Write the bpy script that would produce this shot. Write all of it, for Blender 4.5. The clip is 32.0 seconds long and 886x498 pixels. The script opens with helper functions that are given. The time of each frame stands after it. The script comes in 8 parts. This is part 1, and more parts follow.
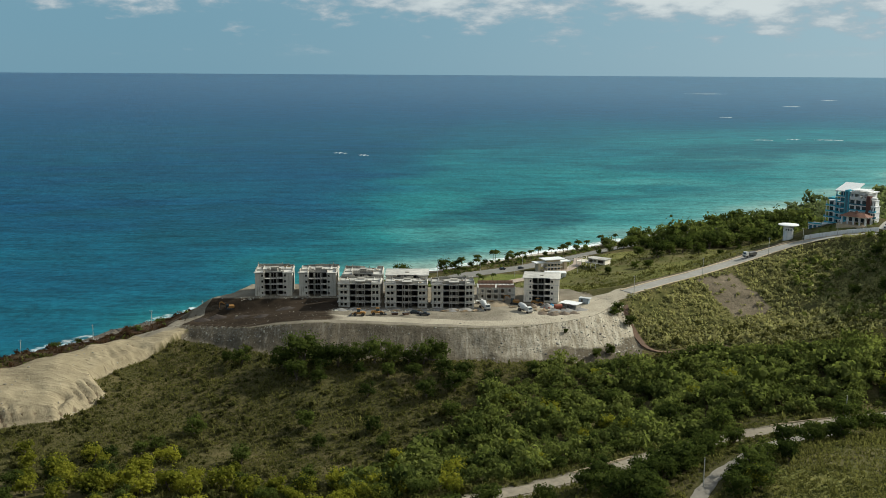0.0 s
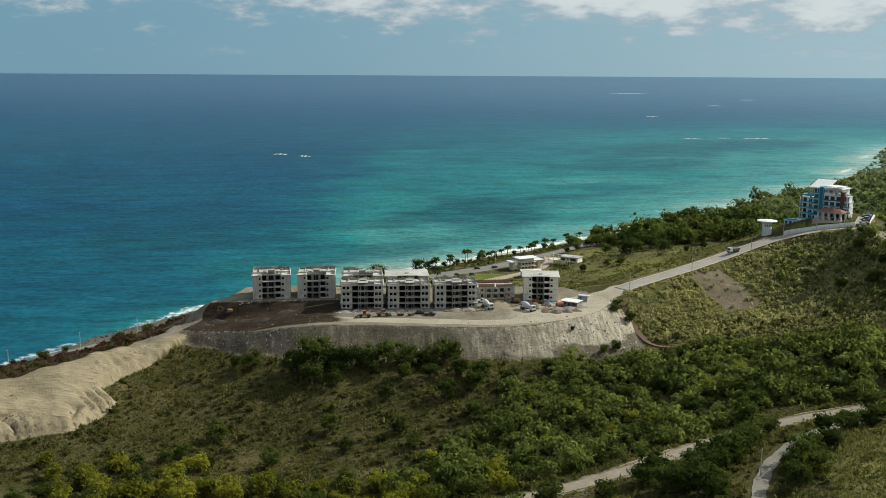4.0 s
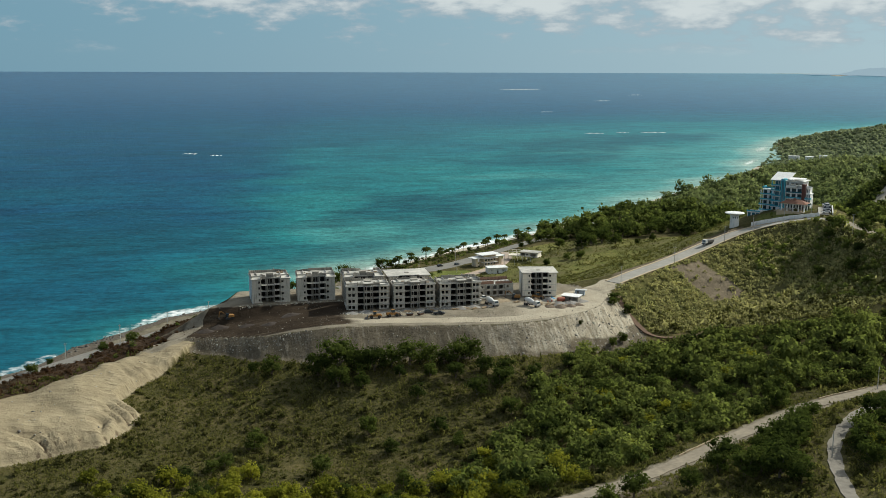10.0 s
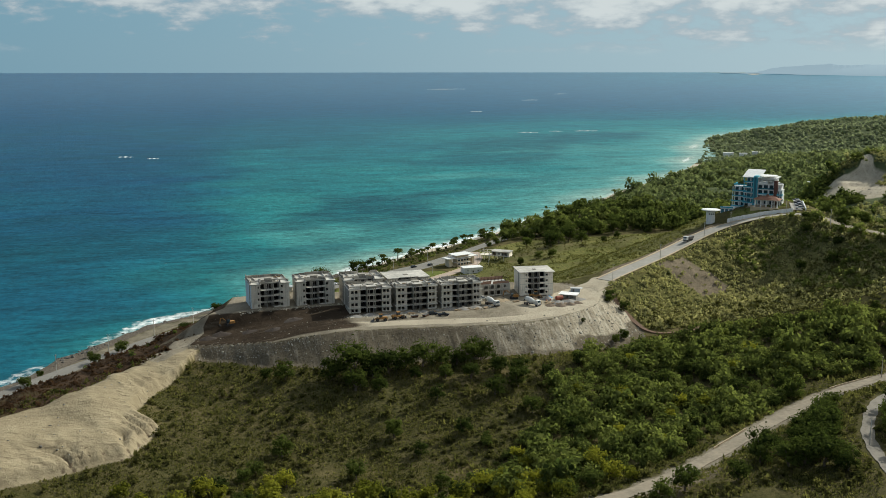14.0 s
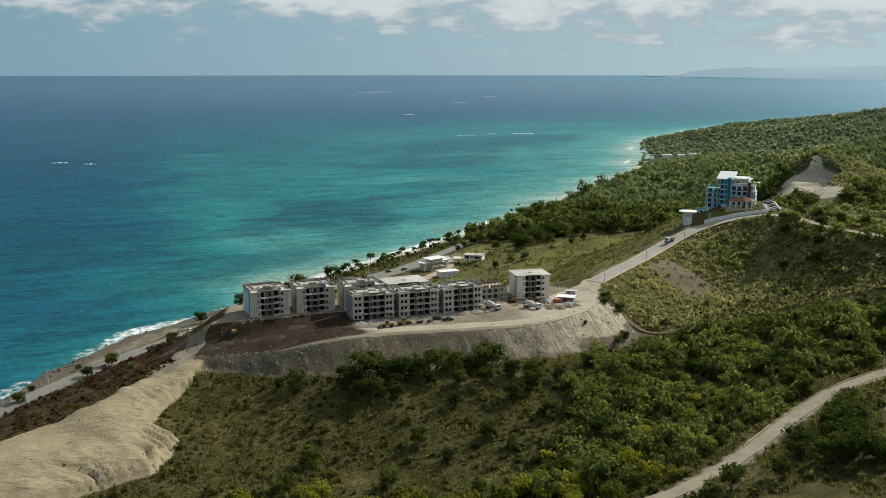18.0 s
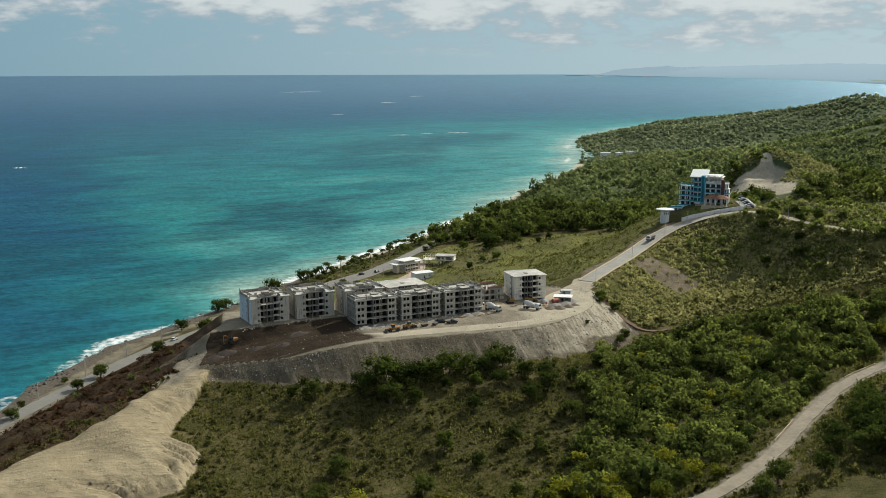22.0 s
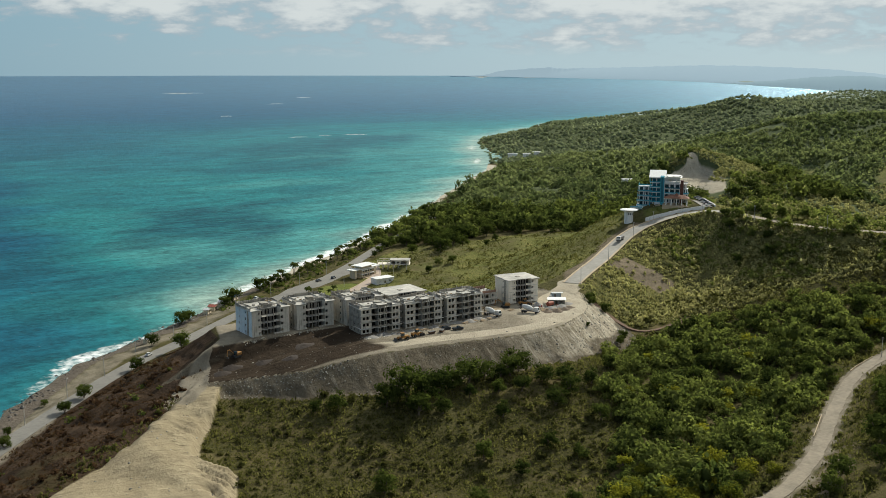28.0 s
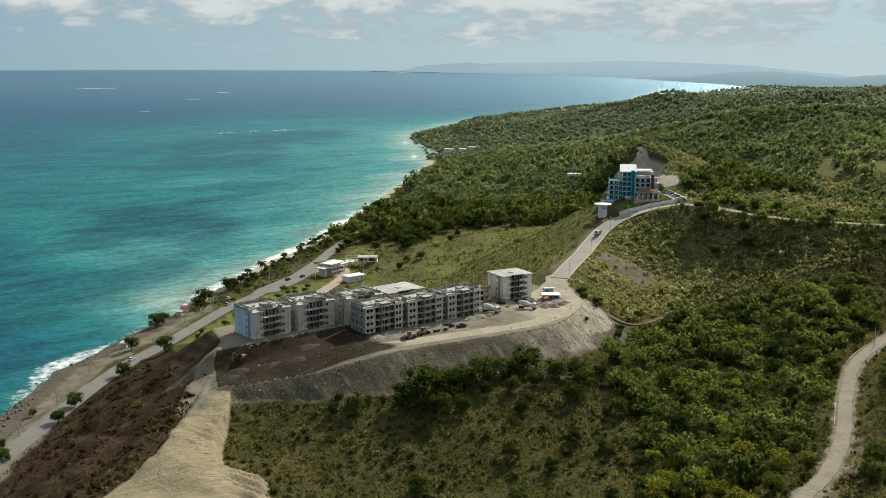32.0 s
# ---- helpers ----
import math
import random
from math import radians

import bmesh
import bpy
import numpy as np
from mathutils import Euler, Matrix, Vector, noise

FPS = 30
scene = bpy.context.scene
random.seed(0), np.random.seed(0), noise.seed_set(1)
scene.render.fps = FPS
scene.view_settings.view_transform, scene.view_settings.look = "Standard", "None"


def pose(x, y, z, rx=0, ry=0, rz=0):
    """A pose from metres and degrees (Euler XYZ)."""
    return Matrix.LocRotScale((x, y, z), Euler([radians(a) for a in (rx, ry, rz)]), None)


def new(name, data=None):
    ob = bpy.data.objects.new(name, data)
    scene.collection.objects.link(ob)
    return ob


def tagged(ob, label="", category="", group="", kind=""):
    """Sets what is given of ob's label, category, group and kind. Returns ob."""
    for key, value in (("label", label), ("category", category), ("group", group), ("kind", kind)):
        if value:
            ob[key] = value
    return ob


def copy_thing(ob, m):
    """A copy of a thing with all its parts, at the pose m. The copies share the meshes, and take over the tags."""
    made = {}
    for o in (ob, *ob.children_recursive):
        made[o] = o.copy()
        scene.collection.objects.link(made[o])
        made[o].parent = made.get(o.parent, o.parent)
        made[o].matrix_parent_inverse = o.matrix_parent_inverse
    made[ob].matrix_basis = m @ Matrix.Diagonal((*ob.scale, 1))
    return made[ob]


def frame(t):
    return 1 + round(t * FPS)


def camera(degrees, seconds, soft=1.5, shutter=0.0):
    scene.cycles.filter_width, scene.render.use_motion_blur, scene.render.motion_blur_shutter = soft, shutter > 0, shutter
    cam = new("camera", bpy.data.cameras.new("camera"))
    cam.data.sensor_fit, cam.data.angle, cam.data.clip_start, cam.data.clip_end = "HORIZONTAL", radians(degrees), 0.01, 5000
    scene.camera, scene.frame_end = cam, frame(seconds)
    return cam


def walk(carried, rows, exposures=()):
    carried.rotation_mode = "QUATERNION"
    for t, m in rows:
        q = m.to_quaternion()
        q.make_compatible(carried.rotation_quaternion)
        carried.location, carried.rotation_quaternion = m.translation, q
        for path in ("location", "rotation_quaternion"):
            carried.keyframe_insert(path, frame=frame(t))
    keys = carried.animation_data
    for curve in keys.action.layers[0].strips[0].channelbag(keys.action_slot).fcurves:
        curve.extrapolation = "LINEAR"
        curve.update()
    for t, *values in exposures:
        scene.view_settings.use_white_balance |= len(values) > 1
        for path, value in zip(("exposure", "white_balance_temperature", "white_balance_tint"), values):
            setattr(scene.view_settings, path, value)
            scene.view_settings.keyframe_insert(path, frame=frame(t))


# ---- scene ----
cam = camera(47.98, 32.0, soft=0.7)
PATH = [
    (0.0, 0.04, 0.00, 141.54, 79.768, -0.348, -1.643),
    (0.5, -4.68, 0.08, 141.48, 79.783, -0.353, -2.222),
    (1.0, -9.41, 0.18, 141.43, 79.809, -0.352, -2.823),
    (1.5, -14.11, 0.33, 141.42, 79.815, -0.339, -3.415),
    (2.0, -18.82, 0.52, 141.46, 79.812, -0.332, -3.995),
    (2.5, -23.58, 0.76, 141.43, 79.820, -0.356, -4.578),
    (3.0, -28.27, 1.03, 141.43, 79.829, -0.371, -5.172),
    (3.5, -32.98, 1.37, 141.39, 79.827, -0.358, -5.731),
    (5.5, -51.50, 2.76, 141.94, 79.749, -0.326, -7.997),
    (6.0, -56.13, 3.31, 141.94, 79.751, -0.311, -8.564),
    (6.5, -60.73, 3.91, 142.00, 79.733, -0.325, -9.124),
    (7.0, -65.37, 4.53, 142.05, 79.736, -0.318, -9.687),
    (7.5, -70.07, 5.34, 142.25, 79.711, -0.348, -10.283),
    (8.0, -74.61, 6.00, 142.20, 79.714, -0.326, -10.828),
    (8.5, -79.15, 6.76, 142.31, 79.678, -0.325, -11.379),
    (9.0, -83.77, 7.57, 142.46, 79.655, -0.284, -11.988),
    (9.5, -88.42, 8.43, 142.56, 79.641, -0.256, -12.563),
    (10.0, -92.93, 9.39, 142.76, 79.618, -0.188, -13.146),
    (10.5, -97.50, 10.33, 142.84, 79.605, -0.147, -13.712),
    (11.0, -102.10, 11.35, 142.93, 79.594, -0.113, -14.318),
    (11.5, -106.64, 12.40, 143.08, 79.583, -0.105, -14.907),
    (12.0, -111.20, 13.54, 143.22, 79.583, -0.097, -15.496),
    (12.5, -115.64, 14.68, 143.28, 79.603, -0.057, -16.081),
    (13.0, -120.14, 15.90, 143.39, 79.594, -0.036, -16.661),
    (13.5, -124.61, 17.18, 143.52, 79.596, -0.004, -17.243),
    (14.0, -129.02, 18.47, 143.63, 79.608, 0.018, -17.823),
    (14.5, -133.45, 19.80, 143.71, 79.611, 0.029, -18.410),
    (16.5, -150.84, 25.18, 144.43, 79.608, -0.015, -20.667),
    (17.0, -155.09, 27.03, 144.49, 79.675, -0.018, -21.240),
    (17.5, -159.21, 29.08, 144.59, 79.741, -0.010, -21.804),
    (18.0, -163.30, 31.29, 144.65, 79.758, 0.001, -22.358),
    (18.5, -167.38, 33.56, 144.72, 79.736, -0.010, -22.918),
    (19.0, -171.48, 35.89, 144.79, 79.716, -0.012, -23.490),
    (19.5, -175.50, 38.20, 144.86, 79.707, 0.024, -24.080),
    (20.0, -179.55, 40.58, 144.93, 79.720, 0.028, -24.673),
    (20.5, -183.52, 43.03, 144.99, 79.723, 0.067, -25.251),
    (21.0, -187.52, 45.54, 145.12, 79.707, 0.074, -25.835),
    (21.5, -191.45, 48.11, 145.18, 79.683, 0.099, -26.431),
    (22.0, -195.41, 50.70, 145.23, 79.713, 0.118, -27.057),
    (22.5, -199.29, 53.36, 145.31, 79.721, 0.126, -27.640),
    (23.0, -203.15, 56.05, 145.37, 79.732, 0.101, -28.237),
    (23.5, -207.01, 58.82, 145.38, 79.744, 0.085, -28.836),
    (24.0, -210.81, 61.62, 145.46, 79.756, 0.072, -29.425),
    (24.5, -214.57, 64.50, 145.54, 79.760, 0.078, -30.018),
    (25.0, -218.31, 67.47, 145.60, 79.768, 0.069, -30.638),
    (25.5, -222.01, 70.42, 145.64, 79.766, 0.053, -31.238),
    (27.5, -236.68, 82.73, 146.02, 79.761, 0.010, -33.641),
    (28.0, -240.19, 86.10, 145.98, 79.758, 0.002, -34.253),
    (28.5, -243.65, 89.46, 145.96, 79.755, -0.015, -34.853),
    (29.0, -247.10, 92.93, 145.95, 79.747, -0.037, -35.484),
    (29.5, -250.54, 96.42, 145.92, 79.749, -0.046, -36.096),
    (30.0, -253.91, 99.90, 145.89, 79.736, -0.069, -36.728),
    (30.5, -257.37, 103.35, 145.81, 79.632, -0.100, -37.339),
    (31.0, -260.92, 106.70, 145.78, 79.522, -0.104, -37.976),
    (31.5, -264.48, 109.99, 145.74, 79.495, -0.119, -38.610),
    (32.0, -268.00, 113.29, 145.71, 79.489, -0.123, -39.236),
]
walk(cam, [(t, pose(x, y, z, rx, ry, rz)) for t, x, y, z, rx, ry, rz in PATH], exposures=[(0.0, 0.02, 6000, 4), (16.0, 0.0, 6050, 5), (32.0, 0.06, 6150, 6)])

# ---- light ----
SUN_AZ, SUN_EL = radians(70), radians(35)      # azimuth clockwise from +y
world = bpy.data.worlds.new("sky")
scene.world = world
world.use_nodes = True


def build_world():
    nt = world.node_tree
    nt.nodes.clear()
    N, L = nt.nodes.new, nt.links.new

    def maths(op, p, q=None, r=None):
        n = N("ShaderNodeMath"); n.operation = op
        for i, v in enumerate((p, q, r)):
            if v is None:
                continue
            if isinstance(v, (int, float)):
                n.inputs[i].default_value = v
            else:
                L(v, n.inputs[i])
        return n.outputs[0]

    def ramp(v, lo, hi, t0=0.0, t1=1.0):
        n = N("ShaderNodeMapRange"); n.interpolation_type = "SMOOTHSTEP"
        for k, w in (("From Min", lo), ("From Max", hi), ("To Min", t0), ("To Max", t1)):
            n.inputs[k].default_value = w
        L(v, n.inputs["Value"])
        return n.outputs[0]

    def blend(f, c1, c2):
        n = N("ShaderNodeMix"); n.data_type = "RGBA"
        for i, v in ((0, f), (6, c1), (7, c2)):
            if isinstance(v, (tuple, float)):
                n.inputs[i].default_value = v
            else:
                L(v, n.inputs[i])
        return n.outputs[2]

    out, bg = N("ShaderNodeOutputWorld"), N("ShaderNodeBackground")
    sky = N("ShaderNodeTexSky")
    sky.sky_type = "NISHITA"
    sky.sun_disc = False
    sky.sun_elevation, sky.sun_rotation = SUN_EL, SUN_AZ
    sky.air_density, sky.dust_density, sky.ozone_density = 1.0, 0.3, 2.0
    co = N("ShaderNodeTexCoord")
    sep = N("ShaderNodeSeparateXYZ")
    L(co.outputs["Generated"], sep.inputs[0])
    x, y, z = sep.outputs
    az = maths("ARCTAN2", x, y)
    # sea haze along the horizon, paler towards the land
    haze = blend(ramp(az, -0.35, 1.1), HAZE_SEA, HAZE_LAND)
    base = blend(ramp(z, 0.03, 0.28, 0.92, 0.0), sky.outputs[0], haze)
    # cumulus, in bands that grow with height and towards the land
    pos = N("ShaderNodeCombineXYZ")
    L(maths("MULTIPLY", az, 13.0), pos.inputs[0]); L(maths("MULTIPLY", maths("POWER", maths("MAXIMUM", z, 0.0), 0.8), 24.0), pos.inputs[1])
    n1, n2 = N("ShaderNodeTexNoise"), N("ShaderNodeTexNoise")
    for n, s, d in ((n1, 0.55, 4.0), (n2, 1.9, 9.0)):
        n.inputs["Scale"].default_value, n.inputs["Detail"].default_value, n.inputs["Roughness"].default_value = s, d, 0.58
        L(pos.outputs[0], n.inputs["Vector"])
    dens = maths("ADD", maths("MULTIPLY", n1.outputs[0], 0.62), maths("MULTIPLY", n2.outputs[0], 0.5))
    dens = maths("ADD", dens, ramp(z, 0.028, 0.07, -0.10, 0.06))
    dens = maths("ADD", dens, ramp(az, -0.6, 0.7, -0.07, 0.075))
    cover = maths("MULTIPLY", ramp(dens, 0.50, 0.62), ramp(z, 0.008, 0.03, 0.0, 0.9))
    lit = ramp(dens, 0.53, 0.72)
    cloud = blend(lit, (4.9, 5.5, 5.9, 1), (8.9, 8.9, 8.5, 1))
    L(blend(cover, base, cloud), bg.inputs["Color"])
    bg.inputs["Strength"].default_value = 0.078
    L(bg.outputs[0], out.inputs[0])


HAZE_SEA, HAZE_LAND = (2.2, 4.0, 5.1, 1), (5.9, 7.3, 7.8, 1)
build_world()
sun_data = bpy.data.lights.new("sun", "SUN")
sun_data.energy, sun_data.angle, sun_data.color = 5.0, radians(0.6), (1.0, 0.93, 0.80)
sun = new("sun", sun_data)
sun.rotation_euler = Vector((math.sin(SUN_AZ) * math.cos(SUN_EL), math.cos(SUN_AZ) * math.cos(SUN_EL), math.sin(SUN_EL))).to_track_quat("Z", "Y").to_euler()

# ---- materials ----

def material(name, col, col2=None, scale=1.0, rough=0.85, bump=0.3, metal=0.0, detail=6.0, per=None, spread=0.0, spec=0.3):
    """Two colours mixed by noise at two scales, with a fine bump. per: 'object' or 'island' varies the brightness piece by piece."""
    m = bpy.data.materials.new(name)
    m.use_nodes = True
    nt = m.node_tree
    N, L = nt.nodes.new, nt.links.new
    b = nt.nodes["Principled BSDF"]
    b.inputs["Roughness"].default_value, b.inputs["Metallic"].default_value = rough, metal
    b.inputs["Specular IOR Level"].default_value = spec
    co = N("ShaderNodeTexCoord")
    n1, n2 = N("ShaderNodeTexNoise"), N("ShaderNodeTexNoise")
    n1.inputs["Scale"].default_value, n2.inputs["Scale"].default_value = scale * 0.16, scale
    n1.inputs["Detail"].default_value = n2.inputs["Detail"].default_value = detail
    for n in (n1, n2):
        L(co.outputs["Object"], n.inputs["Vector"])
    s = N("ShaderNodeMath"); s.operation = "ADD"
    L(n1.outputs[0], s.inputs[0]); L(n2.outputs[0], s.inputs[1])
    r = N("ShaderNodeMapRange")
    r.inputs["From Min"].default_value, r.inputs["From Max"].default_value = 0.7, 1.3
    L(s.outputs[0], r.inputs["Value"])
    mx = N("ShaderNodeMix"); mx.data_type = "RGBA"
    L(r.outputs[0], mx.inputs[0])
    mx.inputs[6].default_value = (*col, 1)
    mx.inputs[7].default_value = (*(col2 or [c * 0.75 for c in col]), 1)
    last = mx.outputs[2]
    if per:
        if per == "object":
            src = N("ShaderNodeObjectInfo").outputs["Random"]
        else:
            src = N("ShaderNodeNewGeometry").outputs["Random Per Island"]
        v = N("ShaderNodeMapRange")
        v.inputs["To Min"].default_value, v.inputs["To Max"].default_value = 1 - spread, 1 + spread
        L(src, v.inputs["Value"])
        h = N("ShaderNodeHueSaturation")
        L(v.outputs[0], h.inputs["Value"]); L(last, h.inputs["Color"])
        hv = N("ShaderNodeMapRange")
        hv.inputs["To Min"].default_value, hv.inputs["To Max"].default_value = 0.5 - spread * 0.05, 0.5 + spread * 0.05
        L(src, hv.inputs["Value"]); L(hv.outputs[0], h.inputs["Hue"])
        last = h.outputs[0]
    L(last, b.inputs["Base Color"])
    if bump:
        bp = N("ShaderNodeBump")
        bp.inputs["Strength"].default_value, bp.inputs["Distance"].default_value = bump, 0.5 / max(scale, 0.01)
        L(n2.outputs[0], bp.inputs["Height"]); L(bp.outputs[0], b.inputs["Normal"])
    return m


# ---- the lie of the land (metres; z up; sea level 0) ----
SHORE = [(-1500, -1500), (-640, -60), (-420, 215), (-300, 358), (-222, 452), (-183, 500), (-160, 537), (-122, 588), (-78, 618), (-49, 642), (-13, 674),
         (36, 713), (75, 748), (112, 772), (170, 818), (241, 881), (335, 968), (448, 1080), (540, 1167), (652, 1276), (700, 1370), (770, 1458),
         (850, 1590), (934, 1713), (1050, 1830), (1166, 1918), (1608, 2244), (2100, 2430), (2600, 2480), (3039, 2535), (3300, 2540), (3320, 2651), (3303, 2839),
         (3270, 3124), (3176, 3382), (3026, 3605), (2861, 3822), (2702, 4005), (2620, 4110), (2640, 5200)]
COAST_ROAD = [(-620, -110, 4), (-400, 195, 4), (-280, 345, 4), (-205, 445, 4), (-164, 493, 4), (-119, 542, 4), (-97, 563, 4), (-66, 586, 4), (-44, 604, 4), (-5, 636, 4),
              (35, 662, 4), (74, 689, 4), (112, 722, 4), (160, 768, 4), (240, 838, 4.5), (340, 925, 5)]
HILL_ROAD = [(70, 452, 33.2), (86, 460, 33.4), (104, 471.5, 35.2), (123, 482, 37.6), (143, 492, 40), (164, 504, 42.8), (184, 514.5, 46.2), (200, 518.5, 50), (215, 516, 53.8), (227, 509, 57.2),
             (237, 499, 60), (241, 482, 60.5), (237, 462, 60.5), (234, 440, 60), (241, 415, 59.5), (255, 394, 59), (270, 374, 58.5), (310, 330, 57), (380, 262, 56)]
LOWER_ROAD = [(-40, 250, 20), (-12, 259, 20.5), (8, 263, 20.5), (30, 271, 21), (50, 280.5, 21.5), (70, 291.5, 22), (89, 301, 22.5), (110, 311, 23), (130, 317.5, 23.5), (156, 322, 24.5), (200, 326, 27), (260, 322, 31)]
SIDE_ROAD = [(58, 205, 35), (68, 228, 34), (74, 240, 33.5), (82, 253, 33.2), (92, 264, 33), (103, 275, 32.5), (116, 284, 32), (134, 290, 32)]
SAND_RIDGE = [(-96, 465, 26.5), (-107, 455, 24), (-120, 438, 22.5), (-133, 423, 22), (-148, 405, 22), (-167, 389, 22), (-200, 362, 22), (-260, 310, 22)]
SAND_FOOT = [(-103, 441, 22.5), (-114, 422, 18.5), (-124, 407, 16.5), (-130, 394, 16), (-126, 388, 14.5), (-121, 381, 13), (-126, 371, 12), (-133, 358, 11.5), (-150, 352, 11.5), (-175, 340, 12), (-230, 290, 13)]
LAND = [  # ridges, feet and valley lines that the slopes span between
    SAND_RIDGE, SAND_FOOT, COAST_ROAD, HILL_ROAD, LOWER_ROAD, SIDE_ROAD,
    [(-113, 337, 8), (-81, 354, 7), (-40, 350, 8.5), (0, 335, 11), (40, 340, 13.5), (80, 365, 15), (105, 392, 17), (130, 405, 20), (165, 408, 27), (195, 405, 36)],
    [(-130, 290, 9), (-60, 290, 9), (-10, 290, 12), (35, 305, 15), (74, 330, 16.5), (110, 345, 20), (150, 360, 25), (190, 365, 33)],
    [(-95, 400, 14.5), (-70, 405, 19.5), (-45, 396, 20.5), (-10, 392, 21.5), (20, 391, 22), (48, 394, 22), (72, 408, 20.5), (92, 425, 20)],
    [(102, 420, 19), (110, 437, 24), (104, 455, 31)],
    [(128, 436, 22), (171, 458, 27), (205, 462, 39), (222, 452, 50)],
    [(118, 462, 31.5), (146, 480, 37.5), (170, 490, 39.5), (200, 500, 46), (220, 495, 52)],
    [(205, 533, 51.5), (225, 550, 55.5), (245, 548, 59.5), (265, 535, 61), (262, 515, 61), (250, 530, 61)],
    [(95, 500, 31), (130, 525, 33), (165, 545, 37), (195, 560, 42), (225, 575, 46), (260, 575, 47)],
    [(20, 510, 24), (60, 530, 18), (110, 580, 13), (160, 610, 13), (210, 640, 15), (280, 640, 22)],
    [(-92, 500, 22), (-60, 520, 20), (-20, 530, 18), (10, 540, 14)],
    [(-110, 500, 17), (-135, 465, 17), (-160, 435, 17), (-190, 405, 17)],
    [(-120, 520, 8), (-150, 487, 8), (-185, 447, 8)],
    [(-60, 560, 8), (-20, 590, 6), (30, 625, 5.5), (70, 650, 6), (110, 670, 6), (160, 720, 7), (230, 790, 7), (330, 880, 8), (430, 980, 9)],
    [(300, 460, 34), (300, 520, 36), (320, 580, 30), (350, 640, 24), (420, 720, 22), (520, 860, 18), (640, 1000, 16)],
    [(330, 400, 38), (420, 440, 30), (520, 560, 30), (640, 680, 32), (760, 800, 30)],
    [(380, 625, 33), (430, 660, 38), (462, 700, 44), (490, 735, 54), (516, 760, 67), (536, 768, 66), (575, 740, 50), (620, 720, 40), (560, 830, 40), (490, 800, 36), (440, 740, 32)],
    [(700, 940, 26), (800, 900, 34), (760, 780, 40), (680, 620, 50), (640, 480, 58), (640, 300, 62)],
    [(850, 1300, 8), (900, 1500, 8), (1060, 1700, 10), (1230, 1723, 18), (1463, 1775, 24), (1900, 2050, 22)],
    [(1000, 1350, 16), (1200, 1400, 24), (1400, 1480, 54), (1542, 1532, 95), (1660, 1480, 74), (1700, 1350, 48), (1400, 1200, 40)],
    [(880, 1010, 50), (960, 985, 74), (1060, 960, 84), (1155, 900, 86), (1300, 800, 92), (1500, 600, 88), (1100, 600, 56), (1000, 300, 60)],
    [(1050, 1200, 26), (1250, 1130, 40), (1450, 1000, 48), (1700, 800, 56)], [(1395, 1250, 80), (1530, 1180, 89), (1800, 1050, 102), (2100, 900, 110)],
    [(110, 225, 39), (160, 262, 36), (200, 290, 34)], [(60, 150, 45), (150, 130, 55), (300, 150, 65)],
    [(-150, 200, 14), (-60, 200, 20), (0, 160, 30)], [(-400, 100, 25), (-300, -100, 40), (0, -100, 50), (300, -200, 70), (800, -400, 110), (-600, -700, 60), (0, -1200, 110), (1500, -800, 140)],
    [(2300, 1900, 40), (2500, 1500, 70), (3500, 1800, 90), (3000, 600, 100), (2500, -800, 110)],
]
SLOPE_AREA = [p[:2] for p in SAND_RIDGE[2:]] + [(-300, 345), (-205, 434), (-160, 484), (-115, 533), (-97, 552), (-92, 520), (-100, 480)]
FORECOURT = [(20, 656), (33, 669), (58, 684), (82, 697), (112, 719), (121, 720), (110, 700), (98, 690), (84, 682), (62, 670), (40, 655)]
GATE_DRIVE = [(58, 634, 4.4), (70, 643, 4.5), (84, 654, 4.5), (97, 666, 4.4), (108, 680, 4.4), (118, 700, 4.4), (122, 722, 4.2)]
MEADOW = [(84, 478), (150, 504), (196, 530), (225, 556), (262, 600), (300, 680), (296, 722), (226, 734), (168, 744), (124, 722), (70, 640), (50, 560), (50, 500)]
PLATFORM = [(-106, 446), (-86, 438), (-72, 429), (-50, 423), (-25, 420), (0, 416), (22, 412.5), (36, 411.5), (50, 415), (62, 421), (72, 426), (82, 434.5), (90, 446), (98, 458), (88, 468), (78, 486),
            (40, 492), (0, 490), (-50, 498), (-82, 498), (-88, 478), (-98, 464)]


def smooth(a, b, v):
    u = np.clip((v - a) / (b - a), 0, 1)
    return u * u * (3 - 2 * u)


def line_info(x, y, line, closed=False):
    """Distance to a polyline, the side (positive: right of its way), and the height along it."""
    pts = np.array([(*p, 0)[:3] if len(p) == 2 else p for p in line], float)
    if closed:
        pts = np.vstack([pts, pts[:1]])
    best = np.full(x.shape, 1e18)
    side, high = np.zeros(x.shape), np.zeros(x.shape)
    for a, b in zip(pts[:-1], pts[1:]):
        d = b - a
        u = np.clip(((x - a[0]) * d[0] + (y - a[1]) * d[1]) / (d[0] ** 2 + d[1] ** 2), 0, 1)
        q = (x - a[0] - u * d[0]) ** 2 + (y - a[1] - u * d[1]) ** 2
        near = q < best
        best = np.where(near, q, best)
        side = np.where(near, (x - a[0]) * d[1] - (y - a[1]) * d[0], side)
        high = np.where(near, a[2] + u * d[2], high)
    return np.sqrt(best), np.sign(side), high


def inside(x, y, poly):
    hit = np.zeros(x.shape, bool)
    for (x0, y0), (x1, y1) in zip(poly, poly[1:] + poly[:1]):
        hit ^= ((y0 > y) != (y1 > y)) & (x < (x1 - x0) * (y - y0) / (y1 - y0 + 1e-12) + x0)
    return hit


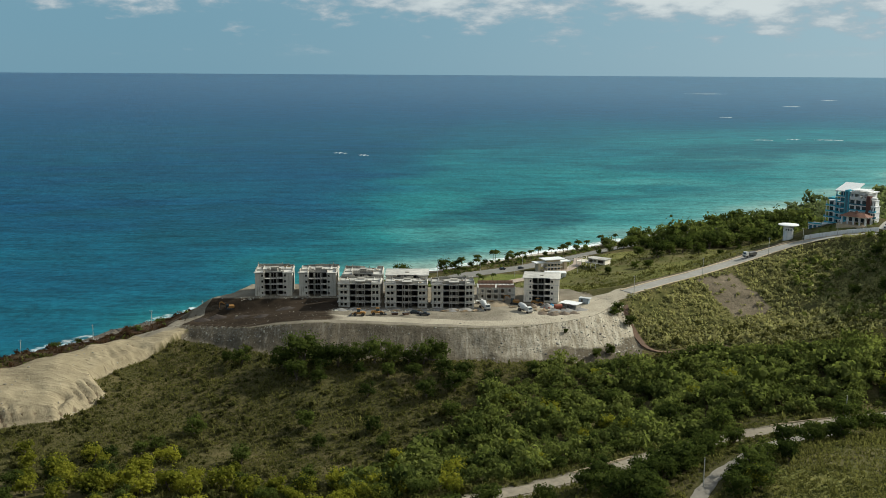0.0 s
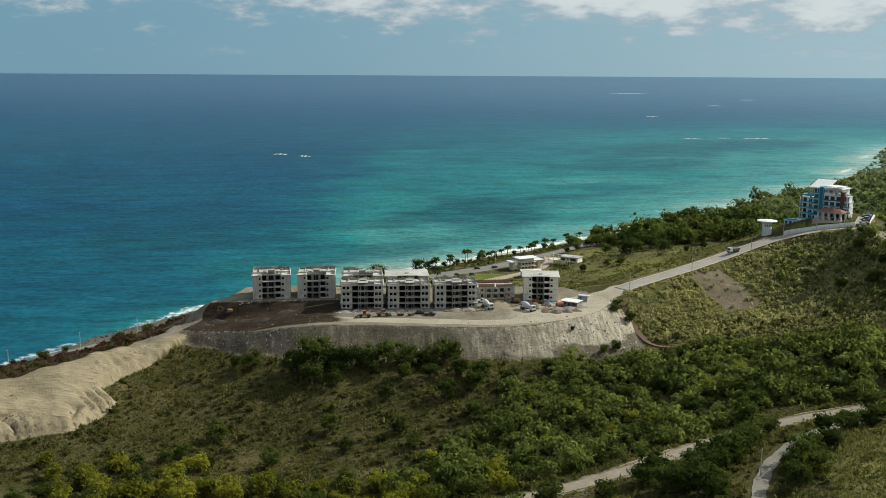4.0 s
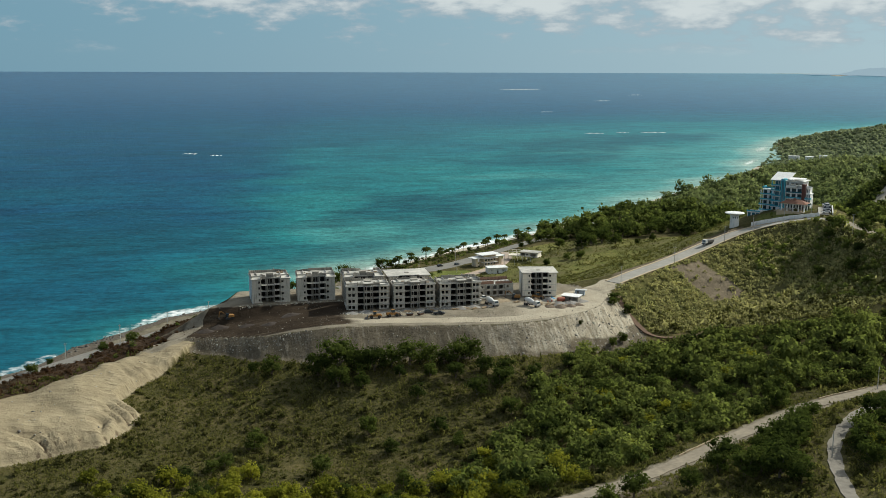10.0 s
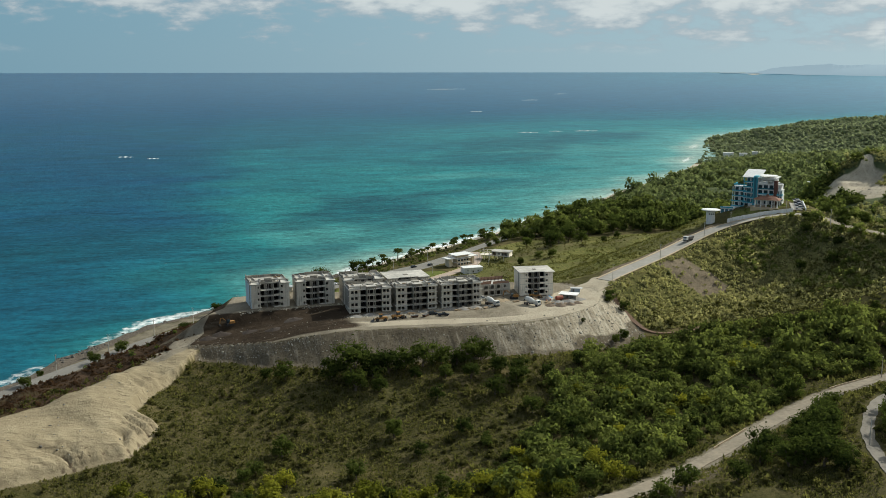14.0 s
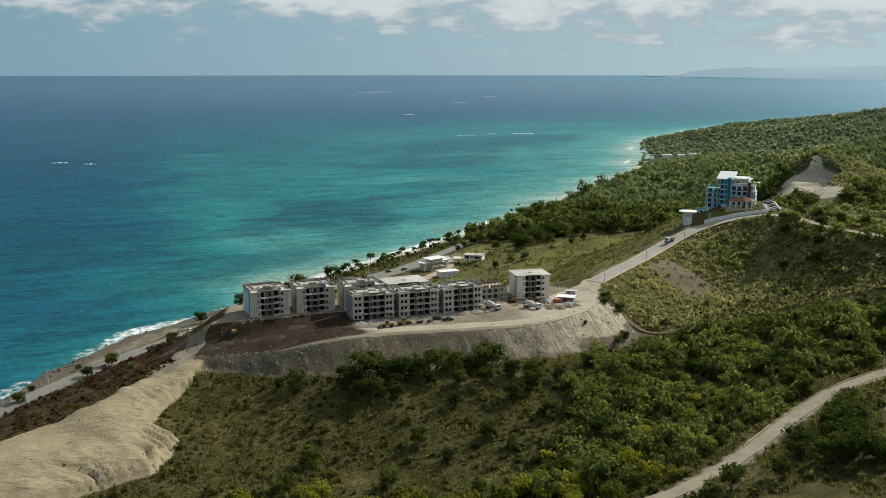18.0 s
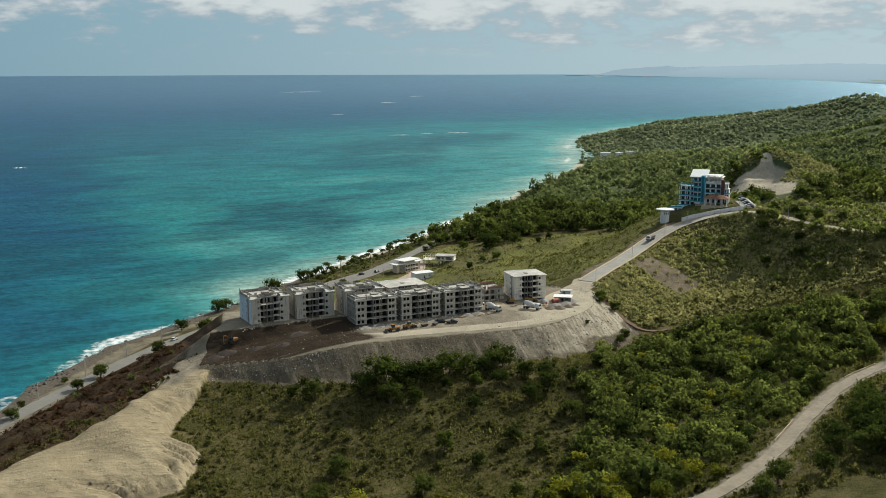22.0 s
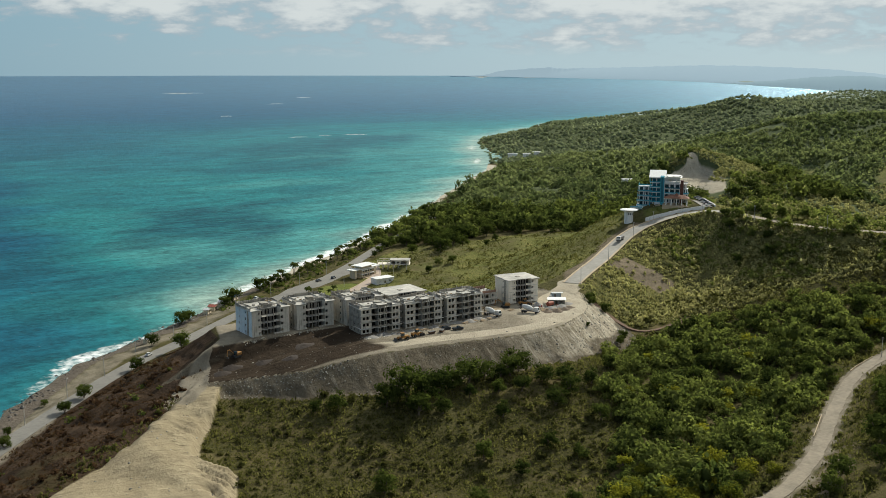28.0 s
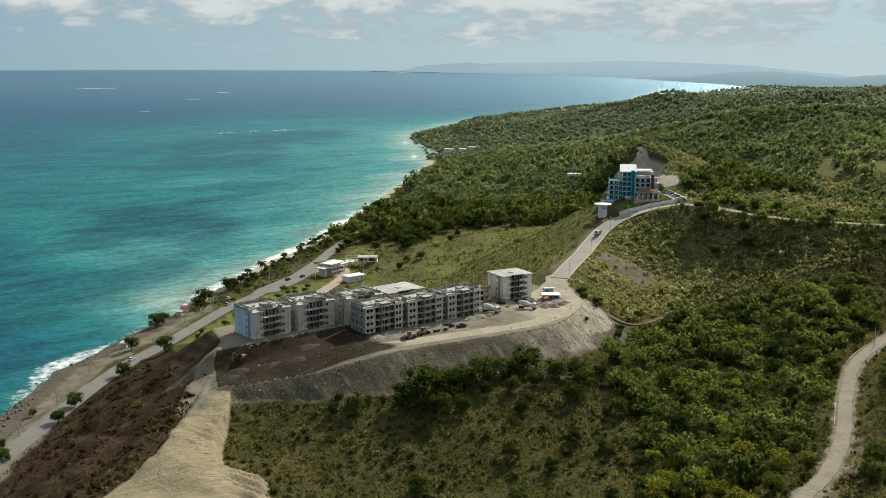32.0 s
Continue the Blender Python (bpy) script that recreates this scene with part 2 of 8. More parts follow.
def soft_inside(x, y, poly, edge=2.0):
    d, _, _ = line_info(x, y, [(*p, 0) for p in poly], closed=True)
    return smooth(-edge, edge, np.where(inside(x, y, poly), d, -d))


def wobble(x, y, size, seed=0.0):
    """A cheap smooth noise, about -1 to 1."""
    u, v = x / size + seed * 1.7, y / size - seed * 2.3
    return (np.sin(u * 1.7 + 1.3 * np.sin(v * 1.1 + seed)) + np.sin(v * 1.9 + 1.1 * np.sin(u * 1.3 - seed)) + np.sin((u + v) * 1.2 + 2 * seed) * np.cos((u - v) * 0.9)) / 2.4


def resample(line, step):
    out = []
    for a, b in zip(line[:-1], line[1:]):
        n = max(1, int(math.hypot(b[0] - a[0], b[1] - a[1]) / step))
        for i in range(n):
            out.append([a[k] + (b[k] - a[k]) * i / n for k in range(3)])
    out.append(list(line[-1]))
    return out


def land_nodes():
    nodes = []
    for line in LAND:
        for k, (x, y, z) in enumerate(resample(line, 14)):
            far = math.hypot(x - 20, y - 430)
            if far < 380 or k % 2 == 0 or far > 900:
                nodes.append((x, y, z))
    for x, y, z in resample([(*p, 0.8) for p in SHORE], 60):
        nodes.append((x, y, z))
    n = np.array(nodes)
    keep = [0]
    for i in range(1, len(n)):
        if np.min(np.hypot(*(n[keep, :2] - n[i, :2]).T)) > 7:
            keep.append(i)
    return n[keep]


NODES = land_nodes()


def kernel(d2):
    return np.sqrt(d2 + 64.0)


def fit_land():
    d2 = (NODES[:, None, 0] - NODES[None, :, 0]) ** 2 + (NODES[:, None, 1] - NODES[None, :, 1]) ** 2
    n = len(NODES)
    a = np.zeros((n + 1, n + 1))
    a[:n, :n] = kernel(d2) - 0.4 * np.eye(n)
    a[n, :n] = a[:n, n] = 1
    return np.linalg.solve(a, np.append(NODES[:, 2], 0))


WEIGHTS = fit_land()


def platform_z(x, y):
    """The levelled site: 33 m, with a haul road that drops in front of the western blocks."""
    west = smooth(-38, -100, x) * smooth(467, 460, y)
    return 33.0 - 7.0 * west + 0.5 * smooth(455, 468, y) + 0.12 * wobble(x, y, 5, 3)


def bank_cut(x, y):
    """Gullies that run down the sand bank: 1 in their beds."""
    along = x * 0.62 + y * 0.78 + 6 * wobble(x, y, 13, 6) + 1.2 * wobble(x, y, 4, 2)
    torn = 0.2 + 0.8 * smooth(-0.25, 0.45, wobble(x, y, 13, 9))
    return torn * ((1 - np.abs(np.sin(along / 1.4))) ** 2.6 + 0.7 * (1 - np.abs(np.sin(along / 4.9 + 1))) ** 3)


def quarry_frame(x, y):
    """On the quarried knoll: metres down its face from the top, metres across, and 1 where it has been dug."""
    out = (512 - x) * 0.697 + (757 - y) * 0.717
    across = (x - 512) * 0.717 - (y - 757) * 0.697 + 2.5 * wobble(x, y, 9, 2)
    lo = np.interp(out, [0, 17, 22, 34, 45, 60, 90], [-1, -7, -16, -28, -36, -38, -20])
    hi = np.interp(out, [0, 17, 22, 34, 40, 60, 90], [1, 6, 11, 19, 22, 14, 4])
    return out, across, smooth(-2.5, 1.5, np.minimum(across - lo, hi - across)) * smooth(-3, 2, out) * smooth(88, 66, out)


def swell(x, y):
    """The level of the sea: flat, then rising to the horizon's height at the edge of the world."""
    return 114.0 * np.clip((np.hypot(x + 130, y - 50) - 2900) / 2000, 0, 1) ** 1.6


def ground_z(x, y):
    x, y = np.asarray(x, float), np.asarray(y, float)
    flat_x, flat_y = x.ravel(), y.ravel()
    z = np.empty(flat_x.shape)
    for i in range(0, len(z), 20000):
        s = slice(i, i + 20000)
        d2 = (flat_x[s, None] - NODES[None, :, 0]) ** 2 + (flat_y[s, None] - NODES[None, :, 1]) ** 2
        z[s] = kernel(d2) @ WEIGHTS[:-1] + WEIGHTS[-1]
    z = z.reshape(x.shape)
    far = smooth(500, 1500, np.hypot(x - 20, y - 430))
    z = z + wobble(x, y, 9, 1) * 0.45 + wobble(x, y, 31, 2) * 0.9 + far * (wobble(x, y, 90, 4) * 6 + wobble(x, y, 190, 5) * 8)
    # benches cut into the quarry knoll
    out, across, cutting = quarry_frame(x, y)
    face = np.interp(out, [-12, 0, 5, 7, 11, 13, 17, 20, 26, 28, 44, 47, 60, 90], [67, 65.5, 64.5, 62.0, 61.2, 58.8, 57.5, 48.0, 46.5, 44.8, 43.6, 41.6, 41.0, 38.5]) + (0.7 * wobble(x, y, 7, 3) + 0.5 * wobble(x, y, 3.2, 6)) * smooth(4, 18, out)
    z = z * (1 - cutting) + np.minimum(face, z + 1.5) * cutting
    grassy = soft_inside(x, y, MEADOW, 14)
    z = z + grassy * (1.3 * wobble(x, y, 17, 3) + 0.5 * wobble(x, y, 6, 7) + 0.35 * np.sin((0.42 * y - 0.3 * x + 5 * wobble(x, y, 30, 4)) * 0.9) * smooth(-0.4, 0.4, wobble(x, y, 40, 6)))
    # the cut sand bank: a steep edge torn by gullies
    db, _, _ = line_info(x, y, SAND_FOOT[1:10])
    db = np.where(inside(x, y, [p[:2] for p in SAND_RIDGE] + [p[:2] for p in SAND_FOOT[::-1]]), db, 0)
    bank = smooth(0.2, 3.0, db) * smooth(36, 12, db)
    reach = 6 + 12 * (0.5 + 0.5 * wobble(x, y, 11, 7))
    cut = bank_cut(x, y)
    z = z + bank * (3.6 - 2.7 * np.minimum(cut, 1) * smooth(reach, reach * 0.4, db) + 0.35 * wobble(x, y, 4, 2) + 0.3 * wobble(x, y, 2.2, 5))
    z = z + bank * 0.09 * np.sin((x * 0.72 - y * 0.69 + 4 * wobble(x, y, 24, 3)) / 1.1) * smooth(8, 16, db) * smooth(-0.3, 0.5, wobble(x, y, 17, 5))
    slope = soft_inside(x, y, SLOPE_AREA, 5)
    z = z + slope * (0.9 * wobble(x, y, 8, 4) + 0.55 * wobble(x, y, 3.6, 2) + 0.6 * np.sin((x * 0.69 - y * 0.72) / 3.1 + 2.2 * wobble(x, y, 21, 6)))
    # the site and its fill slope
    ins = inside(x, y, PLATFORM)
    dp, _, _ = line_info(x, y, PLATFORM, closed=True)
    rill = (0.5 * np.abs(np.sin(x / 2.6 + wobble(x, y, 14, 2) * 1.8)) ** 0.7 + 0.25 * wobble(x, y, 3.5, 5) + 0.35 * wobble(x, y, 13, 8)) * smooth(0, 6, dp)
    fill = platform_z(x, y) - 0.66 * dp - rill
    z = np.where(ins, platform_z(x, y), np.where(dp < 40, np.maximum(z, fill), z))
    # roads lie level
    for line, half in ((COAST_ROAD, 4.5), (HILL_ROAD, 4.6), (LOWER_ROAD, 3.2), (SIDE_ROAD, 2.6), (GATE_DRIVE, 12.0)):
        d, _, hz = line_info(x, y, line)
        keep = 1 - smooth(half + 1.8, half + 7.0, d)
        keep = np.where(ins, keep * smooth(86, 96, x), keep)
        z = z * (1 - keep) + (hz - 0.12) * keep
    # beach and sea bed
    ds, side, _ = line_info(x, y, SHORE)
    s = ds * side
    rough = wobble(x, y, 6, 8) * 1.5 + wobble(x, y, 22, 9) * 2
    z = np.where(s < 40, np.minimum(z, np.maximum(0.17 * (s + rough), -8)), z)
    z = np.where(s > 40, np.maximum(z, 2.0), z)
    level = np.where(s > 250, np.minimum(swell(x, y), 56), swell(x, y))
    return np.where(level > 0, np.maximum(z, level + np.clip(s * 0.05, -8, 0.4)), z)


def spread(lo, a, b, hi, step, growth=1.09):
    mid = list(np.arange(a, b + step, step))
    up, w = [], step
    v = mid[-1]
    while v < hi:
        w *= growth
        v += w
        up.append(min(v, hi))
    down, w = [], step
    v = mid[0]
    while v > lo:
        w *= growth
        v -= w
        down.append(max(v, lo))
    return np.array(down[::-1] + mid + up)


def mesh_grid(name, X, Y, Z, keep=None):
    """A sheet of quads over the grid; keep: faces to be made."""
    ny, nx = X.shape
    idx = np.arange(nx * ny).reshape(ny, nx)
    f = np.stack([idx[:-1, :-1], idx[:-1, 1:], idx[1:, 1:], idx[1:, :-1]], -1).reshape(-1, 4)
    if keep is not None:
        f = f[keep.ravel()]
    me = bpy.data.meshes.new(name)
    me.vertices.add(nx * ny)
    me.vertices.foreach_set("co", np.stack([X, Y, Z], -1).astype(np.float32).ravel())
    me.loops.add(len(f) * 4)
    me.loops.foreach_set("vertex_index", f.astype(np.int32).ravel())
    me.polygons.add(len(f))
    me.polygons.foreach_set("loop_start", np.arange(0, len(f) * 4, 4, dtype=np.int32))
    me.polygons.foreach_set("use_smooth", np.ones(len(f), bool))
    me.update(calc_edges=True)
    return me


def set_attr(me, name, values):
    at = me.attributes.new(name, "FLOAT", "POINT")
    at.data.foreach_set("value", np.asarray(values, np.float32).ravel())


# ---- ground ----
SAND_AREA = [p[:2] for p in SAND_RIDGE] + [p[:2] for p in SAND_FOOT[::-1]]
BROWN_AREA = [p[:2] for p in SAND_RIDGE] + [(-300, 345), (-205, 440), (-164, 488), (-119, 537), (-97, 558), (-70, 575), (-80, 520), (-88, 480)]
LAWN = [(-66, 578), (-40, 598), (0, 630), (34, 652), (72, 662), (84, 652), (60, 630), (25, 612), (-20, 588), (-52, 560)]
NEAR_GRASS = [(84, 214), (97, 262), (112, 277), (135, 284), (200, 282), (260, 250), (200, 190), (110, 180)]
QUARRY = [(432, 668), (452, 660), (478, 684), (492, 716), (470, 730), (448, 705)]
HOTEL_LAWN = [(212, 526), (230, 519), (243, 512), (252, 519), (242, 534), (224, 543)]
CLEARINGS = [[(560, 560), (640, 560), (760, 640), (800, 690), (720, 690), (640, 640), (580, 600)], [(330, 545), (400, 560), (440, 590), (400, 600), (340, 585)], [(640, 760), (720, 760), (760, 800), (700, 820)]]
SCAR = [(141, 482), (152, 487), (162, 491), (168, 478), (174, 463), (164, 457), (153, 454), (148, 467)]


def mix_chain(nt, start, layers):
    """Lays layers of (factor socket, colour socket) one over another."""
    last = start
    for fac, col in layers:
        mx = nt.nodes.new("ShaderNodeMix"); mx.data_type = "RGBA"
        nt.links.new(fac, mx.inputs[0]); nt.links.new(last, mx.inputs[6]); nt.links.new(col, mx.inputs[7])
        last = mx.outputs[2]
    return last


def ground_material():
    m = bpy.data.materials.new("ground"); m.use_nodes = True
    nt = m.node_tree
    N, L = nt.nodes.new, nt.links.new
    b = nt.nodes["Principled BSDF"]
    b.inputs["Roughness"].default_value, b.inputs["Specular IOR Level"].default_value = 1.0, 0.03
    co = N("ShaderNodeTexCoord")

    def noise_at(scale, detail=6, rough=0.6):
        n = N("ShaderNodeTexNoise")
        n.inputs["Scale"].default_value, n.inputs["Detail"].default_value, n.inputs["Roughness"].default_value = scale, detail, rough
        L(co.outputs["Object"], n.inputs["Vector"])
        return n.outputs[0]

    def streaks(turn, sx, sy, scale):
        mp = N("ShaderNodeMapping"); mp.inputs["Rotation"].default_value = (0, 0, radians(turn)); mp.inputs["Scale"].default_value = (sx, sy, 0.3)
        L(co.outputs["Object"], mp.inputs[0])
        n = N("ShaderNodeTexNoise"); n.inputs["Scale"].default_value, n.inputs["Detail"].default_value, n.inputs["Roughness"].default_value = scale, 7, 0.62
        n.inputs["Distortion"].default_value = 0.4
        L(mp.outputs[0], n.inputs["Vector"])
        return n.outputs[0]

    big, mid, small = noise_at(0.018), noise_at(0.11, 8, 0.65), noise_at(0.9, 6, 0.7)
    down_bank, down_fill, tracks = streaks(37, 0.16, 1.0, 0.8), streaks(0, 1.0, 0.1, 0.7), streaks(-50, 0.07, 1.0, 0.55)

    def two(c1, c2, src, lo=0.35, hi=0.65):
        r = N("ShaderNodeMapRange")
        r.inputs["From Min"].default_value, r.inputs["From Max"].default_value = lo, hi
        L(src, r.inputs["Value"])
        mx = N("ShaderNodeMix"); mx.data_type = "RGBA"
        L(r.outputs[0], mx.inputs[0])
        for i, c in ((6, c1), (7, c2)):
            if isinstance(c, tuple):
                mx.inputs[i].default_value = (*c, 1)
            else:
                L(c, mx.inputs[i])
        return mx.outputs[2]

    def mask(name, ragged=0.5):
        a = N("ShaderNodeAttribute"); a.attribute_name = name
        n = N("ShaderNodeMath"); n.operation = "MULTIPLY_ADD"; n.inputs[1].default_value = ragged; n.inputs[2].default_value = -ragged / 2
        L(mid, n.inputs[0])
        s = N("ShaderNodeMath"); s.operation = "ADD"
        L(a.outputs["Fac"], s.inputs[0]); L(n.outputs[0], s.inputs[1])
        r = N("ShaderNodeMapRange"); r.inputs["From Min"].default_value, r.inputs["From Max"].default_value = 0.35, 0.65
        L(s.outputs[0], r.inputs["Value"])
        return r.outputs[0]

    scrub = two(two((0.048, 0.046, 0.016), (0.145, 0.115, 0.053), mid, 0.42, 0.6), two((0.042, 0.044, 0.014), (0.10, 0.086, 0.036), small), big)
    meadow = two(two(two((0.125, 0.136, 0.034), (0.22, 0.195, 0.068), mid), (0.062, 0.072, 0.02), small, 0.46, 0.62), two((0.15, 0.125, 0.06), (0.085, 0.092, 0.028), mid), big, 0.46, 0.60)
    lawn = two((0.105, 0.125, 0.032), (0.175, 0.18, 0.05), mid)
    brown = two(two(two((0.040, 0.026, 0.016), (0.088, 0.058, 0.037), mid), (0.030, 0.020, 0.012), small, 0.44, 0.62), two((0.050, 0.046, 0.018), (0.085, 0.068, 0.03), small), big, 0.56, 0.68)
    sand = two(two(two((0.24, 0.195, 0.122), (0.35, 0.29, 0.185), mid), (0.16, 0.125, 0.08), down_bank, 0.54, 0.68), two((0.20, 0.162, 0.105), (0.27, 0.22, 0.14), small), tracks, 0.50, 0.66)
    dirt = two(two((0.17, 0.144, 0.105), (0.28, 0.242, 0.18), mid), (0.13, 0.11, 0.08), small, 0.56, 0.8)
    fill = two(two(two((0.10, 0.082, 0.056), (0.165, 0.137, 0.096), mid), (0.06, 0.049, 0.034), small, 0.48, 0.72), (0.19, 0.165, 0.125), down_fill, 0.54, 0.68)
    chalk = two(two((0.25, 0.21, 0.148), (0.47, 0.42, 0.325), down_fill, 0.40, 0.66), (0.16, 0.132, 0.092), small, 0.54, 0.74)
    haul = two(two((0.44, 0.382, 0.285), (0.36, 0.31, 0.23), mid), (0.30, 0.258, 0.19), small, 0.56, 0.8)
    dark = two(two((0.030, 0.022, 0.015), (0.055, 0.040, 0.027), mid), (0.085, 0.067, 0.046), tracks, 0.57, 0.70)
    beach = two((0.42, 0.36, 0.27), (0.52, 0.46, 0.36), small)
    shingle = two((0.085, 0.07, 0.055), (0.17, 0.142, 0.11), small)
    # the gully layer holds painted shade as well as damp soil
    col = mix_chain(nt, scrub, [(mask("wooded", 0.6), two((0.060, 0.076, 0.034), (0.098, 0.112, 0.052), mid)), (mask("meadow"), meadow), (mask("lawn", 0.2), lawn), (mask("brown"), brown), (mask("sand", 0.3), sand), (mask("gully_shade", 0.6), two((0.10, 0.075, 0.048), (0.17, 0.13, 0.085), small)), (mask("fill", 0.3), fill),
                                (mask("chalk"), chalk), (mask("scar"), two(two((0.22, 0.175, 0.12), (0.14, 0.112, 0.075), mid), (0.10, 0.084, 0.052), small, 0.5, 0.68)), (mask("site", 0.2), dirt), (mask("haul", 0.3), haul), (mask("dark", 0.6), dark),
                                # the hazy layer puts distance haze into the far ground's colour
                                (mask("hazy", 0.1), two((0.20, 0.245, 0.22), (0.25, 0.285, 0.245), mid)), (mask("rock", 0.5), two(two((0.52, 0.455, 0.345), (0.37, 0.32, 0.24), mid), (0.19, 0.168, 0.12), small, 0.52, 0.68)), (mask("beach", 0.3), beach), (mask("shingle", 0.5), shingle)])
    L(col, b.inputs["Base Color"])
    bp = N("ShaderNodeBump"); bp.inputs["Strength"].default_value, bp.inputs["Distance"].default_value = 0.55, 0.8
    bs = N("ShaderNodeMath"); bs.operation = "MULTIPLY_ADD"; bs.inputs[1].default_value = 3.0
    L(mid, bs.inputs[0]); L(small, bs.inputs[2]); L(bs.outputs[0], bp.inputs["Height"]); L(bp.outputs[0], b.inputs["Normal"])
    return m


def finer(v, lo, hi, step):
    """Closer lines of the ground sheet between lo and hi."""
    return np.concatenate([v[v < lo - 1], np.arange(lo, hi, step), v[v > hi]])


gx, gy = spread(-1500, -180, 110, 4850, 1.15, 1.055), spread(-1500, 340, 480, 4700, 1.15, 1.055)
gx, gy = finer(gx, 440, 580, 3.0), finer(gy, 670, 800, 3.0)
GX, GY = np.meshgrid(gx, gy)
GZ = ground_z(GX, GY)
shore_d, shore_side, _ = line_info(GX, GY, SHORE)
SHORE_S = shore_d * shore_side
ground_me = mesh_grid("ground", GX, GY, GZ)
on_site = inside(GX, GY, PLATFORM)
site_d, _, _ = line_info(GX, GY, PLATFORM, closed=True)
fill_level = platform_z(GX, GY) - 0.66 * site_d
is_fill = (~on_site) & (site_d < 40) & (GZ < fill_level + 0.6) & (GZ > fill_level - 1.4)
verge = 0.58 * smooth(8, 12, SHORE_S) * smooth(30, 24, SHORE_S + wobble(GX, GY, 9, 5) * 3) * smooth(20, -10, GX)
set_attr(ground_me, "site", np.maximum.reduce([soft_inside(GX, GY, PLATFORM, 1.6), smooth(9, 5, line_info(GX, GY, SAND_RIDGE[:3])[0]) * 0.8, smooth(5.5, 3.0, line_info(GX, GY, LOWER_ROAD)[0]) * 0.9, verge]))
set_attr(ground_me, "fill", is_fill * np.where(GX > 60, 1, smooth(474, 462, GY)))
HAUL = [(-62, 438), (-30, 430), (0, 424.5), (22, 420.5), (38, 419.5), (52, 423), (62, 429), (72, 436), (81, 446), (88, 459)]
# chalk to the east; the wide paler part puts sunlight into the fill's colour
set_attr(ground_me, "chalk", is_fill * np.maximum(smooth(38, 74, GX + wobble(GX, GY, 9, 4) * 7), 0.57 * smooth(-25, 40, GX + wobble(GX, GY, 9, 4) * 9)) * smooth(470, 455, GY) * smooth(17, 11, site_d + wobble(GX, GY, 7, 2) * 3))
# pale yard dirt, with its sunlight put into the colour
yard = smooth(26, 62, GX + wobble(GX, GY, 11, 5) * 9) * smooth(462, 450, GY + wobble(GX, GY, 9, 2) * 4) * 0.72
set_attr(ground_me, "haul", np.maximum(smooth(8, 5, line_info(GX, GY, HILL_ROAD[:3])[0] + wobble(GX, GY, 5, 3)), on_site * np.maximum(smooth(5.2, 3.2, line_info(GX, GY, HAUL)[0] + wobble(GX, GY, 8, 3) * 0.7), yard)))
set_attr(ground_me, "dark", np.maximum(on_site * smooth(-18, -46, GX + wobble(GX, GY, 10, 3) * 6) * smooth(469, 464, GY) * smooth(424, 433, GY + 0.12 * (GX + 60)), 0))
set_attr(ground_me, "sand", soft_inside(GX, GY, SAND_AREA))
foot_d, _, _ = line_info(GX, GY, SAND_FOOT[1:10])
# gully beds darkened in colour for their shade and damp soil
set_attr(ground_me, "gully_shade", inside(GX, GY, SAND_AREA) * smooth(0.45, 0.95, bank_cut(GX, GY)) * smooth(16, 5, foot_d + wobble(GX, GY, 11, 7) * 5))
set_attr(ground_me, "wooded", smooth(20, 120, np.minimum(GX - 290, GY + 0.3 * GX - 560)) * smooth(20, 60, SHORE_S))
set_attr(ground_me, "brown", soft_inside(GX, GY, BROWN_AREA))
open_grass = np.maximum.reduce([soft_inside(GX, GY, q, 12) for q in CLEARINGS])
set_attr(ground_me, "lawn", np.maximum(soft_inside(GX, GY, LAWN, 2), 0.56 * soft_inside(GX, GY, HOTEL_LAWN, 2)))
RIGHT_SLOPE = [(95, 425), (140, 425), (215, 380), (330, 300), (420, 300), (300, 400), (262, 455), (252, 505), (228, 503), (200, 513), (164, 498), (104, 466), (96, 455)]
set_attr(ground_me, "meadow", np.maximum.reduce([soft_inside(GX, GY, MEADOW, 8), soft_inside(GX, GY, NEAR_GRASS, 5), open_grass, 0.5 * soft_inside(GX, GY, RIGHT_SLOPE, 6)]))
CUT_BANK = [(-14, 254), (8, 258.5), (30, 266.5), (48, 274), (50, 266), (30, 256), (6, 248), (-14, 244)]
road_d, road_s, _ = line_info(GX, GY, HILL_ROAD[2:8])
quarry = np.maximum(quarry_frame(GX, GY)[2], 0.8 * soft_inside(GX + wobble(GX, GY, 16, 3) * 4, GY, QUARRY, 5))
set_attr(ground_me, "scar", np.maximum.reduce([soft_inside(GX + wobble(GX, GY, 6, 3) * 2, GY + wobble(GX, GY, 7, 5) * 2, SCAR, 3), 0.75 * smooth(13, 7, road_d + wobble(GX, GY, 8, 4) * 3) * (road_s < 0), 0.8 * soft_inside(GX, GY, CUT_BANK, 3)]))
sandy = smooth(20, 60, GX)
set_attr(ground_me, "beach", smooth(11, 7, SHORE_S) * sandy)
set_attr(ground_me, "shingle", smooth(13, 9, SHORE_S) * (1 - sandy))
set_attr(ground_me, "rock", quarry)
# painted haze, growing with distance from the site
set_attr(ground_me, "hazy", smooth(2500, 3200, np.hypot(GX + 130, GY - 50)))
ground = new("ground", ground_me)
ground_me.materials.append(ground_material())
tagged(ground, "hilly coastal ground with scrub, bare fill slopes and sand", "ground", kind="structure")


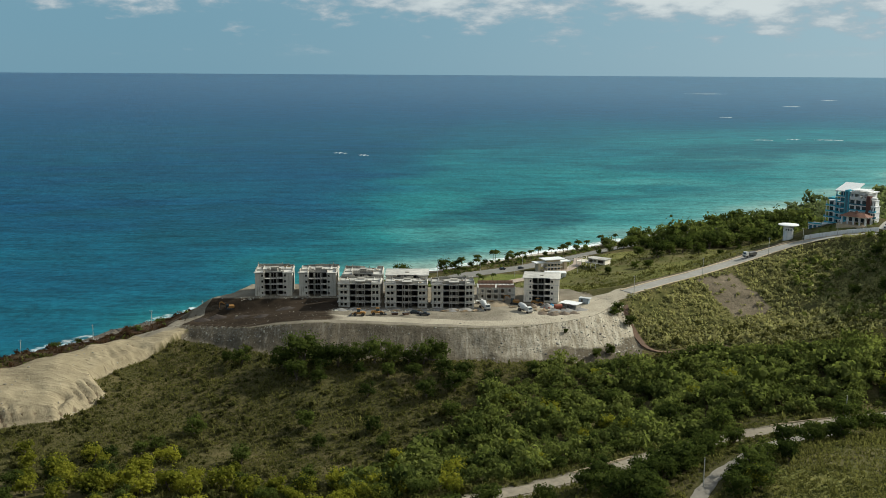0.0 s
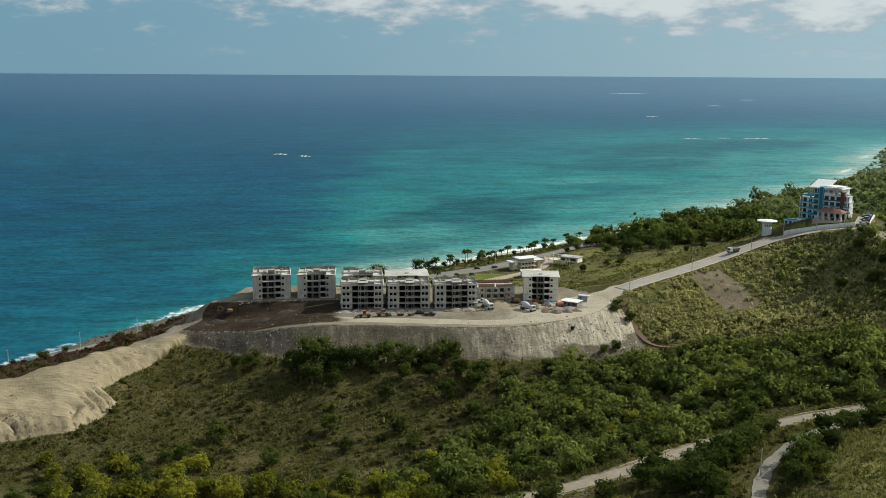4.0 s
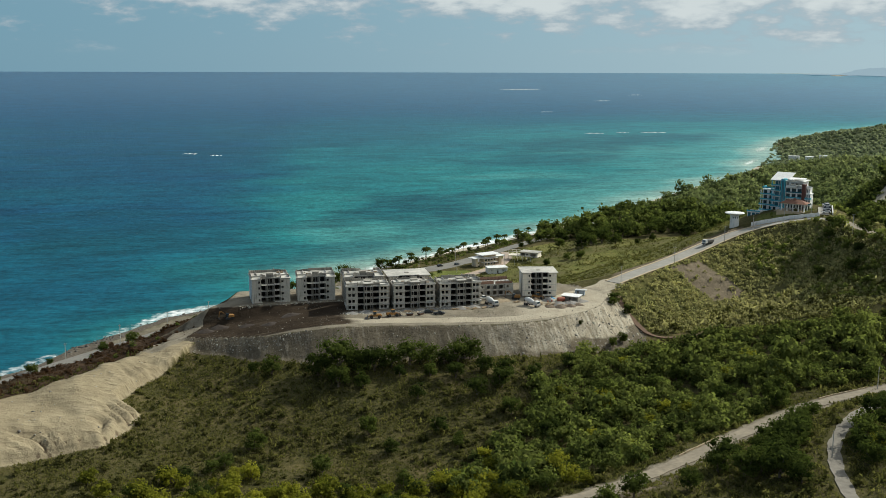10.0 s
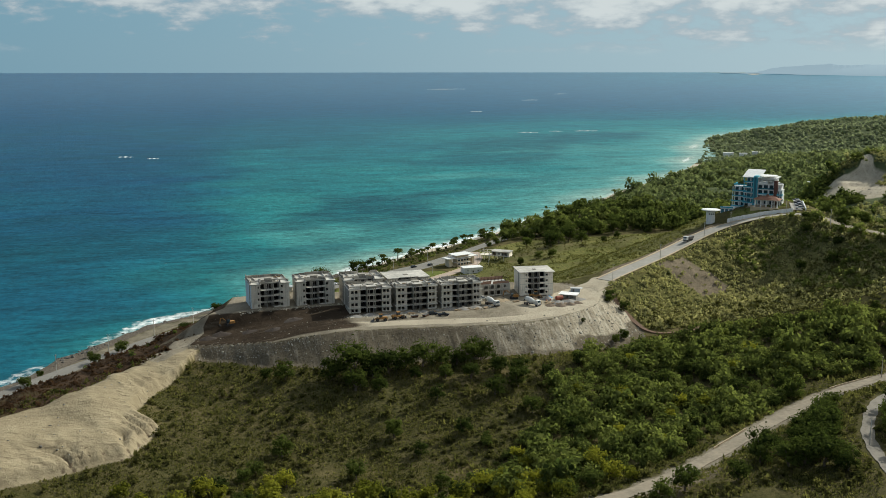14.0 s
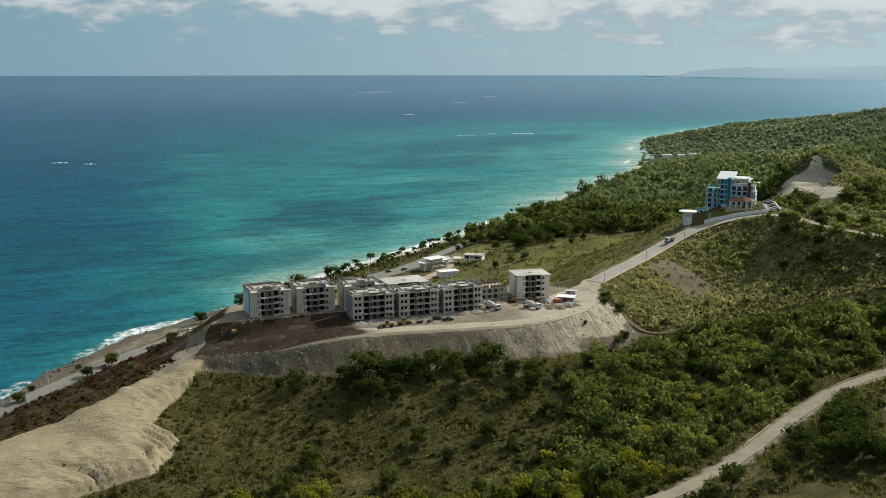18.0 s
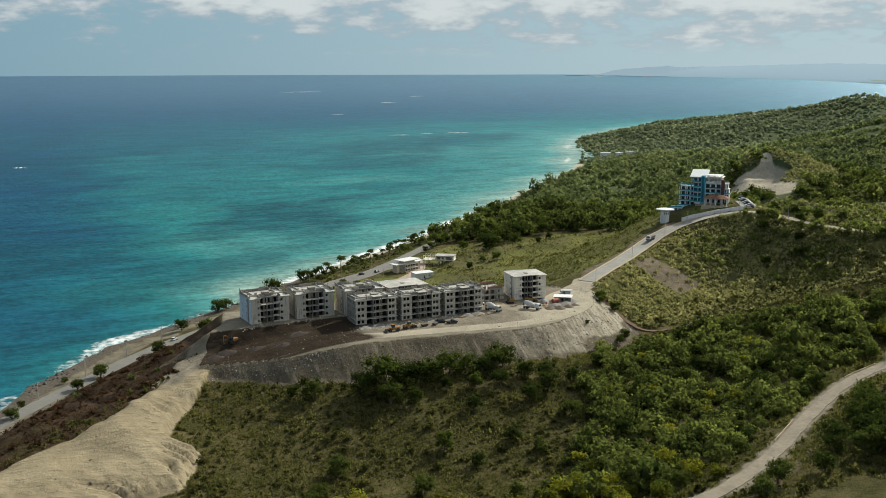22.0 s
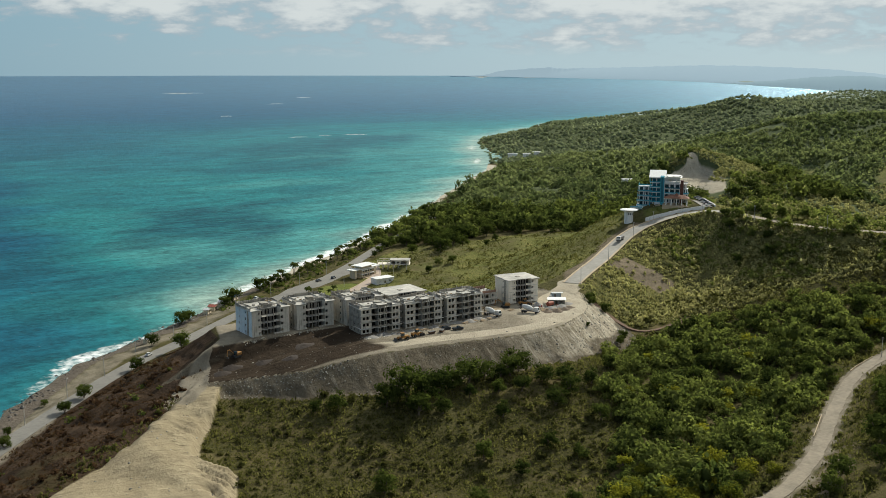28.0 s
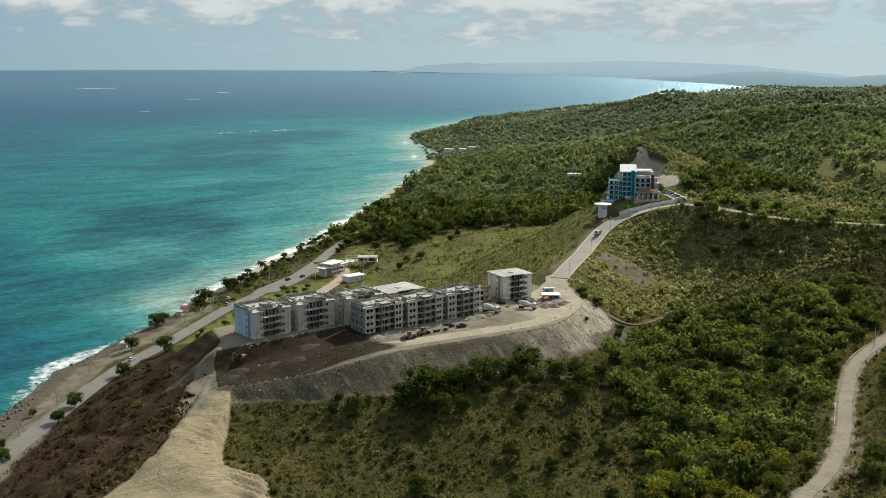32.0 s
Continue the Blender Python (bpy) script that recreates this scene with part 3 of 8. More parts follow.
def sea_material():
    m = bpy.data.materials.new("sea"); m.use_nodes = True
    nt = m.node_tree
    N, L = nt.nodes.new, nt.links.new
    nt.nodes.remove(nt.nodes["Principled BSDF"])
    body, gloss, both = N("ShaderNodeBsdfDiffuse"), N("ShaderNodeBsdfGlossy"), N("ShaderNodeMixShader")
    gloss.inputs["Roughness"].default_value = 0.34
    gloss.inputs["Color"].default_value = (0.62, 0.82, 0.95, 1)
    L(body.outputs[0], both.inputs[1]); L(gloss.outputs[0], both.inputs[2]); L(both.outputs[0], nt.nodes["Material Output"].inputs[0])
    co = N("ShaderNodeTexCoord")
    wave = N("ShaderNodeMapping"); wave.inputs["Rotation"].default_value = (0, 0, radians(12)); wave.inputs["Scale"].default_value = (1.0, 0.6, 1)
    L(co.outputs["Object"], wave.inputs[0])
    mp = N("ShaderNodeMapping"); mp.inputs["Rotation"].default_value = (0, 0, radians(-8)); mp.inputs["Scale"].default_value = (0.5, 1.35, 1)
    L(co.outputs["Object"], mp.inputs[0])

    def noise_at(scale, detail, src):
        n = N("ShaderNodeTexNoise"); n.inputs["Scale"].default_value, n.inputs["Detail"].default_value = scale, detail
        n.inputs["Roughness"].default_value = 0.6
        L(src, n.inputs["Vector"])
        return n.outputs[0]

    streak = noise_at(0.006, 8, mp.outputs[0])
    chop = noise_at(0.12, 8, mp.outputs[0])
    shoal = N("ShaderNodeAttribute"); shoal.attribute_name = "shoal"
    reef = N("ShaderNodeAttribute"); reef.attribute_name = "reef"
    foam = N("ShaderNodeAttribute"); foam.attribute_name = "foam"
    a = N("ShaderNodeMath"); a.operation = "MULTIPLY_ADD"; a.inputs[1].default_value = 0.3; a.inputs[2].default_value = -0.15
    L(streak, a.inputs[0])
    s = N("ShaderNodeMath"); s.operation = "ADD"
    L(shoal.outputs["Fac"], s.inputs[0]); L(a.outputs[0], s.inputs[1])
    ramp = N("ShaderNodeValToRGB")
    L(s.outputs[0], ramp.inputs[0])
    e = ramp.color_ramp.elements
    e[0].position, e[0].color = 0.0, (0.005, 0.043, 0.102, 1)
    e[1].position, e[1].color = 1.0, (0.26, 0.36, 0.30, 1)
    for p, c in ((0.25, (0.007, 0.059, 0.112)), (0.5, (0.010, 0.095, 0.128)), (0.72, (0.021, 0.158, 0.160)), (0.88, (0.08, 0.25, 0.228))):
        q = e.new(p); q.color = (*c, 1)
    r = N("ShaderNodeMath"); r.operation = "MULTIPLY_ADD"; r.inputs[1].default_value = 0.75; r.use_clamp = True
    torn, tr = N("ShaderNodeMapRange"), N("ShaderNodeMath"); tr.operation = "MULTIPLY"
    for k, v in (("From Min", 0.36), ("From Max", 0.56), ("To Min", 0.55), ("To Max", 1.3)):
        torn.inputs[k].default_value = v
    L(noise_at(0.05, 9, mp.outputs[0]), torn.inputs["Value"])
    L(reef.outputs["Fac"], tr.inputs[0]); L(torn.outputs[0], tr.inputs[1]); L(tr.outputs[0], r.inputs[0])
    # dark weed and rock show through in drawn-out patches
    weed, wm = N("ShaderNodeMapRange"), N("ShaderNodeMath"); wm.operation = "MULTIPLY"
    for k, v in (("From Min", 0.46), ("From Max", 0.62), ("To Min", 0.0), ("To Max", 0.5)):
        weed.inputs[k].default_value = v
    L(noise_at(0.0085, 7, mp.outputs[0]), weed.inputs["Value"])
    off = N("ShaderNodeAttribute"); off.attribute_name = "offing"
    L(weed.outputs[0], wm.inputs[0]); L(off.outputs["Fac"], wm.inputs[1]); L(wm.outputs[0], r.inputs[2])
    mx = N("ShaderNodeMix"); mx.data_type = "RGBA"; mx.inputs[7].default_value = (0.006, 0.055, 0.075, 1)
    L(r.outputs[0], mx.inputs[0]); L(ramp.outputs[0], mx.inputs[6])
    fm = N("ShaderNodeMath"); fm.operation = "ADD"
    fn = N("ShaderNodeMath"); fn.operation = "MULTIPLY_ADD"; fn.inputs[1].default_value = 2.0; fn.inputs[2].default_value = -1.0
    brk = noise_at(0.22, 12, co.outputs["Object"])
    L(brk, fn.inputs[0]); L(foam.outputs["Fac"], fm.inputs[0]); L(fn.outputs[0], fm.inputs[1])
    fr = N("ShaderNodeMapRange"); fr.inputs["From Min"].default_value, fr.inputs["From Max"].default_value = 0.34, 0.95
    L(fm.outputs[0], fr.inputs["Value"])
    mf = N("ShaderNodeMix"); mf.data_type = "RGBA"; mf.inputs[7].default_value = (0.8, 0.82, 0.8, 1)
    L(fr.outputs[0], mf.inputs[0])
    # light and dark of wind streaks and chop, put into the water's colour
    wv = N("ShaderNodeMath"); wv.operation = "ADD"
    fine = N("ShaderNodeMath"); fine.operation = "MULTIPLY_ADD"; fine.inputs[1].default_value = 0.75
    low_chop = N("ShaderNodeMath"); low_chop.operation = "MULTIPLY_ADD"; low_chop.inputs[1].default_value = 0.45; low_chop.inputs[2].default_value = 0.0
    L(chop, low_chop.inputs[0]); L(noise_at(0.21, 5, wave.outputs[0]), fine.inputs[0]); L(low_chop.outputs[0], fine.inputs[2])
    L(fine.outputs[0], wv.inputs[0]); L(noise_at(0.03, 9, mp.outputs[0]), wv.inputs[1])
    wr = N("ShaderNodeMapRange")
    for k, v in (("From Min", 0.86), ("From Max", 1.34), ("To Min", 0.57), ("To Max", 1.43)):
        wr.inputs[k].default_value = v
    L(wv.outputs[0], wr.inputs["Value"])
    hs = N("ShaderNodeHueSaturation")
    L(wr.outputs[0], hs.inputs["Value"]); L(mx.outputs[2], hs.inputs["Color"]); L(hs.outputs[0], mf.inputs[6])
    L(mf.outputs[2], body.inputs["Color"])
    lw = N("ShaderNodeLayerWeight")
    lr = N("ShaderNodeMapRange"); lr.interpolation_type = "SMOOTHSTEP"
    for k, v in (("From Min", 0.4), ("From Max", 0.9), ("To Min", 0.03), ("To Max", 0.06)):
        lr.inputs[k].default_value = v
    L(lw.outputs["Facing"], lr.inputs["Value"])
    rr = N("ShaderNodeMath"); rr.operation = "SUBTRACT"; rr.use_clamp = True
    far, fa = N("ShaderNodeAttribute"), N("ShaderNodeMath"); far.attribute_name = "swell"; fa.operation = "ADD"
    L(far.outputs["Fac"], fa.inputs[0]); L(lr.outputs[0], fa.inputs[1])
    L(fa.outputs[0], rr.inputs[0]); L(fr.outputs[0], rr.inputs[1]); L(rr.outputs[0], both.inputs[0])
    bp = N("ShaderNodeBump"); bp.inputs["Strength"].default_value, bp.inputs["Distance"].default_value = 0.9, 3.0
    L(chop, bp.inputs["Height"]); L(bp.outputs[0], body.inputs["Normal"]); L(bp.outputs[0], gloss.inputs["Normal"])
    return m


sx, sy = spread(-4850, -240, 500, 4850, 4, 1.06), spread(-1500, 400, 1100, 4950, 4, 1.06)
SX, SY = np.meshgrid(sx, sy)
sea_r = np.hypot(SX + 130, SY - 50)
SZ = swell(SX, SY)
sd, ss, _ = line_info(SX, SY, SHORE)
S_OFF = -sd * ss

# shallow turquoise water off the beach, deeper and bluer off the rocky point
beachy = smooth(-165, -10, SX - 0.10 * (SY - 700) + wobble(SX, SY, 60, 2) * 25)
sea_turn = np.arctan2(SX + 130, SY - 50)
off = S_OFF + wobble(SX, SY, 45, 6) * 14 * smooth(10, 80, S_OFF)
shelf = np.interp(off, [0, 25, 70, 160, 360, 620, 900, 1400, 3000], [1.0, 0.93, 0.82, 0.74, 0.70, 0.57, 0.44, 0.35, 0.26])
point = np.interp(off, [0, 30, 120, 300, 700, 3000], [0.52, 0.44, 0.38, 0.31, 0.25, 0.2])
shoal = shelf * beachy + point * (1 - beachy) + smooth(60, 200, S_OFF) * (wobble(SX, SY * 1.5, 170, 3) * 0.06 + wobble(SX, SY * 1.8, 70, 5) * 0.03)
shoal = np.clip(shoal, 0.03, 1.02) * (1 - 0.5 * smooth(2300, 3600, sea_r))


def blot(x0, y0, rx, ry, turn):
    c, s = math.cos(turn), math.sin(turn)
    dx, dy = SX - x0, SY - y0
    q = np.hypot((dx * c + dy * s) / rx, (dy * c - dx * s) / ry)
    return smooth(1.25, 0.6, q + wobble(SX, SY, 40, 2) * 0.28 + wobble(SX, SY, 17, 5) * 0.14)


reef = np.maximum.reduce([blot(108, 1000, 130, 82, 1.2) * 0.8, blot(160, 1085, 90, 40, 0.4) * 0.6, blot(30, 930, 80, 30, 0.5) * 0.5, blot(-160, 880, 115, 80, 0.1) * 0.55, blot(590, 1800, 230, 130, 0.9) * 0.75, blot(330, 1180, 90, 50, 0.6) * 0.4, blot(-30, 760, 110, 45, 0.6) * 0.6, blot(430, 1500, 170, 90, 0.5) * 0.6, blot(760, 1900, 260, 120, 0.4) * 0.7, blot(-260, 1000, 150, 40, 0.2) * 0.5])
strand = smooth(-20, 40, SX) * smooth(380, 200, SX)
cove = smooth(34, 8, np.hypot(SX + 116, SY - 588))
surf = smooth(9 + 5 * cove + 6 * strand, 1 + 2 * cove + 4 * strand, S_OFF + wobble(SX, SY, 16, 4) * 4 + wobble(SX, SY, 6, 2) * 2) * smooth(-6, 0, S_OFF) * (0.5 + 0.25 * wobble(SX, SY, 45, 7) + 0.25 * cove + 0.3 * strand)
sea_me = mesh_grid("water", SX, SY, SZ, (np.maximum.reduce([S_OFF[:-1, :-1], S_OFF[1:, :-1], S_OFF[:-1, 1:], S_OFF[1:, 1:]]) > -25))
set_attr(sea_me, "shoal", shoal)
set_attr(sea_me, "reef", reef)
set_attr(sea_me, "offing", (0.25 * smooth(90, 220, S_OFF) + 0.9 * smooth(380, 800, S_OFF) * smooth(2000, 1300, S_OFF)) * smooth(3600, 2000, sea_r))
# haze and grazing sky sheen on far water, put into the gloss amount
set_attr(sea_me, "swell", 0.11 * smooth(500, 2600, sea_r) + 0.2 * smooth(2400, 4900, sea_r) + 0.03 * smooth(2600, 4500, sea_r) * smooth(0.0, 0.65, sea_turn))
set_attr(sea_me, "foam", np.clip(surf, 0, 1))
sea = new("water", sea_me)
sea_me.materials.append(sea_material())
tagged(sea, "clear turquoise sea turning deep blue offshore", "sea", kind="structure")


# ---- roads ----
def strip(name, line, half, lift, mat, label, cat="road", offset=0.0, kind="structure", thick=0.25, ragged=0.0):
    """A road or kerb: a slab that follows a smoothed line."""
    pts = np.array(line, float)
    d = np.concatenate([[0], np.cumsum(np.hypot(*np.diff(pts[:, :2], axis=0).T))])
    n = int(d[-1] / 3) + 2
    u = np.linspace(0, d[-1], n)
    p = np.stack([np.interp(u, d, pts[:, k]) for k in range(3)], 1)
    for _ in range(3):
        p[1:-1] = (p[:-2] + 2 * p[1:-1] + p[2:]) / 4
    t = np.gradient(p[:, :2], axis=0)
    t /= np.hypot(t[:, 0], t[:, 1])[:, None]
    nrm = np.stack([t[:, 1], -t[:, 0]], 1)
    bm = bmesh.new()
    rows = []
    for i in range(n):
        row = []
        lo, hi = (half + ragged * math.sin(i * 1.7 + k) * math.cos(i * 0.63 + 2 * k) for k in (0, 1))
        for o, z in ((offset - lo, lift - thick), (offset - lo, lift), (offset + hi, lift), (offset + hi, lift - thick)):
            row.append(bm.verts.new((p[i, 0] + nrm[i, 0] * o, p[i, 1] + nrm[i, 1] * o, p[i, 2] + z)))
        rows.append(row)
    for a, b in zip(rows[:-1], rows[1:]):
        for k in range(3):
            bm.faces.new((a[k], a[k + 1], b[k + 1], b[k]))
    for r in (rows[0], rows[-1]):
        bm.faces.new(r)
    bmesh.ops.recalc_face_normals(bm, faces=bm.faces)
    me = bpy.data.meshes.new(name)
    bm.to_mesh(me); bm.free()
    me.materials.append(mat)
    return tagged(new(name, me), label, cat, kind=kind)


M_ASPHALT = material("worn_asphalt", (0.215, 0.20, 0.172), (0.155, 0.145, 0.125), 0.8, 0.9, 0.15)
M_CONC_ROAD = material("concrete_road", (0.36, 0.335, 0.29), (0.27, 0.25, 0.21), 0.5, 0.9, 0.15)
M_TRACK = material("dirt_track", (0.30, 0.25, 0.18), (0.19, 0.16, 0.115), 0.6, 0.95, 0.3)
M_LANE = material("weathered_lane", (0.23, 0.205, 0.165), (0.15, 0.132, 0.105), 0.6, 0.95, 0.3)
M_PINKROAD = material("pinkish_paving", (0.42, 0.33, 0.26), (0.33, 0.26, 0.205), 0.6, 0.9, 0.15)
M_KERB = material("kerb_concrete", (0.54, 0.42, 0.27), (0.42, 0.33, 0.22), 0.7, 0.9, 0.2)
strip("coast_road", COAST_ROAD, 4.2, 0.1, M_ASPHALT, "grey worn asphalt road along the shore")
strip("ridge_road", HILL_ROAD[11:], 3.2, 0.09, M_TRACK, "pale dirt road along the ridge top", ragged=0.3)
strip("hill_road", HILL_ROAD[2:12], 4.0, 0.1, M_CONC_ROAD, "pale grey concrete road climbing the hill")
for k, o in enumerate((-4.5, 4.5)):
    strip("kerb", HILL_ROAD[2:11], 0.5, 0.3, M_KERB, "yellowish concrete kerb beside the hill road", "kerb", o)
court = bmesh.new()
low = [court.verts.new((x, y, 3.9)) for x, y in FORECOURT]
top = [court.verts.new((x, y, 4.16)) for x, y in FORECOURT]
for i in range(len(low)):
    court.faces.new((low[i], low[(i + 1) % len(low)], top[(i + 1) % len(low)], top[i]))
court.faces.new(top); court.faces.new(low[::-1])
bmesh.ops.recalc_face_normals(court, faces=court.faces)
court_me = bpy.data.meshes.new("forecourt")
court.to_mesh(court_me); court.free()
court_me.materials.append(M_ASPHALT)
tagged(new("forecourt", court_me), "broad grey asphalt forecourt before the gatehouse", "road", kind="structure")
strip("gate_drive", GATE_DRIVE, 3.2, 0.12, M_PINKROAD, "pinkish paved drive through the gate", "drive")
for o in (-3.5, 3.5):
    strip("kerb", GATE_DRIVE[:4], 0.22, 0.34, M_KERB, "low cream kerb wall beside the gate drive", "kerb", o)
strip("valley_road", LOWER_ROAD, 2.4, 0.1, M_TRACK, "pale dirt road through the valley scrub", ragged=0.3)
strip("side_road", SIDE_ROAD, 1.9, 0.1, M_LANE, "narrow concrete lane on the near hill", ragged=0.35)
DRAIN = [(100, 456.5), (99, 446), (101, 435), (104, 424), (112, 421.5), (128, 421), (140, 424)]
dz = ground_z(np.array([q[0] for q in DRAIN], float), np.array([q[1] for q in DRAIN], float))
M_REDEARTH = material("red_earth", (0.16, 0.095, 0.06), (0.11, 0.07, 0.045), 1.2, 0.95, 0.4)
strip("drain_cut", [(*q, float(z) + 0.15) for q, z in zip(DRAIN, dz)], 1.3, 0.02, M_REDEARTH, "reddish bare earth drain cut down the slope", "ditch", thick=0.6, ragged=0.3)


# ---- tools for things ----
def box(bm, x0, y0, z0, x1, y1, z1, m=None):
    v = [Vector((x, y, z)) for x in (x0, x1) for y in (y0, y1) for z in (z0, z1)]
    vs = [bm.verts.new(m @ p if m else p) for p in v]
    for f in ((0, 1, 3, 2), (4, 6, 7, 5), (0, 4, 5, 1), (2, 3, 7, 6), (0, 2, 6, 4), (1, 5, 7, 3)):
        bm.faces.new([vs[i] for i in f])
    return vs


def tube(bm, a, b, r0, r1=None, seg=8, caps=True):
    """A round bar from a to b."""
    a, b = Vector(a), Vector(b)
    r1 = r0 if r1 is None else r1
    q = (b - a).to_track_quat("Z", "Y")
    rings = []
    for p, r in ((a, r0), (b, r1)):
        rings.append([bm.verts.new(p + q @ Vector((r * math.cos(2 * math.pi * i / seg), r * math.sin(2 * math.pi * i / seg), 0))) for i in range(seg)])
    for i in range(seg):
        bm.faces.new((rings[0][i], rings[0][(i + 1) % seg], rings[1][(i + 1) % seg], rings[1][i]))
    if caps:
        bm.faces.new(rings[0][::-1]); bm.faces.new(rings[1])


def lathe(bm, profile, seg=20, m=None):
    """Turns (radius, height) pairs round the z axis."""
    rings = []
    for r, z in profile:
        ring = []
        for i in range(seg):
            p = Vector((r * math.cos(2 * math.pi * i / seg), r * math.sin(2 * math.pi * i / seg), z))
            ring.append(bm.verts.new(m @ p if m else p))
        rings.append(ring)
    for a, b in zip(rings[:-1], rings[1:]):
        for i in range(seg):
            bm.faces.new((a[i], a[(i + 1) % seg], b[(i + 1) % seg], b[i]))
    bm.faces.new(rings[0][::-1]); bm.faces.new(rings[-1])


def prism(bm, outline, y0, y1, m=None):
    """An outline in x and z, drawn out along y."""
    a = [bm.verts.new(m @ Vector((x, y0, z)) if m else (x, y0, z)) for x, z in outline]
    b = [bm.verts.new(m @ Vector((x, y1, z)) if m else (x, y1, z)) for x, z in outline]
    n = len(outline)
    for i in range(n):
        bm.faces.new((a[i], a[(i + 1) % n], b[(i + 1) % n], b[i]))
    bm.faces.new(a[::-1]); bm.faces.new(b)


def slab_of(bm, outline, z0, z1):
    """A flat plate: an outline in x and y with its thickness."""
    a = [bm.verts.new((x, y, z0)) for x, y in outline]
    b = [bm.verts.new((x, y, z1)) for x, y in outline]
    n = len(outline)
    for i in range(n):
        bm.faces.new((a[i], a[(i + 1) % n], b[(i + 1) % n], b[i]))
    bm.faces.new(a[::-1]); bm.faces.new(b)


def part(name, bm, mat, parent, label="", bevel=0.0):
    if bevel:
        bmesh.ops.bevel(bm, geom=bm.edges[:], offset=bevel, segments=1, affect="EDGES", clamp_overlap=True)
    bmesh.ops.recalc_face_normals(bm, faces=bm.faces)
    me = bpy.data.meshes.new(name)
    bm.to_mesh(me); bm.free()
    me.materials.append(mat)
    ob = new(name, me)
    ob.parent = parent
    return tagged(ob, label)


def thing(name, m, label, category, group=""):
    ob = new(name)
    ob.empty_display_size = 0.5
    ob.matrix_world = m
    return tagged(ob, label, category, group)


def at(x, y, z=None, rz=0.0):
    if z is None:
        z = float(ground_z(np.array([x]), np.array([y]))[0])
    return pose(x, y, z, 0, 0, rz)


def add(name, parent, mat, *boxes, label="", bevel=0.0, joined=False):
    """Boxes as parts: one part a box, or one part of them all."""
    sets = [boxes] if joined else [[q] for q in boxes]
    for s in sets:
        bm = bmesh.new()
        for q in s:
            box(bm, *q)
        ob = part(name, bm, mat, parent, label, bevel)
    return ob


def pierced(bm, m, w, h, holes, thick):
    """A wall w by h in x and z, thick along y, with holes (x0, z0, x1, z1) right through it."""
    xs = sorted({0.0, w, *[v for q in holes for v in (q[0], q[2])]})
    zs = sorted({0.0, h, *[v for q in holes for v in (q[1], q[3])]})
    nx, nz = len(xs) - 1, len(zs) - 1

    def solid(i, j):
        if not (0 <= i < nx and 0 <= j < nz):
            return False
        cx, cz = (xs[i] + xs[i + 1]) / 2, (zs[j] + zs[j + 1]) / 2
        return not any(q[0] < cx < q[2] and q[1] < cz < q[3] for q in holes)

    cache = {}

    def v(i, k, j):
        if (i, k, j) not in cache:
            cache[i, k, j] = bm.verts.new(m @ Vector((xs[i], thick * k, zs[j])))
        return cache[i, k, j]

    for i in range(nx):
        for j in range(nz):
            if not solid(i, j):
                continue
            bm.faces.new((v(i, 0, j), v(i + 1, 0, j), v(i + 1, 0, j + 1), v(i, 0, j + 1)))
            bm.faces.new((v(i, 1, j), v(i, 1, j + 1), v(i + 1, 1, j + 1), v(i + 1, 1, j)))
            if not solid(i - 1, j):
                bm.faces.new((v(i, 0, j), v(i, 0, j + 1), v(i, 1, j + 1), v(i, 1, j)))
            if not solid(i + 1, j):
                bm.faces.new((v(i + 1, 0, j), v(i + 1, 1, j), v(i + 1, 1, j + 1), v(i + 1, 0, j + 1)))
            if not solid(i, j - 1):
                bm.faces.new((v(i, 0, j), v(i, 1, j), v(i + 1, 1, j), v(i + 1, 0, j)))
            if not solid(i, j + 1):
                bm.faces.new((v(i, 0, j + 1), v(i + 1, 0, j + 1), v(i + 1, 1, j + 1), v(i, 1, j + 1)))


def wall(name, parent, mat, m, w, h, holes=(), thick=0.2, label=""):
    bm = bmesh.new()
    pierced(bm, m, w, h, list(holes), thick)
    return part(name, bm, mat, parent, label)


def streaked(name, col, col2, stain, rough=0.9):
    """Raw or painted wall: blotches, fine grain and stains that run down."""
    m = material(name, col, col2, 0.9, rough, 0.2)
    nt = m.node_tree
    N, L = nt.nodes.new, nt.links.new
    co = N("ShaderNodeTexCoord")
    mp = N("ShaderNodeMapping"); mp.inputs["Scale"].default_value = (1.6, 1.6, 0.16)
    L(co.outputs["Object"], mp.inputs[0])
    n = N("ShaderNodeTexNoise"); n.inputs["Scale"].default_value, n.inputs["Detail"].default_value = 1.0, 7
    L(mp.outputs[0], n.inputs["Vector"])
    r = N("ShaderNodeMapRange"); r.inputs["From Min"].default_value, r.inputs["From Max"].default_value = 0.52, 0.72
    r.inputs["To Max"].default_value = 0.75
    L(n.outputs[0], r.inputs["Value"])
    b = nt.nodes["Principled BSDF"]
    src = b.inputs["Base Color"].links[0].from_socket
    mx = N("ShaderNodeMix"); mx.data_type = "RGBA"; mx.inputs[7].default_value = (*stain, 1)
    L(r.outputs[0], mx.inputs[0]); L(src, mx.inputs[6]); L(mx.outputs[2], b.inputs["Base Color"])
    return m


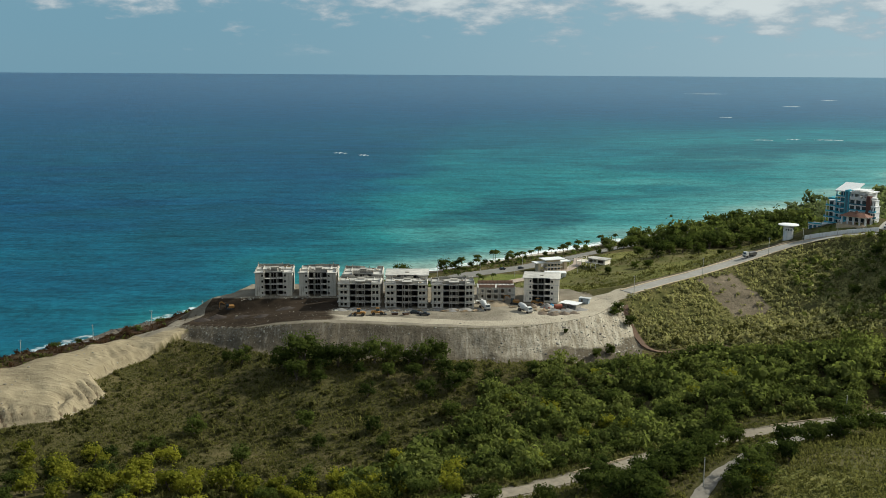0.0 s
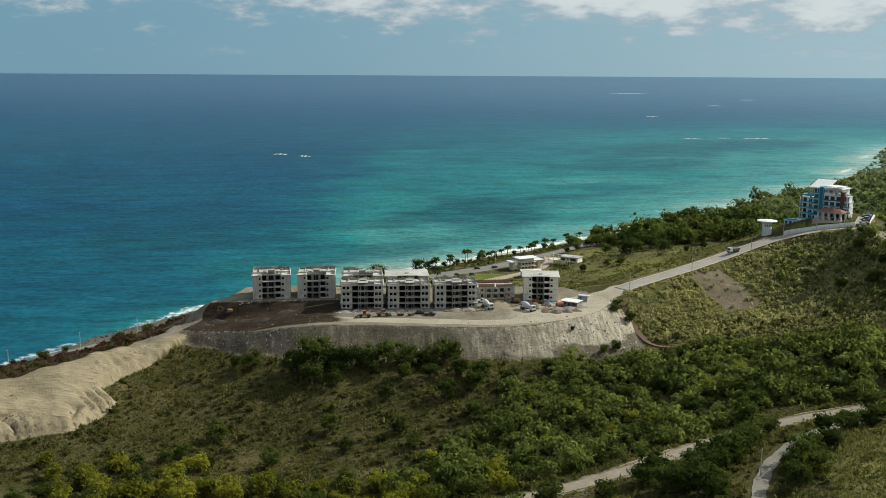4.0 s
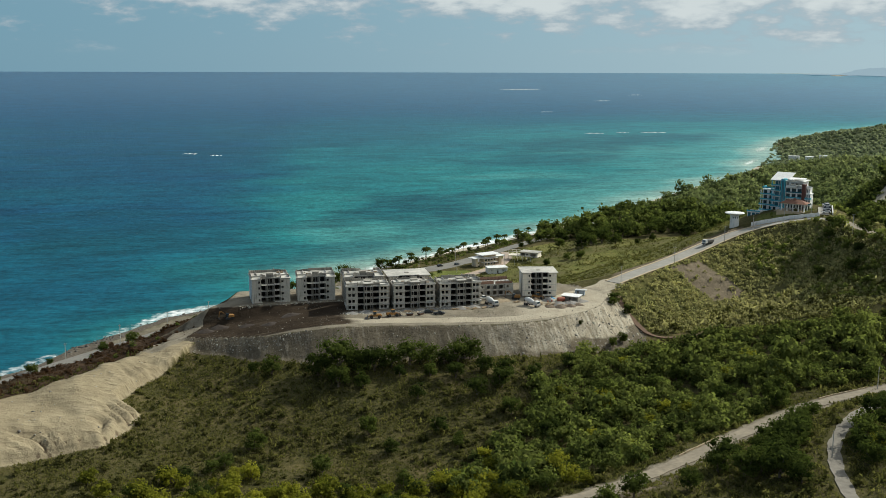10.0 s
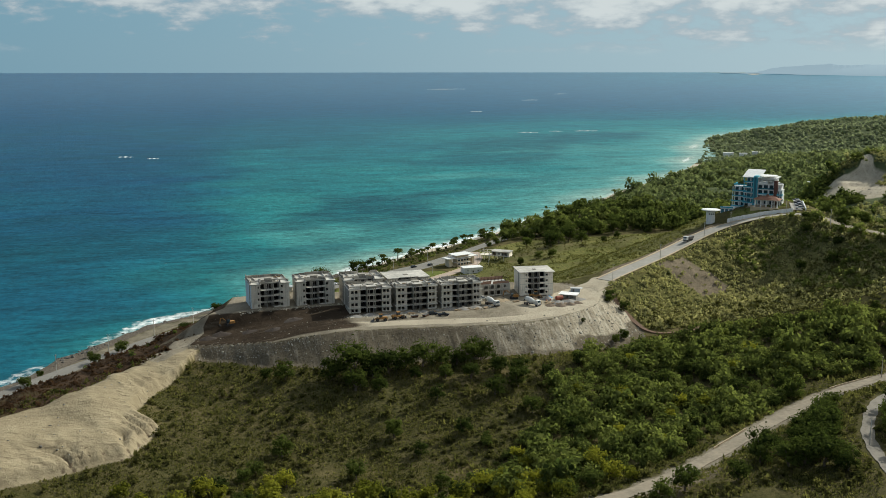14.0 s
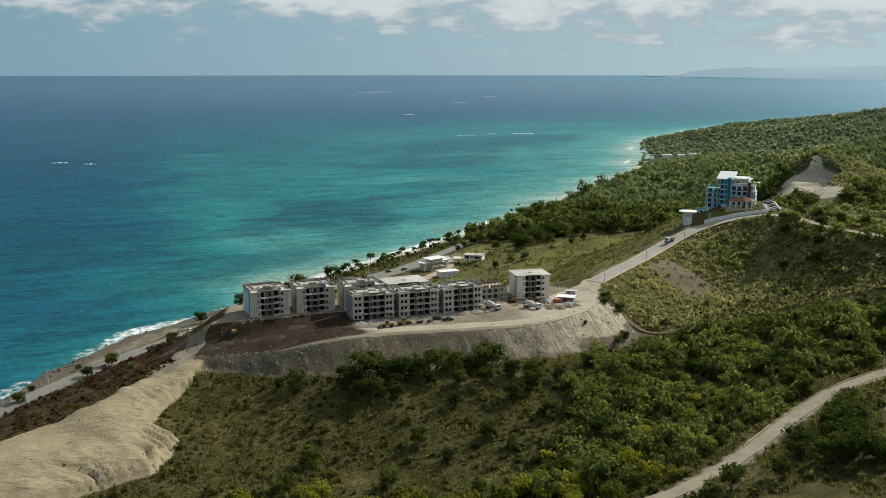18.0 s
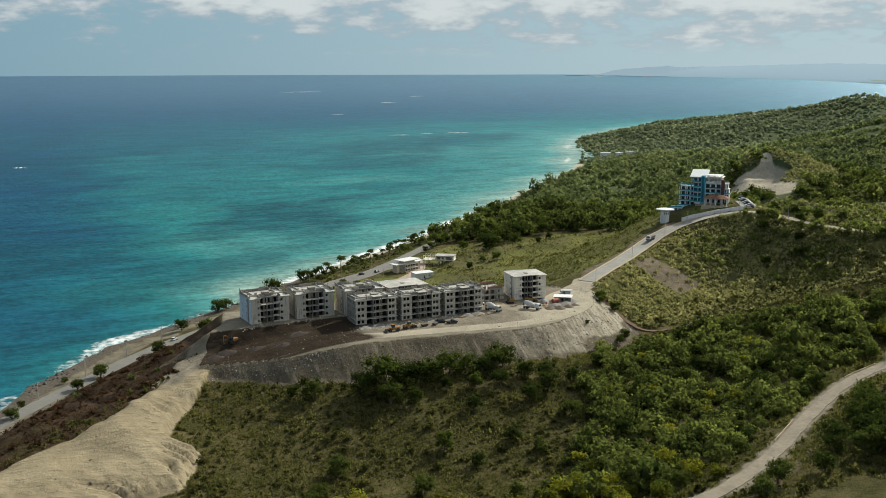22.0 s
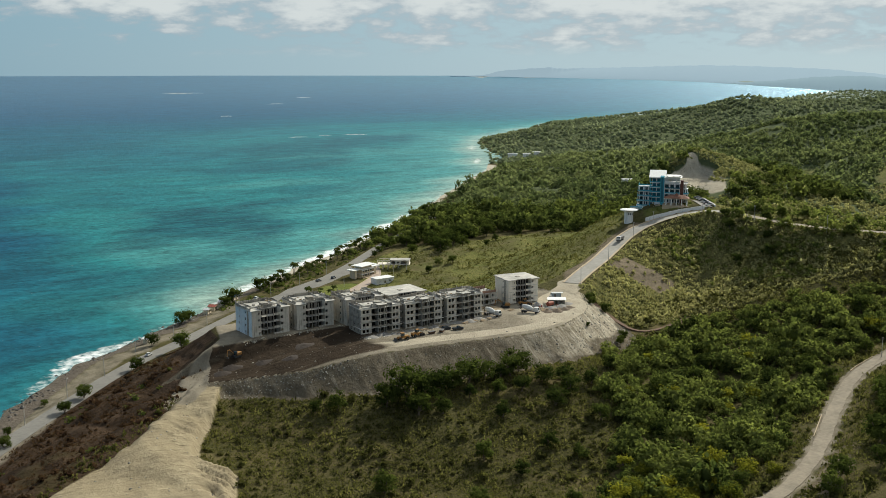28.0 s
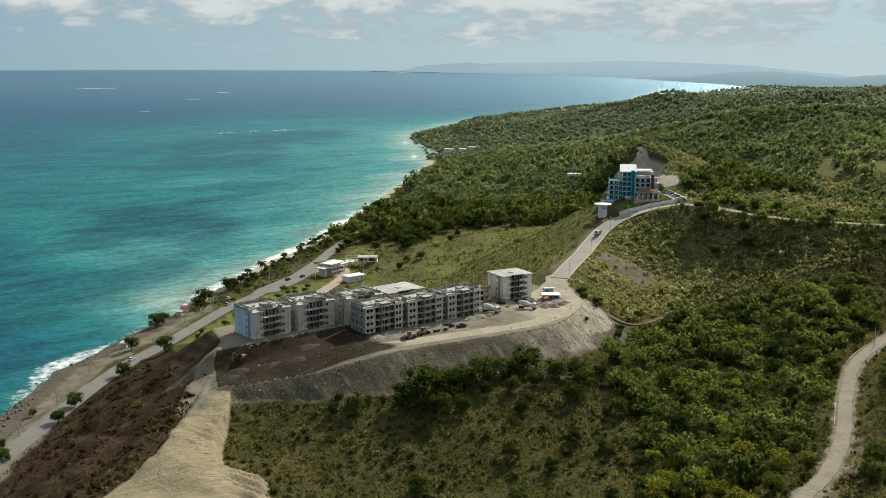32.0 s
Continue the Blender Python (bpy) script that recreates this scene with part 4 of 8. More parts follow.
M_RAW = streaked("raw_concrete", (0.35, 0.322, 0.268), (0.24, 0.22, 0.183), (0.12, 0.11, 0.093))
M_RENDER = streaked("cement_render", (0.57, 0.525, 0.44), (0.42, 0.385, 0.322), (0.16, 0.147, 0.124))
# pale render, raised to put sunlight on the end block into its colour
M_TOWER = streaked("pale_cement_render", (0.79, 0.72, 0.60), (0.70, 0.635, 0.525), (0.46, 0.415, 0.34))
M_PALE = streaked("pale_primer", (0.62, 0.68, 0.70), (0.50, 0.56, 0.585), (0.40, 0.42, 0.42))
M_SLAB = streaked("slab_edge", (0.52, 0.49, 0.43), (0.40, 0.378, 0.335), (0.24, 0.226, 0.20))
M_ROOFTOP = material("roof_screed", (0.58, 0.545, 0.475), (0.27, 0.255, 0.225), 0.5, 0.95, 0.2)
# raw concrete darkened: the balcony recess's shade is put into its colour
M_DARKRAW = streaked("dark_raw_concrete", (0.24, 0.225, 0.195), (0.17, 0.16, 0.14), (0.10, 0.094, 0.083))
M_REBAR = material("rusty_steel", (0.13, 0.075, 0.045), (0.08, 0.05, 0.035), 3, 0.8, 0.1, 0.4)
M_WHITE = streaked("white_paint", (0.78, 0.77, 0.74), (0.70, 0.69, 0.66), (0.55, 0.53, 0.49), 0.7)
M_CREAM = streaked("cream_paint", (0.66, 0.56, 0.40), (0.58, 0.49, 0.35), (0.45, 0.38, 0.28), 0.75)
# near-black: shade inside rooms and loggias is put into the colour
M_INNERSHADE = material("interior_shade", (0.040, 0.037, 0.033), (0.026, 0.024, 0.022), 1.0, 0.95, 0.1)
M_TIMBER = material("site_timber", (0.33, 0.24, 0.14), (0.22, 0.155, 0.09), 2.0, 0.9, 0.2)
M_FORMWORK = material("reddish_formwork", (0.34, 0.20, 0.14), (0.25, 0.16, 0.115), 1.5, 0.9, 0.2)
STOREY = 2.85


def rebar_tufts(parent, spots, z, tall=0.9):
    """Starter bars left standing, a bunch at a spot."""
    for x, y in spots:
        bm = bmesh.new()
        for dx in (-0.13, 0.13):
            for dy in (-0.13, 0.13):
                tube(bm, (x + dx, y + dy, z), (x + dx * 1.3, y + dy * 1.2, z + tall * random.uniform(0.75, 1.1)), 0.025, seg=4)
        part("starter_bars", bm, M_REBAR, parent)


def roof_kit(p, x0, y0, x1, y1, z, a, b, deep):
    """A flat roof with a notch over the recess: pale screed, parapets, stair head, tank plinths."""
    t = 0.2
    bm = bmesh.new()
    slab_of(bm, [(x0 - 0.4, y0 - 0.4), (a + 0.2, y0 - 0.4), (a + 0.2, y0 + deep), (b - 0.2, y0 + deep), (b - 0.2, y0 - 0.4), (x1 + 0.4, y0 - 0.4), (x1 + 0.4, y1 + 0.3), (x0 - 0.4, y1 + 0.3)], z, z + 0.18)
    part("roof_slab", bm, M_ROOFTOP, p, "pale flat concrete roof slab")
    h = z + 0.18
    for q in ((x0, y1 - t, x1, y1), (x0, y0 + 1.4, x0 + t, y1 - t), (x1 - t, y0 + 1.4, x1, y1 - t), (a - t, y0 + deep + 0.4, b + t, y0 + deep + 0.6),
              (a - t, y0 - 0.2, a, y0 + deep + 0.4), (b, y0 - 0.2, b + t, y0 + deep + 0.4)):
        # each parapet is laid in lengths that stop at different heights, some still missing
        along = q[2] - q[0] > q[3] - q[1]
        size = (q[2] - q[0]) if along else (q[3] - q[1])
        n = max(1, round(size / 3.2))
        for i in range(n):
            u0, u1 = i / n, (i + 1) / n
            high = random.choice((1.0, 1.1, 1.25, 1.3, 0.55, 0.85)) if n > 1 else 1.15
            if n > 2 and random.random() < 0.1:
                high = 0.2
            box = (q[0] + (q[2] - q[0]) * u0, q[1], h, q[0] + (q[2] - q[0]) * u1, q[3], h + high) if along else (q[0], q[1] + (q[3] - q[1]) * u0, h, q[2], q[1] + (q[3] - q[1]) * u1, h + high)
            add("parapet", p, random.choice((M_RAW, M_DARKRAW, M_RAW, M_RENDER)), box)
            if random.random() < 0.45:
                bx, by = box[0] + 0.1, box[1] + 0.1
                add("column_stub", p, M_RAW, (bx - 0.13, by - 0.13, h + high, bx + 0.13, by + 0.13, h + high + random.uniform(0.3, 0.9)))
    cx = (a + b) / 2
    yb = y0 + deep + 2.2
    add("stair_head", p, M_RAW, (cx - 1.5, yb, h, cx + 1.5, yb + 3.0, h + 1.55), (cx - 1.75, yb - 0.25, h + 1.55, cx + 1.75, yb + 3.25, h + 1.7), label="low raw concrete stair head", joined=True)
    for i in range(3):
        px, py = random.uniform(x0 + 1.2, x1 - 2.6), random.uniform(yb + 1.0, y1 - 1.6) if y1 - yb > 3.2 else yb + 0.4
        if abs(px - cx) > 2.4:
            add("timber_pile", p, M_TIMBER, (px, py, h + 0.001, px + random.uniform(1.0, 2.2), py + 0.5, h + random.uniform(0.2, 0.5)), label="pile of shuttering timber on the roof")
    add("plinth", p, M_RAW, (cx - 3.4, yb - 0.8, h, cx - 2.2, yb + 0.5, h + 1.1))
    add("plinth", p, M_RAW, (cx + 2.2, yb - 0.6, h, cx + 3.2, yb + 0.6, h + 1.25))
    add("kerb_wall", p, M_SLAB, (x0 + t, yb + 0.4, h, cx - 2.2, yb + 0.6, h + 0.7), (cx + 1.8, yb + 1.8, h, x1 - t, yb + 2.0, h + 0.65))
    for i in range(7):
        qx, qy = random.uniform(x0 + 0.8, x1 - 2.0), random.uniform(yb - 1.2, y1 - 1.6)
        w, d, t2 = random.uniform(0.4, 1.5), random.uniform(0.3, 0.9), random.uniform(0.2, 0.75)
        add("roof_block", p, random.choice((M_RAW, M_SLAB, M_TIMBER)), (qx, qy, h + 0.002 * (i + 1), qx + w, qy + d, h + t2), label="low block left on the roof")
    for i in range(4):
        qx = x0 + (x1 - x0) * (0.12 + 0.25 * i)
        add("column_stub", p, M_RAW, (qx, y1 - 0.55, h, qx + 0.3, y1 - 0.25, h + random.uniform(1.0, 1.5)))
    add("kerb_wall", p, M_SLAB, (x0 + 3.1, yb + 0.62, h, x0 + 3.3, y1 - t - 0.02, h + 0.6), (x1 - 3.6, yb + 2.02, h, x1 - 3.4, y1 - t - 0.02, h + 0.6))


def bay_block(m, W, D, label, roof_flat=False, side=None, floors=4, coat=M_RENDER):
    """A block with two projecting bays and a recess of open balconies between them."""
    p = thing("apartment_block", m, label, "building", "apartment blocks on the site")
    H = floors * STOREY
    a, b, deep = 0.24 * W, 0.76 * W, 2.7
    win = lambda x, k, w=0.95, h=1.05: (x, k * STOREY + 1.05, x + w, k * STOREY + 1.05 + h)
    T = Matrix.Translation
    Q = Matrix.Rotation(math.pi / 2, 4, "Z")
    ks = range(floors)
    wall("front_wall", p, coat, T((0, 0, 0)), a, H, [win(a - 1.25, k, 0.8) for k in ks])
    wall("front_wall", p, coat, T((b, 0, 0)), W - b, H, [win(0.25, k, 1.0) for k in ks])
    # returns of the bays
    wall("bay_return", p, coat, T((a, 0.2, 0)) @ Q, deep, H, [(0.35, k * STOREY + 1.0, 1.2, k * STOREY + 2.1) for k in ks])
    wall("bay_return", p, coat, T((b + 0.2, 0.2, 0)) @ Q, deep, H)
    w3 = (b - a) / 3
    holes = []
    for k in ks:
        z = k * STOREY
        holes += [(0.35, z + 0.12, 0.45 + 1.75, z + 2.4), (w3 + 0.2, z + 0.12, w3 + 1.15, z + 2.4), (w3 + 1.4, z + 0.12, w3 + 2.35, z + 2.4), (2 * w3 + 0.5, z + 0.12, 2 * w3 + 2.4, z + 2.4)]
    # recess wall in the darkened concrete, which stands in for its shade
    wall("recess_wall", p, M_DARKRAW, T((a, deep + 0.2, 0)), b - a, H, holes)
    for k in ks:
        z = k * STOREY
        if k:
            add("balcony_slab", p, M_SLAB, (a + 0.003, 0.25, z - 0.15, b - 0.003, deep + 0.197, z))
        add("balcony_wall", p, coat, (a + 2 * w3 + 0.1, 0.3, z, b - 0.004, 0.42, z + 0.85))
        add("balcony_wall", p, coat, (a + 0.004, 0.3, z, a + 0.55, 0.42, z + 0.85))
    for x in (a + w3, a + 2 * w3):
        add("column", p, M_RAW, (x - 0.14, 0.22, 0, x + 0.14, 0.5, H))
    # sides and back
    wall("side_wall", p, side or coat, T((0.2, 0.2, 0)) @ Q, D - 0.4, H, [win(D * 0.36, k) for k in ks] + [win(D * 0.74, k, 0.7) for k in ks])
    wall("side_wall", p, coat, T((W, 0.2, 0)) @ Q, D - 0.4, H, [win(D * 0.3, k) for k in ks] + [win(D * 0.66, k) for k in ks])
    wall("back_wall", p, coat, T((0, D - 0.2, 0)), W, H, [win(x, k, 1.2) for k in ks for x in (2, 6, 10.2, 13.6)])
    add("pilaster", p, M_RAW, (-0.14, D * 0.2, 0, -0.003, D * 0.3, H))
    add("pilaster", p, M_RAW, (W + 0.003, D * 0.46, 0, W + 0.16, D * 0.58, H))
    for k in range(floors):
        z = k * STOREY
        add("floor_slab", p, M_INNERSHADE, (0.25, deep + 0.45, z - 0.1, W - 0.25, D - 0.25, z + 0.04))
    # cross wall added to keep the openings dark
    add("inner_wall", p, M_INNERSHADE, (0.3, deep + 4.2, 0, W - 0.3, deep + 4.4, H))
    for z in [k * STOREY for k in range(1, floors)]:
        add("floor_band", p, M_SLAB, (-0.03, -0.03, z - 0.14, a + 0.02, 0.0, z + 0.02), (b - 0.02, -0.03, z - 0.14, W + 0.03, 0.0, z + 0.02))
    if roof_flat:
        slab = bmesh.new()
        slab_of(slab, [(-0.7, -0.7), (a, -0.7), (a + 0.4, 0.6), (b - 0.4, 0.6), (b, -0.7), (W + 0.7, -0.7), (W + 0.7, D + 0.5), (-0.7, D + 0.5)], H, H + 0.3)
        part("roof_slab", slab, M_ROOFTOP, p, "pale overhanging flat roof slab")
        add("roof_hatch", p, M_RAW, (W * 0.45, D * 0.35, H + 0.3, W * 0.55, D * 0.5, H + 0.55))
    else:
        roof_kit(p, 0, 0, W, D, H, a, b, deep)
        for x0, x1 in ((-0.55, a + 0.3), (b - 0.3, W + 0.55)):
            add("roof_cap", p, M_ROOFTOP, (x0, -0.55, H + 0.19, x1, 2.0, H + 0.34), label="pale capping slab")
        rebar_tufts(p, [(a, 1.7), (b, 1.7), ((a + b) / 2, 3.0), (W - 0.5, D - 0.6), (0.5, D - 0.6)], H + 0.8, 0.7)
    return p


def ledge_block(m, W, D, label, crown=True, floors=4):
    """A block with strong floor ledges: windowed wings, open loggias and a stair bay that stands proud between them."""
    p = thing("apartment_block", m, label, "building", "apartment blocks on the site")
    H = floors * STOREY
    T = Matrix.Translation
    Q = Matrix.Rotation(math.pi / 2, 4, "Z")
    ks = range(floors)
    a, c0, c1, b, deep, proud = 0.27 * W, 0.42 * W, 0.62 * W, 0.78 * W, 2.4, 1.0
    win = lambda x, k, w=1.15, h=1.3: (x, k * STOREY + 0.9, x + w, k * STOREY + 0.9 + h)
    wall("front_wall", p, M_RENDER, T((0, 0, 0)), a, H, [win(x, k) for k in ks for x in (0.9, 2.7)])
    wall("front_wall", p, M_RENDER, T((b, 0, 0)), W - b, H, [win(x, k) for k in ks for x in (0.6, 2.2)])
    wall("wing_return", p, M_RAW, T((a, 0.203, 0)) @ Q, deep, H)
    wall("wing_return", p, M_RAW, T((b + 0.2, 0.203, 0)) @ Q, deep, H)
    # loggia back wall coloured near-black in place of its shade
    wall("recess_wall", p, M_INNERSHADE, T((a + 0.003, deep + 0.21, 0)), b - a - 0.006, H, [(x, k * STOREY + 0.1, x + 1.7, k * STOREY + 2.2) for k in ks for x in (0.55, c0 - a + 0.9, c1 - a + 0.7)])
    # the stair bay
    for x in (c0, c0 + 1.0, c1 - 1.0, c1):
        add("column", p, M_RAW, (x - 0.15, -proud, 0, x + 0.15, -proud + 0.32, H + (1.2 if crown else 0.0)))
    for x in (c0, c1):
        add("bay_wall", p, M_RAW, (x - 0.1, -proud + 0.323, 0, x + 0.1, deep + 0.2, H))
    for k in ks:
        z = k * STOREY
        add("bay_slab", p, M_SLAB, (c0 - 0.2, -proud - 0.06, z + STOREY - 0.2, c1 + 0.2, deep + 0.2, z + STOREY - 0.004))
        if k:
            add("spandrel", p, M_RAW, (c0 + 1.16, -proud + 0.02, z, c1 - 1.16, -proud + 0.16, z + 0.8))
        for x0, x1 in ((c0 + 0.16, c0 + 0.84), (c1 - 0.84, c1 - 0.16)):
            add("spandrel", p, M_RAW, (x0, -proud + 0.05, z, x1, -proud + 0.18, z + (0.95 if k else 0.3)))
    # loggias, each floor with a slab that juts out and a low wall
    for x0, x1 in ((a + 0.01, c0 - 0.21), (c1 + 0.21, b - 0.01)):
        for k in ks:
            z = k * STOREY
            if k:
                add("balcony_slab", p, M_ROOFTOP, (x0, -0.62, z - 0.17, x1, deep + 0.2, z), label="jutting balcony slab")
                add("balcony_wall", p, M_RAW, (x0 + 0.05, -0.5, z + 0.003, x1 - 0.05, -0.4, z + 0.42))
        add("loggia_top", p, M_SLAB, (x0, -0.3, H - 0.3, x1, deep + 0.2, H - 0.004))
    for k in range(1, floors + 1):
        z = k * STOREY
        over = 1.0 if k == 1 else 0.7 if k == floors else 0.5
        add("ledge", p, M_SLAB, (-0.5, -over, z - 0.2, a + 0.012, -0.003, z), label="projecting floor ledge")
        add("ledge", p, M_SLAB, (b - 0.012, -over, z - 0.2, W + 0.5, -0.003, z), label="projecting floor ledge")
        if k in (1, floors):
            add("ledge", p, M_SLAB, (-0.5, -0.002, z - 0.15, -0.003, D * 0.55, z), (W + 0.003, -0.002, z - 0.15, W + 0.5, D * 0.45, z))
    wall("side_wall", p, M_RAW, T((0.2, 0.2, 0)) @ Q, D - 0.4, H, [win(D * f, k, 0.8) for k in ks for f in (0.2, 0.52, 0.76)])
    wall("side_wall", p, M_RAW, T((W, 0.2, 0)) @ Q, D - 0.4, H, [win(D * f, k, 0.8) for k in ks for f in (0.25, 0.6)])
    wall("back_wall", p, M_RAW, T((0, D - 0.2, 0)), W, H, [win(x, k, 1.2) for k in ks for x in (2, 6, 11, 15)])
    for k in range(floors):
        z = k * STOREY
        add("floor_slab", p, M_INNERSHADE, (0.25, deep + 0.45, z - 0.1, W - 0.25, D - 0.25, z + 0.04))
    # unseen depth closed off by an added wall, for darkness behind the openings
    add("inner_wall", p, M_INNERSHADE, (0.3, deep + 3.6, 0, W - 0.3, deep + 3.8, H))
    roof_kit(p, 0, 0, W, D, H, a, b, 0.4)
    if crown:
        add("crown_slab", p, M_ROOFTOP, (c0 - 0.35, -proud - 0.25, H + 1.2, c1 + 0.35, 3.0, H + 1.4), label="raised roof slab over the stair bay")
        add("crown_wall", p, M_RAW, (c0 - 0.1, 0.6, H + 0.18, c1 + 0.1, 0.8, H + 1.19), (c0 - 0.1, 0.8, H + 0.18, c0 + 0.1, 2.9, H + 1.19), (c1 - 0.1, 0.8, H + 0.18, c1 + 0.1, 2.9, H + 1.19), joined=True)
    add("front_parapet", p, M_SLAB, (0.0, 0.02, H + 0.18, a - 0.2, 0.2, H + 0.62), (b + 0.2, 0.02, H + 0.18, W, 0.2, H + 0.62))
    rebar_tufts(p, [(1, D - 1), (W - 1, D - 1), (W * 0.5, D - 1), (c0, 3.2), (W - 1, 1.0), (1.0, 1.0)], H + 0.6, 0.8)
    return p


# ---- the building site ----
bay_block(pose(-76.3, 470.8, 33.25, 0, 0, 2.5), 17.7, 16, "unfinished four-storey grey concrete block with pale blue-grey side", side=M_PALE)
bay_block(pose(-55.2, 470.9, 33.25, 0, 0, -2), 17.7, 16, "unfinished four-storey grey concrete block beside its twin")
bay_block(pose(-33.6, 465.6, 33.6, 0, 0, -1.5), 18.5, 15, "unfinished grey concrete block behind the front row")
ledge_block(pose(-34.8, 450.6, 32.6, 0, 0, -2.5), 19.4, 11.5, "unfinished concrete block with floor ledges and open loggias")
ledge_block(pose(-13.2, 448.9, 32.6, 0, 0, -1), 19.3, 11.5, "unfinished concrete block with loggias, middle of front row")
ledge_block(pose(8.4, 447.9, 32.6, 0, 0, 0), 19.5, 11.5, "unfinished concrete block with ledges beside the yard")
bay_block(pose(-12.9, 463.6, 33.6, 0, 0, -1), 19.5, 15, "unfinished concrete block with broad white roof slab", roof_flat=True)
bay_block(pose(52.0, 458.6, 33.4, 0, 0, -10), 16.4, 14.5, "four-storey pale cement block with overhanging roof slab", roof_flat=True, coat=M_TOWER)


def shell_house(m, W, D, floors, label):
    """A low shell still growing: walls, openings and a forest of starter bars."""
    p = thing("apartment_block", m, label, "building", "apartment blocks on the site")
    T = Matrix.Translation
    Q = Matrix.Rotation(math.pi / 2, 4, "Z")
    H = floors * STOREY
    holes = []
    for k in range(floors):
        z = k * STOREY
        holes += [(1.6, z + 0.95, 2.6, z + 2.1), (4.4, z + 0.1, 6.2, z + 2.3), (7.6, z + 0.1, 9.4, z + 2.3), (10.8, z + 0.1, 12.6, z + 2.3), (14.6, z + 0.95, 15.6, z + 2.1)]
    wall("front_wall", p, M_RENDER, T((0, 0, 0)), W, H, holes)
    wall("side_wall", p, M_RENDER, T((0.2, 0.2, 0)) @ Q, D - 0.4, H, [(D * 0.4, k * STOREY + 1, D * 0.4 + 1, k * STOREY + 2.1) for k in range(floors)])
    wall("side_wall", p, M_RENDER, T((W, 0.2, 0)) @ Q, D - 0.4, H, [(D * 0.4, k * STOREY + 1, D * 0.4 + 1, k * STOREY + 2.1) for k in range(floors)])
    wall("back_wall", p, M_RENDER, T((0, D - 0.2, 0)), W, H, holes)
    for k in range(1, floors + 1):
        add("floor_slab", p, M_SLAB, (-0.15, -0.6 if k < floors else -0.15, k * STOREY - 0.16, W + 0.15, D + 0.15, k * STOREY + 0.004))
    for x in (3.6, 7.0, 10.2, 13.4):
        add("column", p, M_RAW, (x - 0.15, -0.55, 0, x + 0.15, -0.25, H - 0.17))
    for k in range(floors):
        add("balcony_wall", p, M_RENDER, (3.6, -0.6, k * STOREY + 0.01, 13.4, -0.5, k * STOREY + 0.6))
    add("formwork", p, M_FORMWORK, (0.4, 0.3, H + 0.01, W * 0.45, 0.42, H + 1.5), (W * 0.5, 0.3, H + 0.01, W - 0.4, 0.42, H + 1.2), (0.4, D - 0.5, H + 0.01, W - 0.4, D - 0.38, H + 1.6), label="reddish formwork boards")
    rebar_tufts(p, [(0.5 + i * (W - 1) / 9, y) for i in range(10) for y in (0.6, D * 0.5, D - 0.6)], H, 2.2)
    return p


shell_house(pose(30.7, 463.2, 33.4, 0, 0, 0), 17.8, 10, 2, "two-storey concrete shell with rusty starter bars on top")


# ---- plants ----
def leaf_material(name, c1, c2, tone):
    """Foliage: two greens, varied tree by tree, that lets some light through."""
    m = bpy.data.materials.new(name); m.use_nodes = True
    nt = m.node_tree
    N, L = nt.nodes.new, nt.links.new
    nt.nodes.remove(nt.nodes["Principled BSDF"])
    out = nt.nodes["Material Output"]
    if tone == "attribute":
        t = N("ShaderNodeAttribute"); t.attribute_name = "tone"
        src = t.outputs["Fac"]
    else:
        src = N("ShaderNodeObjectInfo").outputs["Random"]
    isl = N("ShaderNodeNewGeometry").outputs["Random Per Island"]
    s = N("ShaderNodeMath"); s.operation = "MULTIPLY_ADD"; s.inputs[1].default_value = 0.4
    k = N("ShaderNodeMath"); k.operation = "MULTIPLY"; k.inputs[1].default_value = 0.65
    L(isl, s.inputs[0]); L(src, k.inputs[0]); L(k.outputs[0], s.inputs[2])
    mx = N("ShaderNodeMix"); mx.data_type = "RGBA"
    mx.inputs[6].default_value, mx.inputs[7].default_value = (*c1, 1), (*c2, 1)
    L(s.outputs[0], mx.inputs[0])
    d, tr, mix = N("ShaderNodeBsdfDiffuse"), N("ShaderNodeBsdfTranslucent"), N("ShaderNodeMixShader")
    mix.inputs[0].default_value = 0.46
    thru = N("ShaderNodeMix"); thru.data_type = "RGBA"; thru.blend_type = "MULTIPLY"; thru.inputs[0].default_value = 1.0
    thru.inputs[7].default_value = (1.5, 1.6, 1.2, 1)
    L(mx.outputs[2], thru.inputs[6])
    L(mx.outputs[2], d.inputs[0]); L(thru.outputs[2], tr.inputs[0])
    L(d.outputs[0], mix.inputs[1]); L(tr.outputs[0], mix.inputs[2]); L(mix.outputs[0], out.inputs[0])
    return m


M_LEAF = leaf_material("tree_leaves", (0.018, 0.028, 0.008), (0.090, 0.108, 0.025), "object")
M_LEAF_STUFF = leaf_material("wood_leaves", (0.032, 0.046, 0.013), (0.215, 0.230, 0.062), "attribute")
# two paler leaf copies: haze over the hills is put into their colour
M_LEAF_HAZED = leaf_material("hazed_hill_leaves", (0.072, 0.094, 0.038), (0.225, 0.238, 0.108), "attribute")
M_HAZYLEAF = leaf_material("hazed_far_leaves", (0.120, 0.140, 0.090), (0.250, 0.262, 0.160), "attribute")
M_SCRUB = leaf_material("scrub_leaves", (0.030, 0.034, 0.010), (0.162, 0.146, 0.050), "attribute")
# dry hill scrub, paled further for dust haze put into its colour
M_HAZEDSCRUB = leaf_material("hazed_scrub_leaves", (0.145, 0.145, 0.062), (0.400, 0.355, 0.172), "attribute")
M_YELLEAF = leaf_material("yellow_green_leaves", (0.064, 0.074, 0.012), (0.285, 0.268, 0.032), "object")
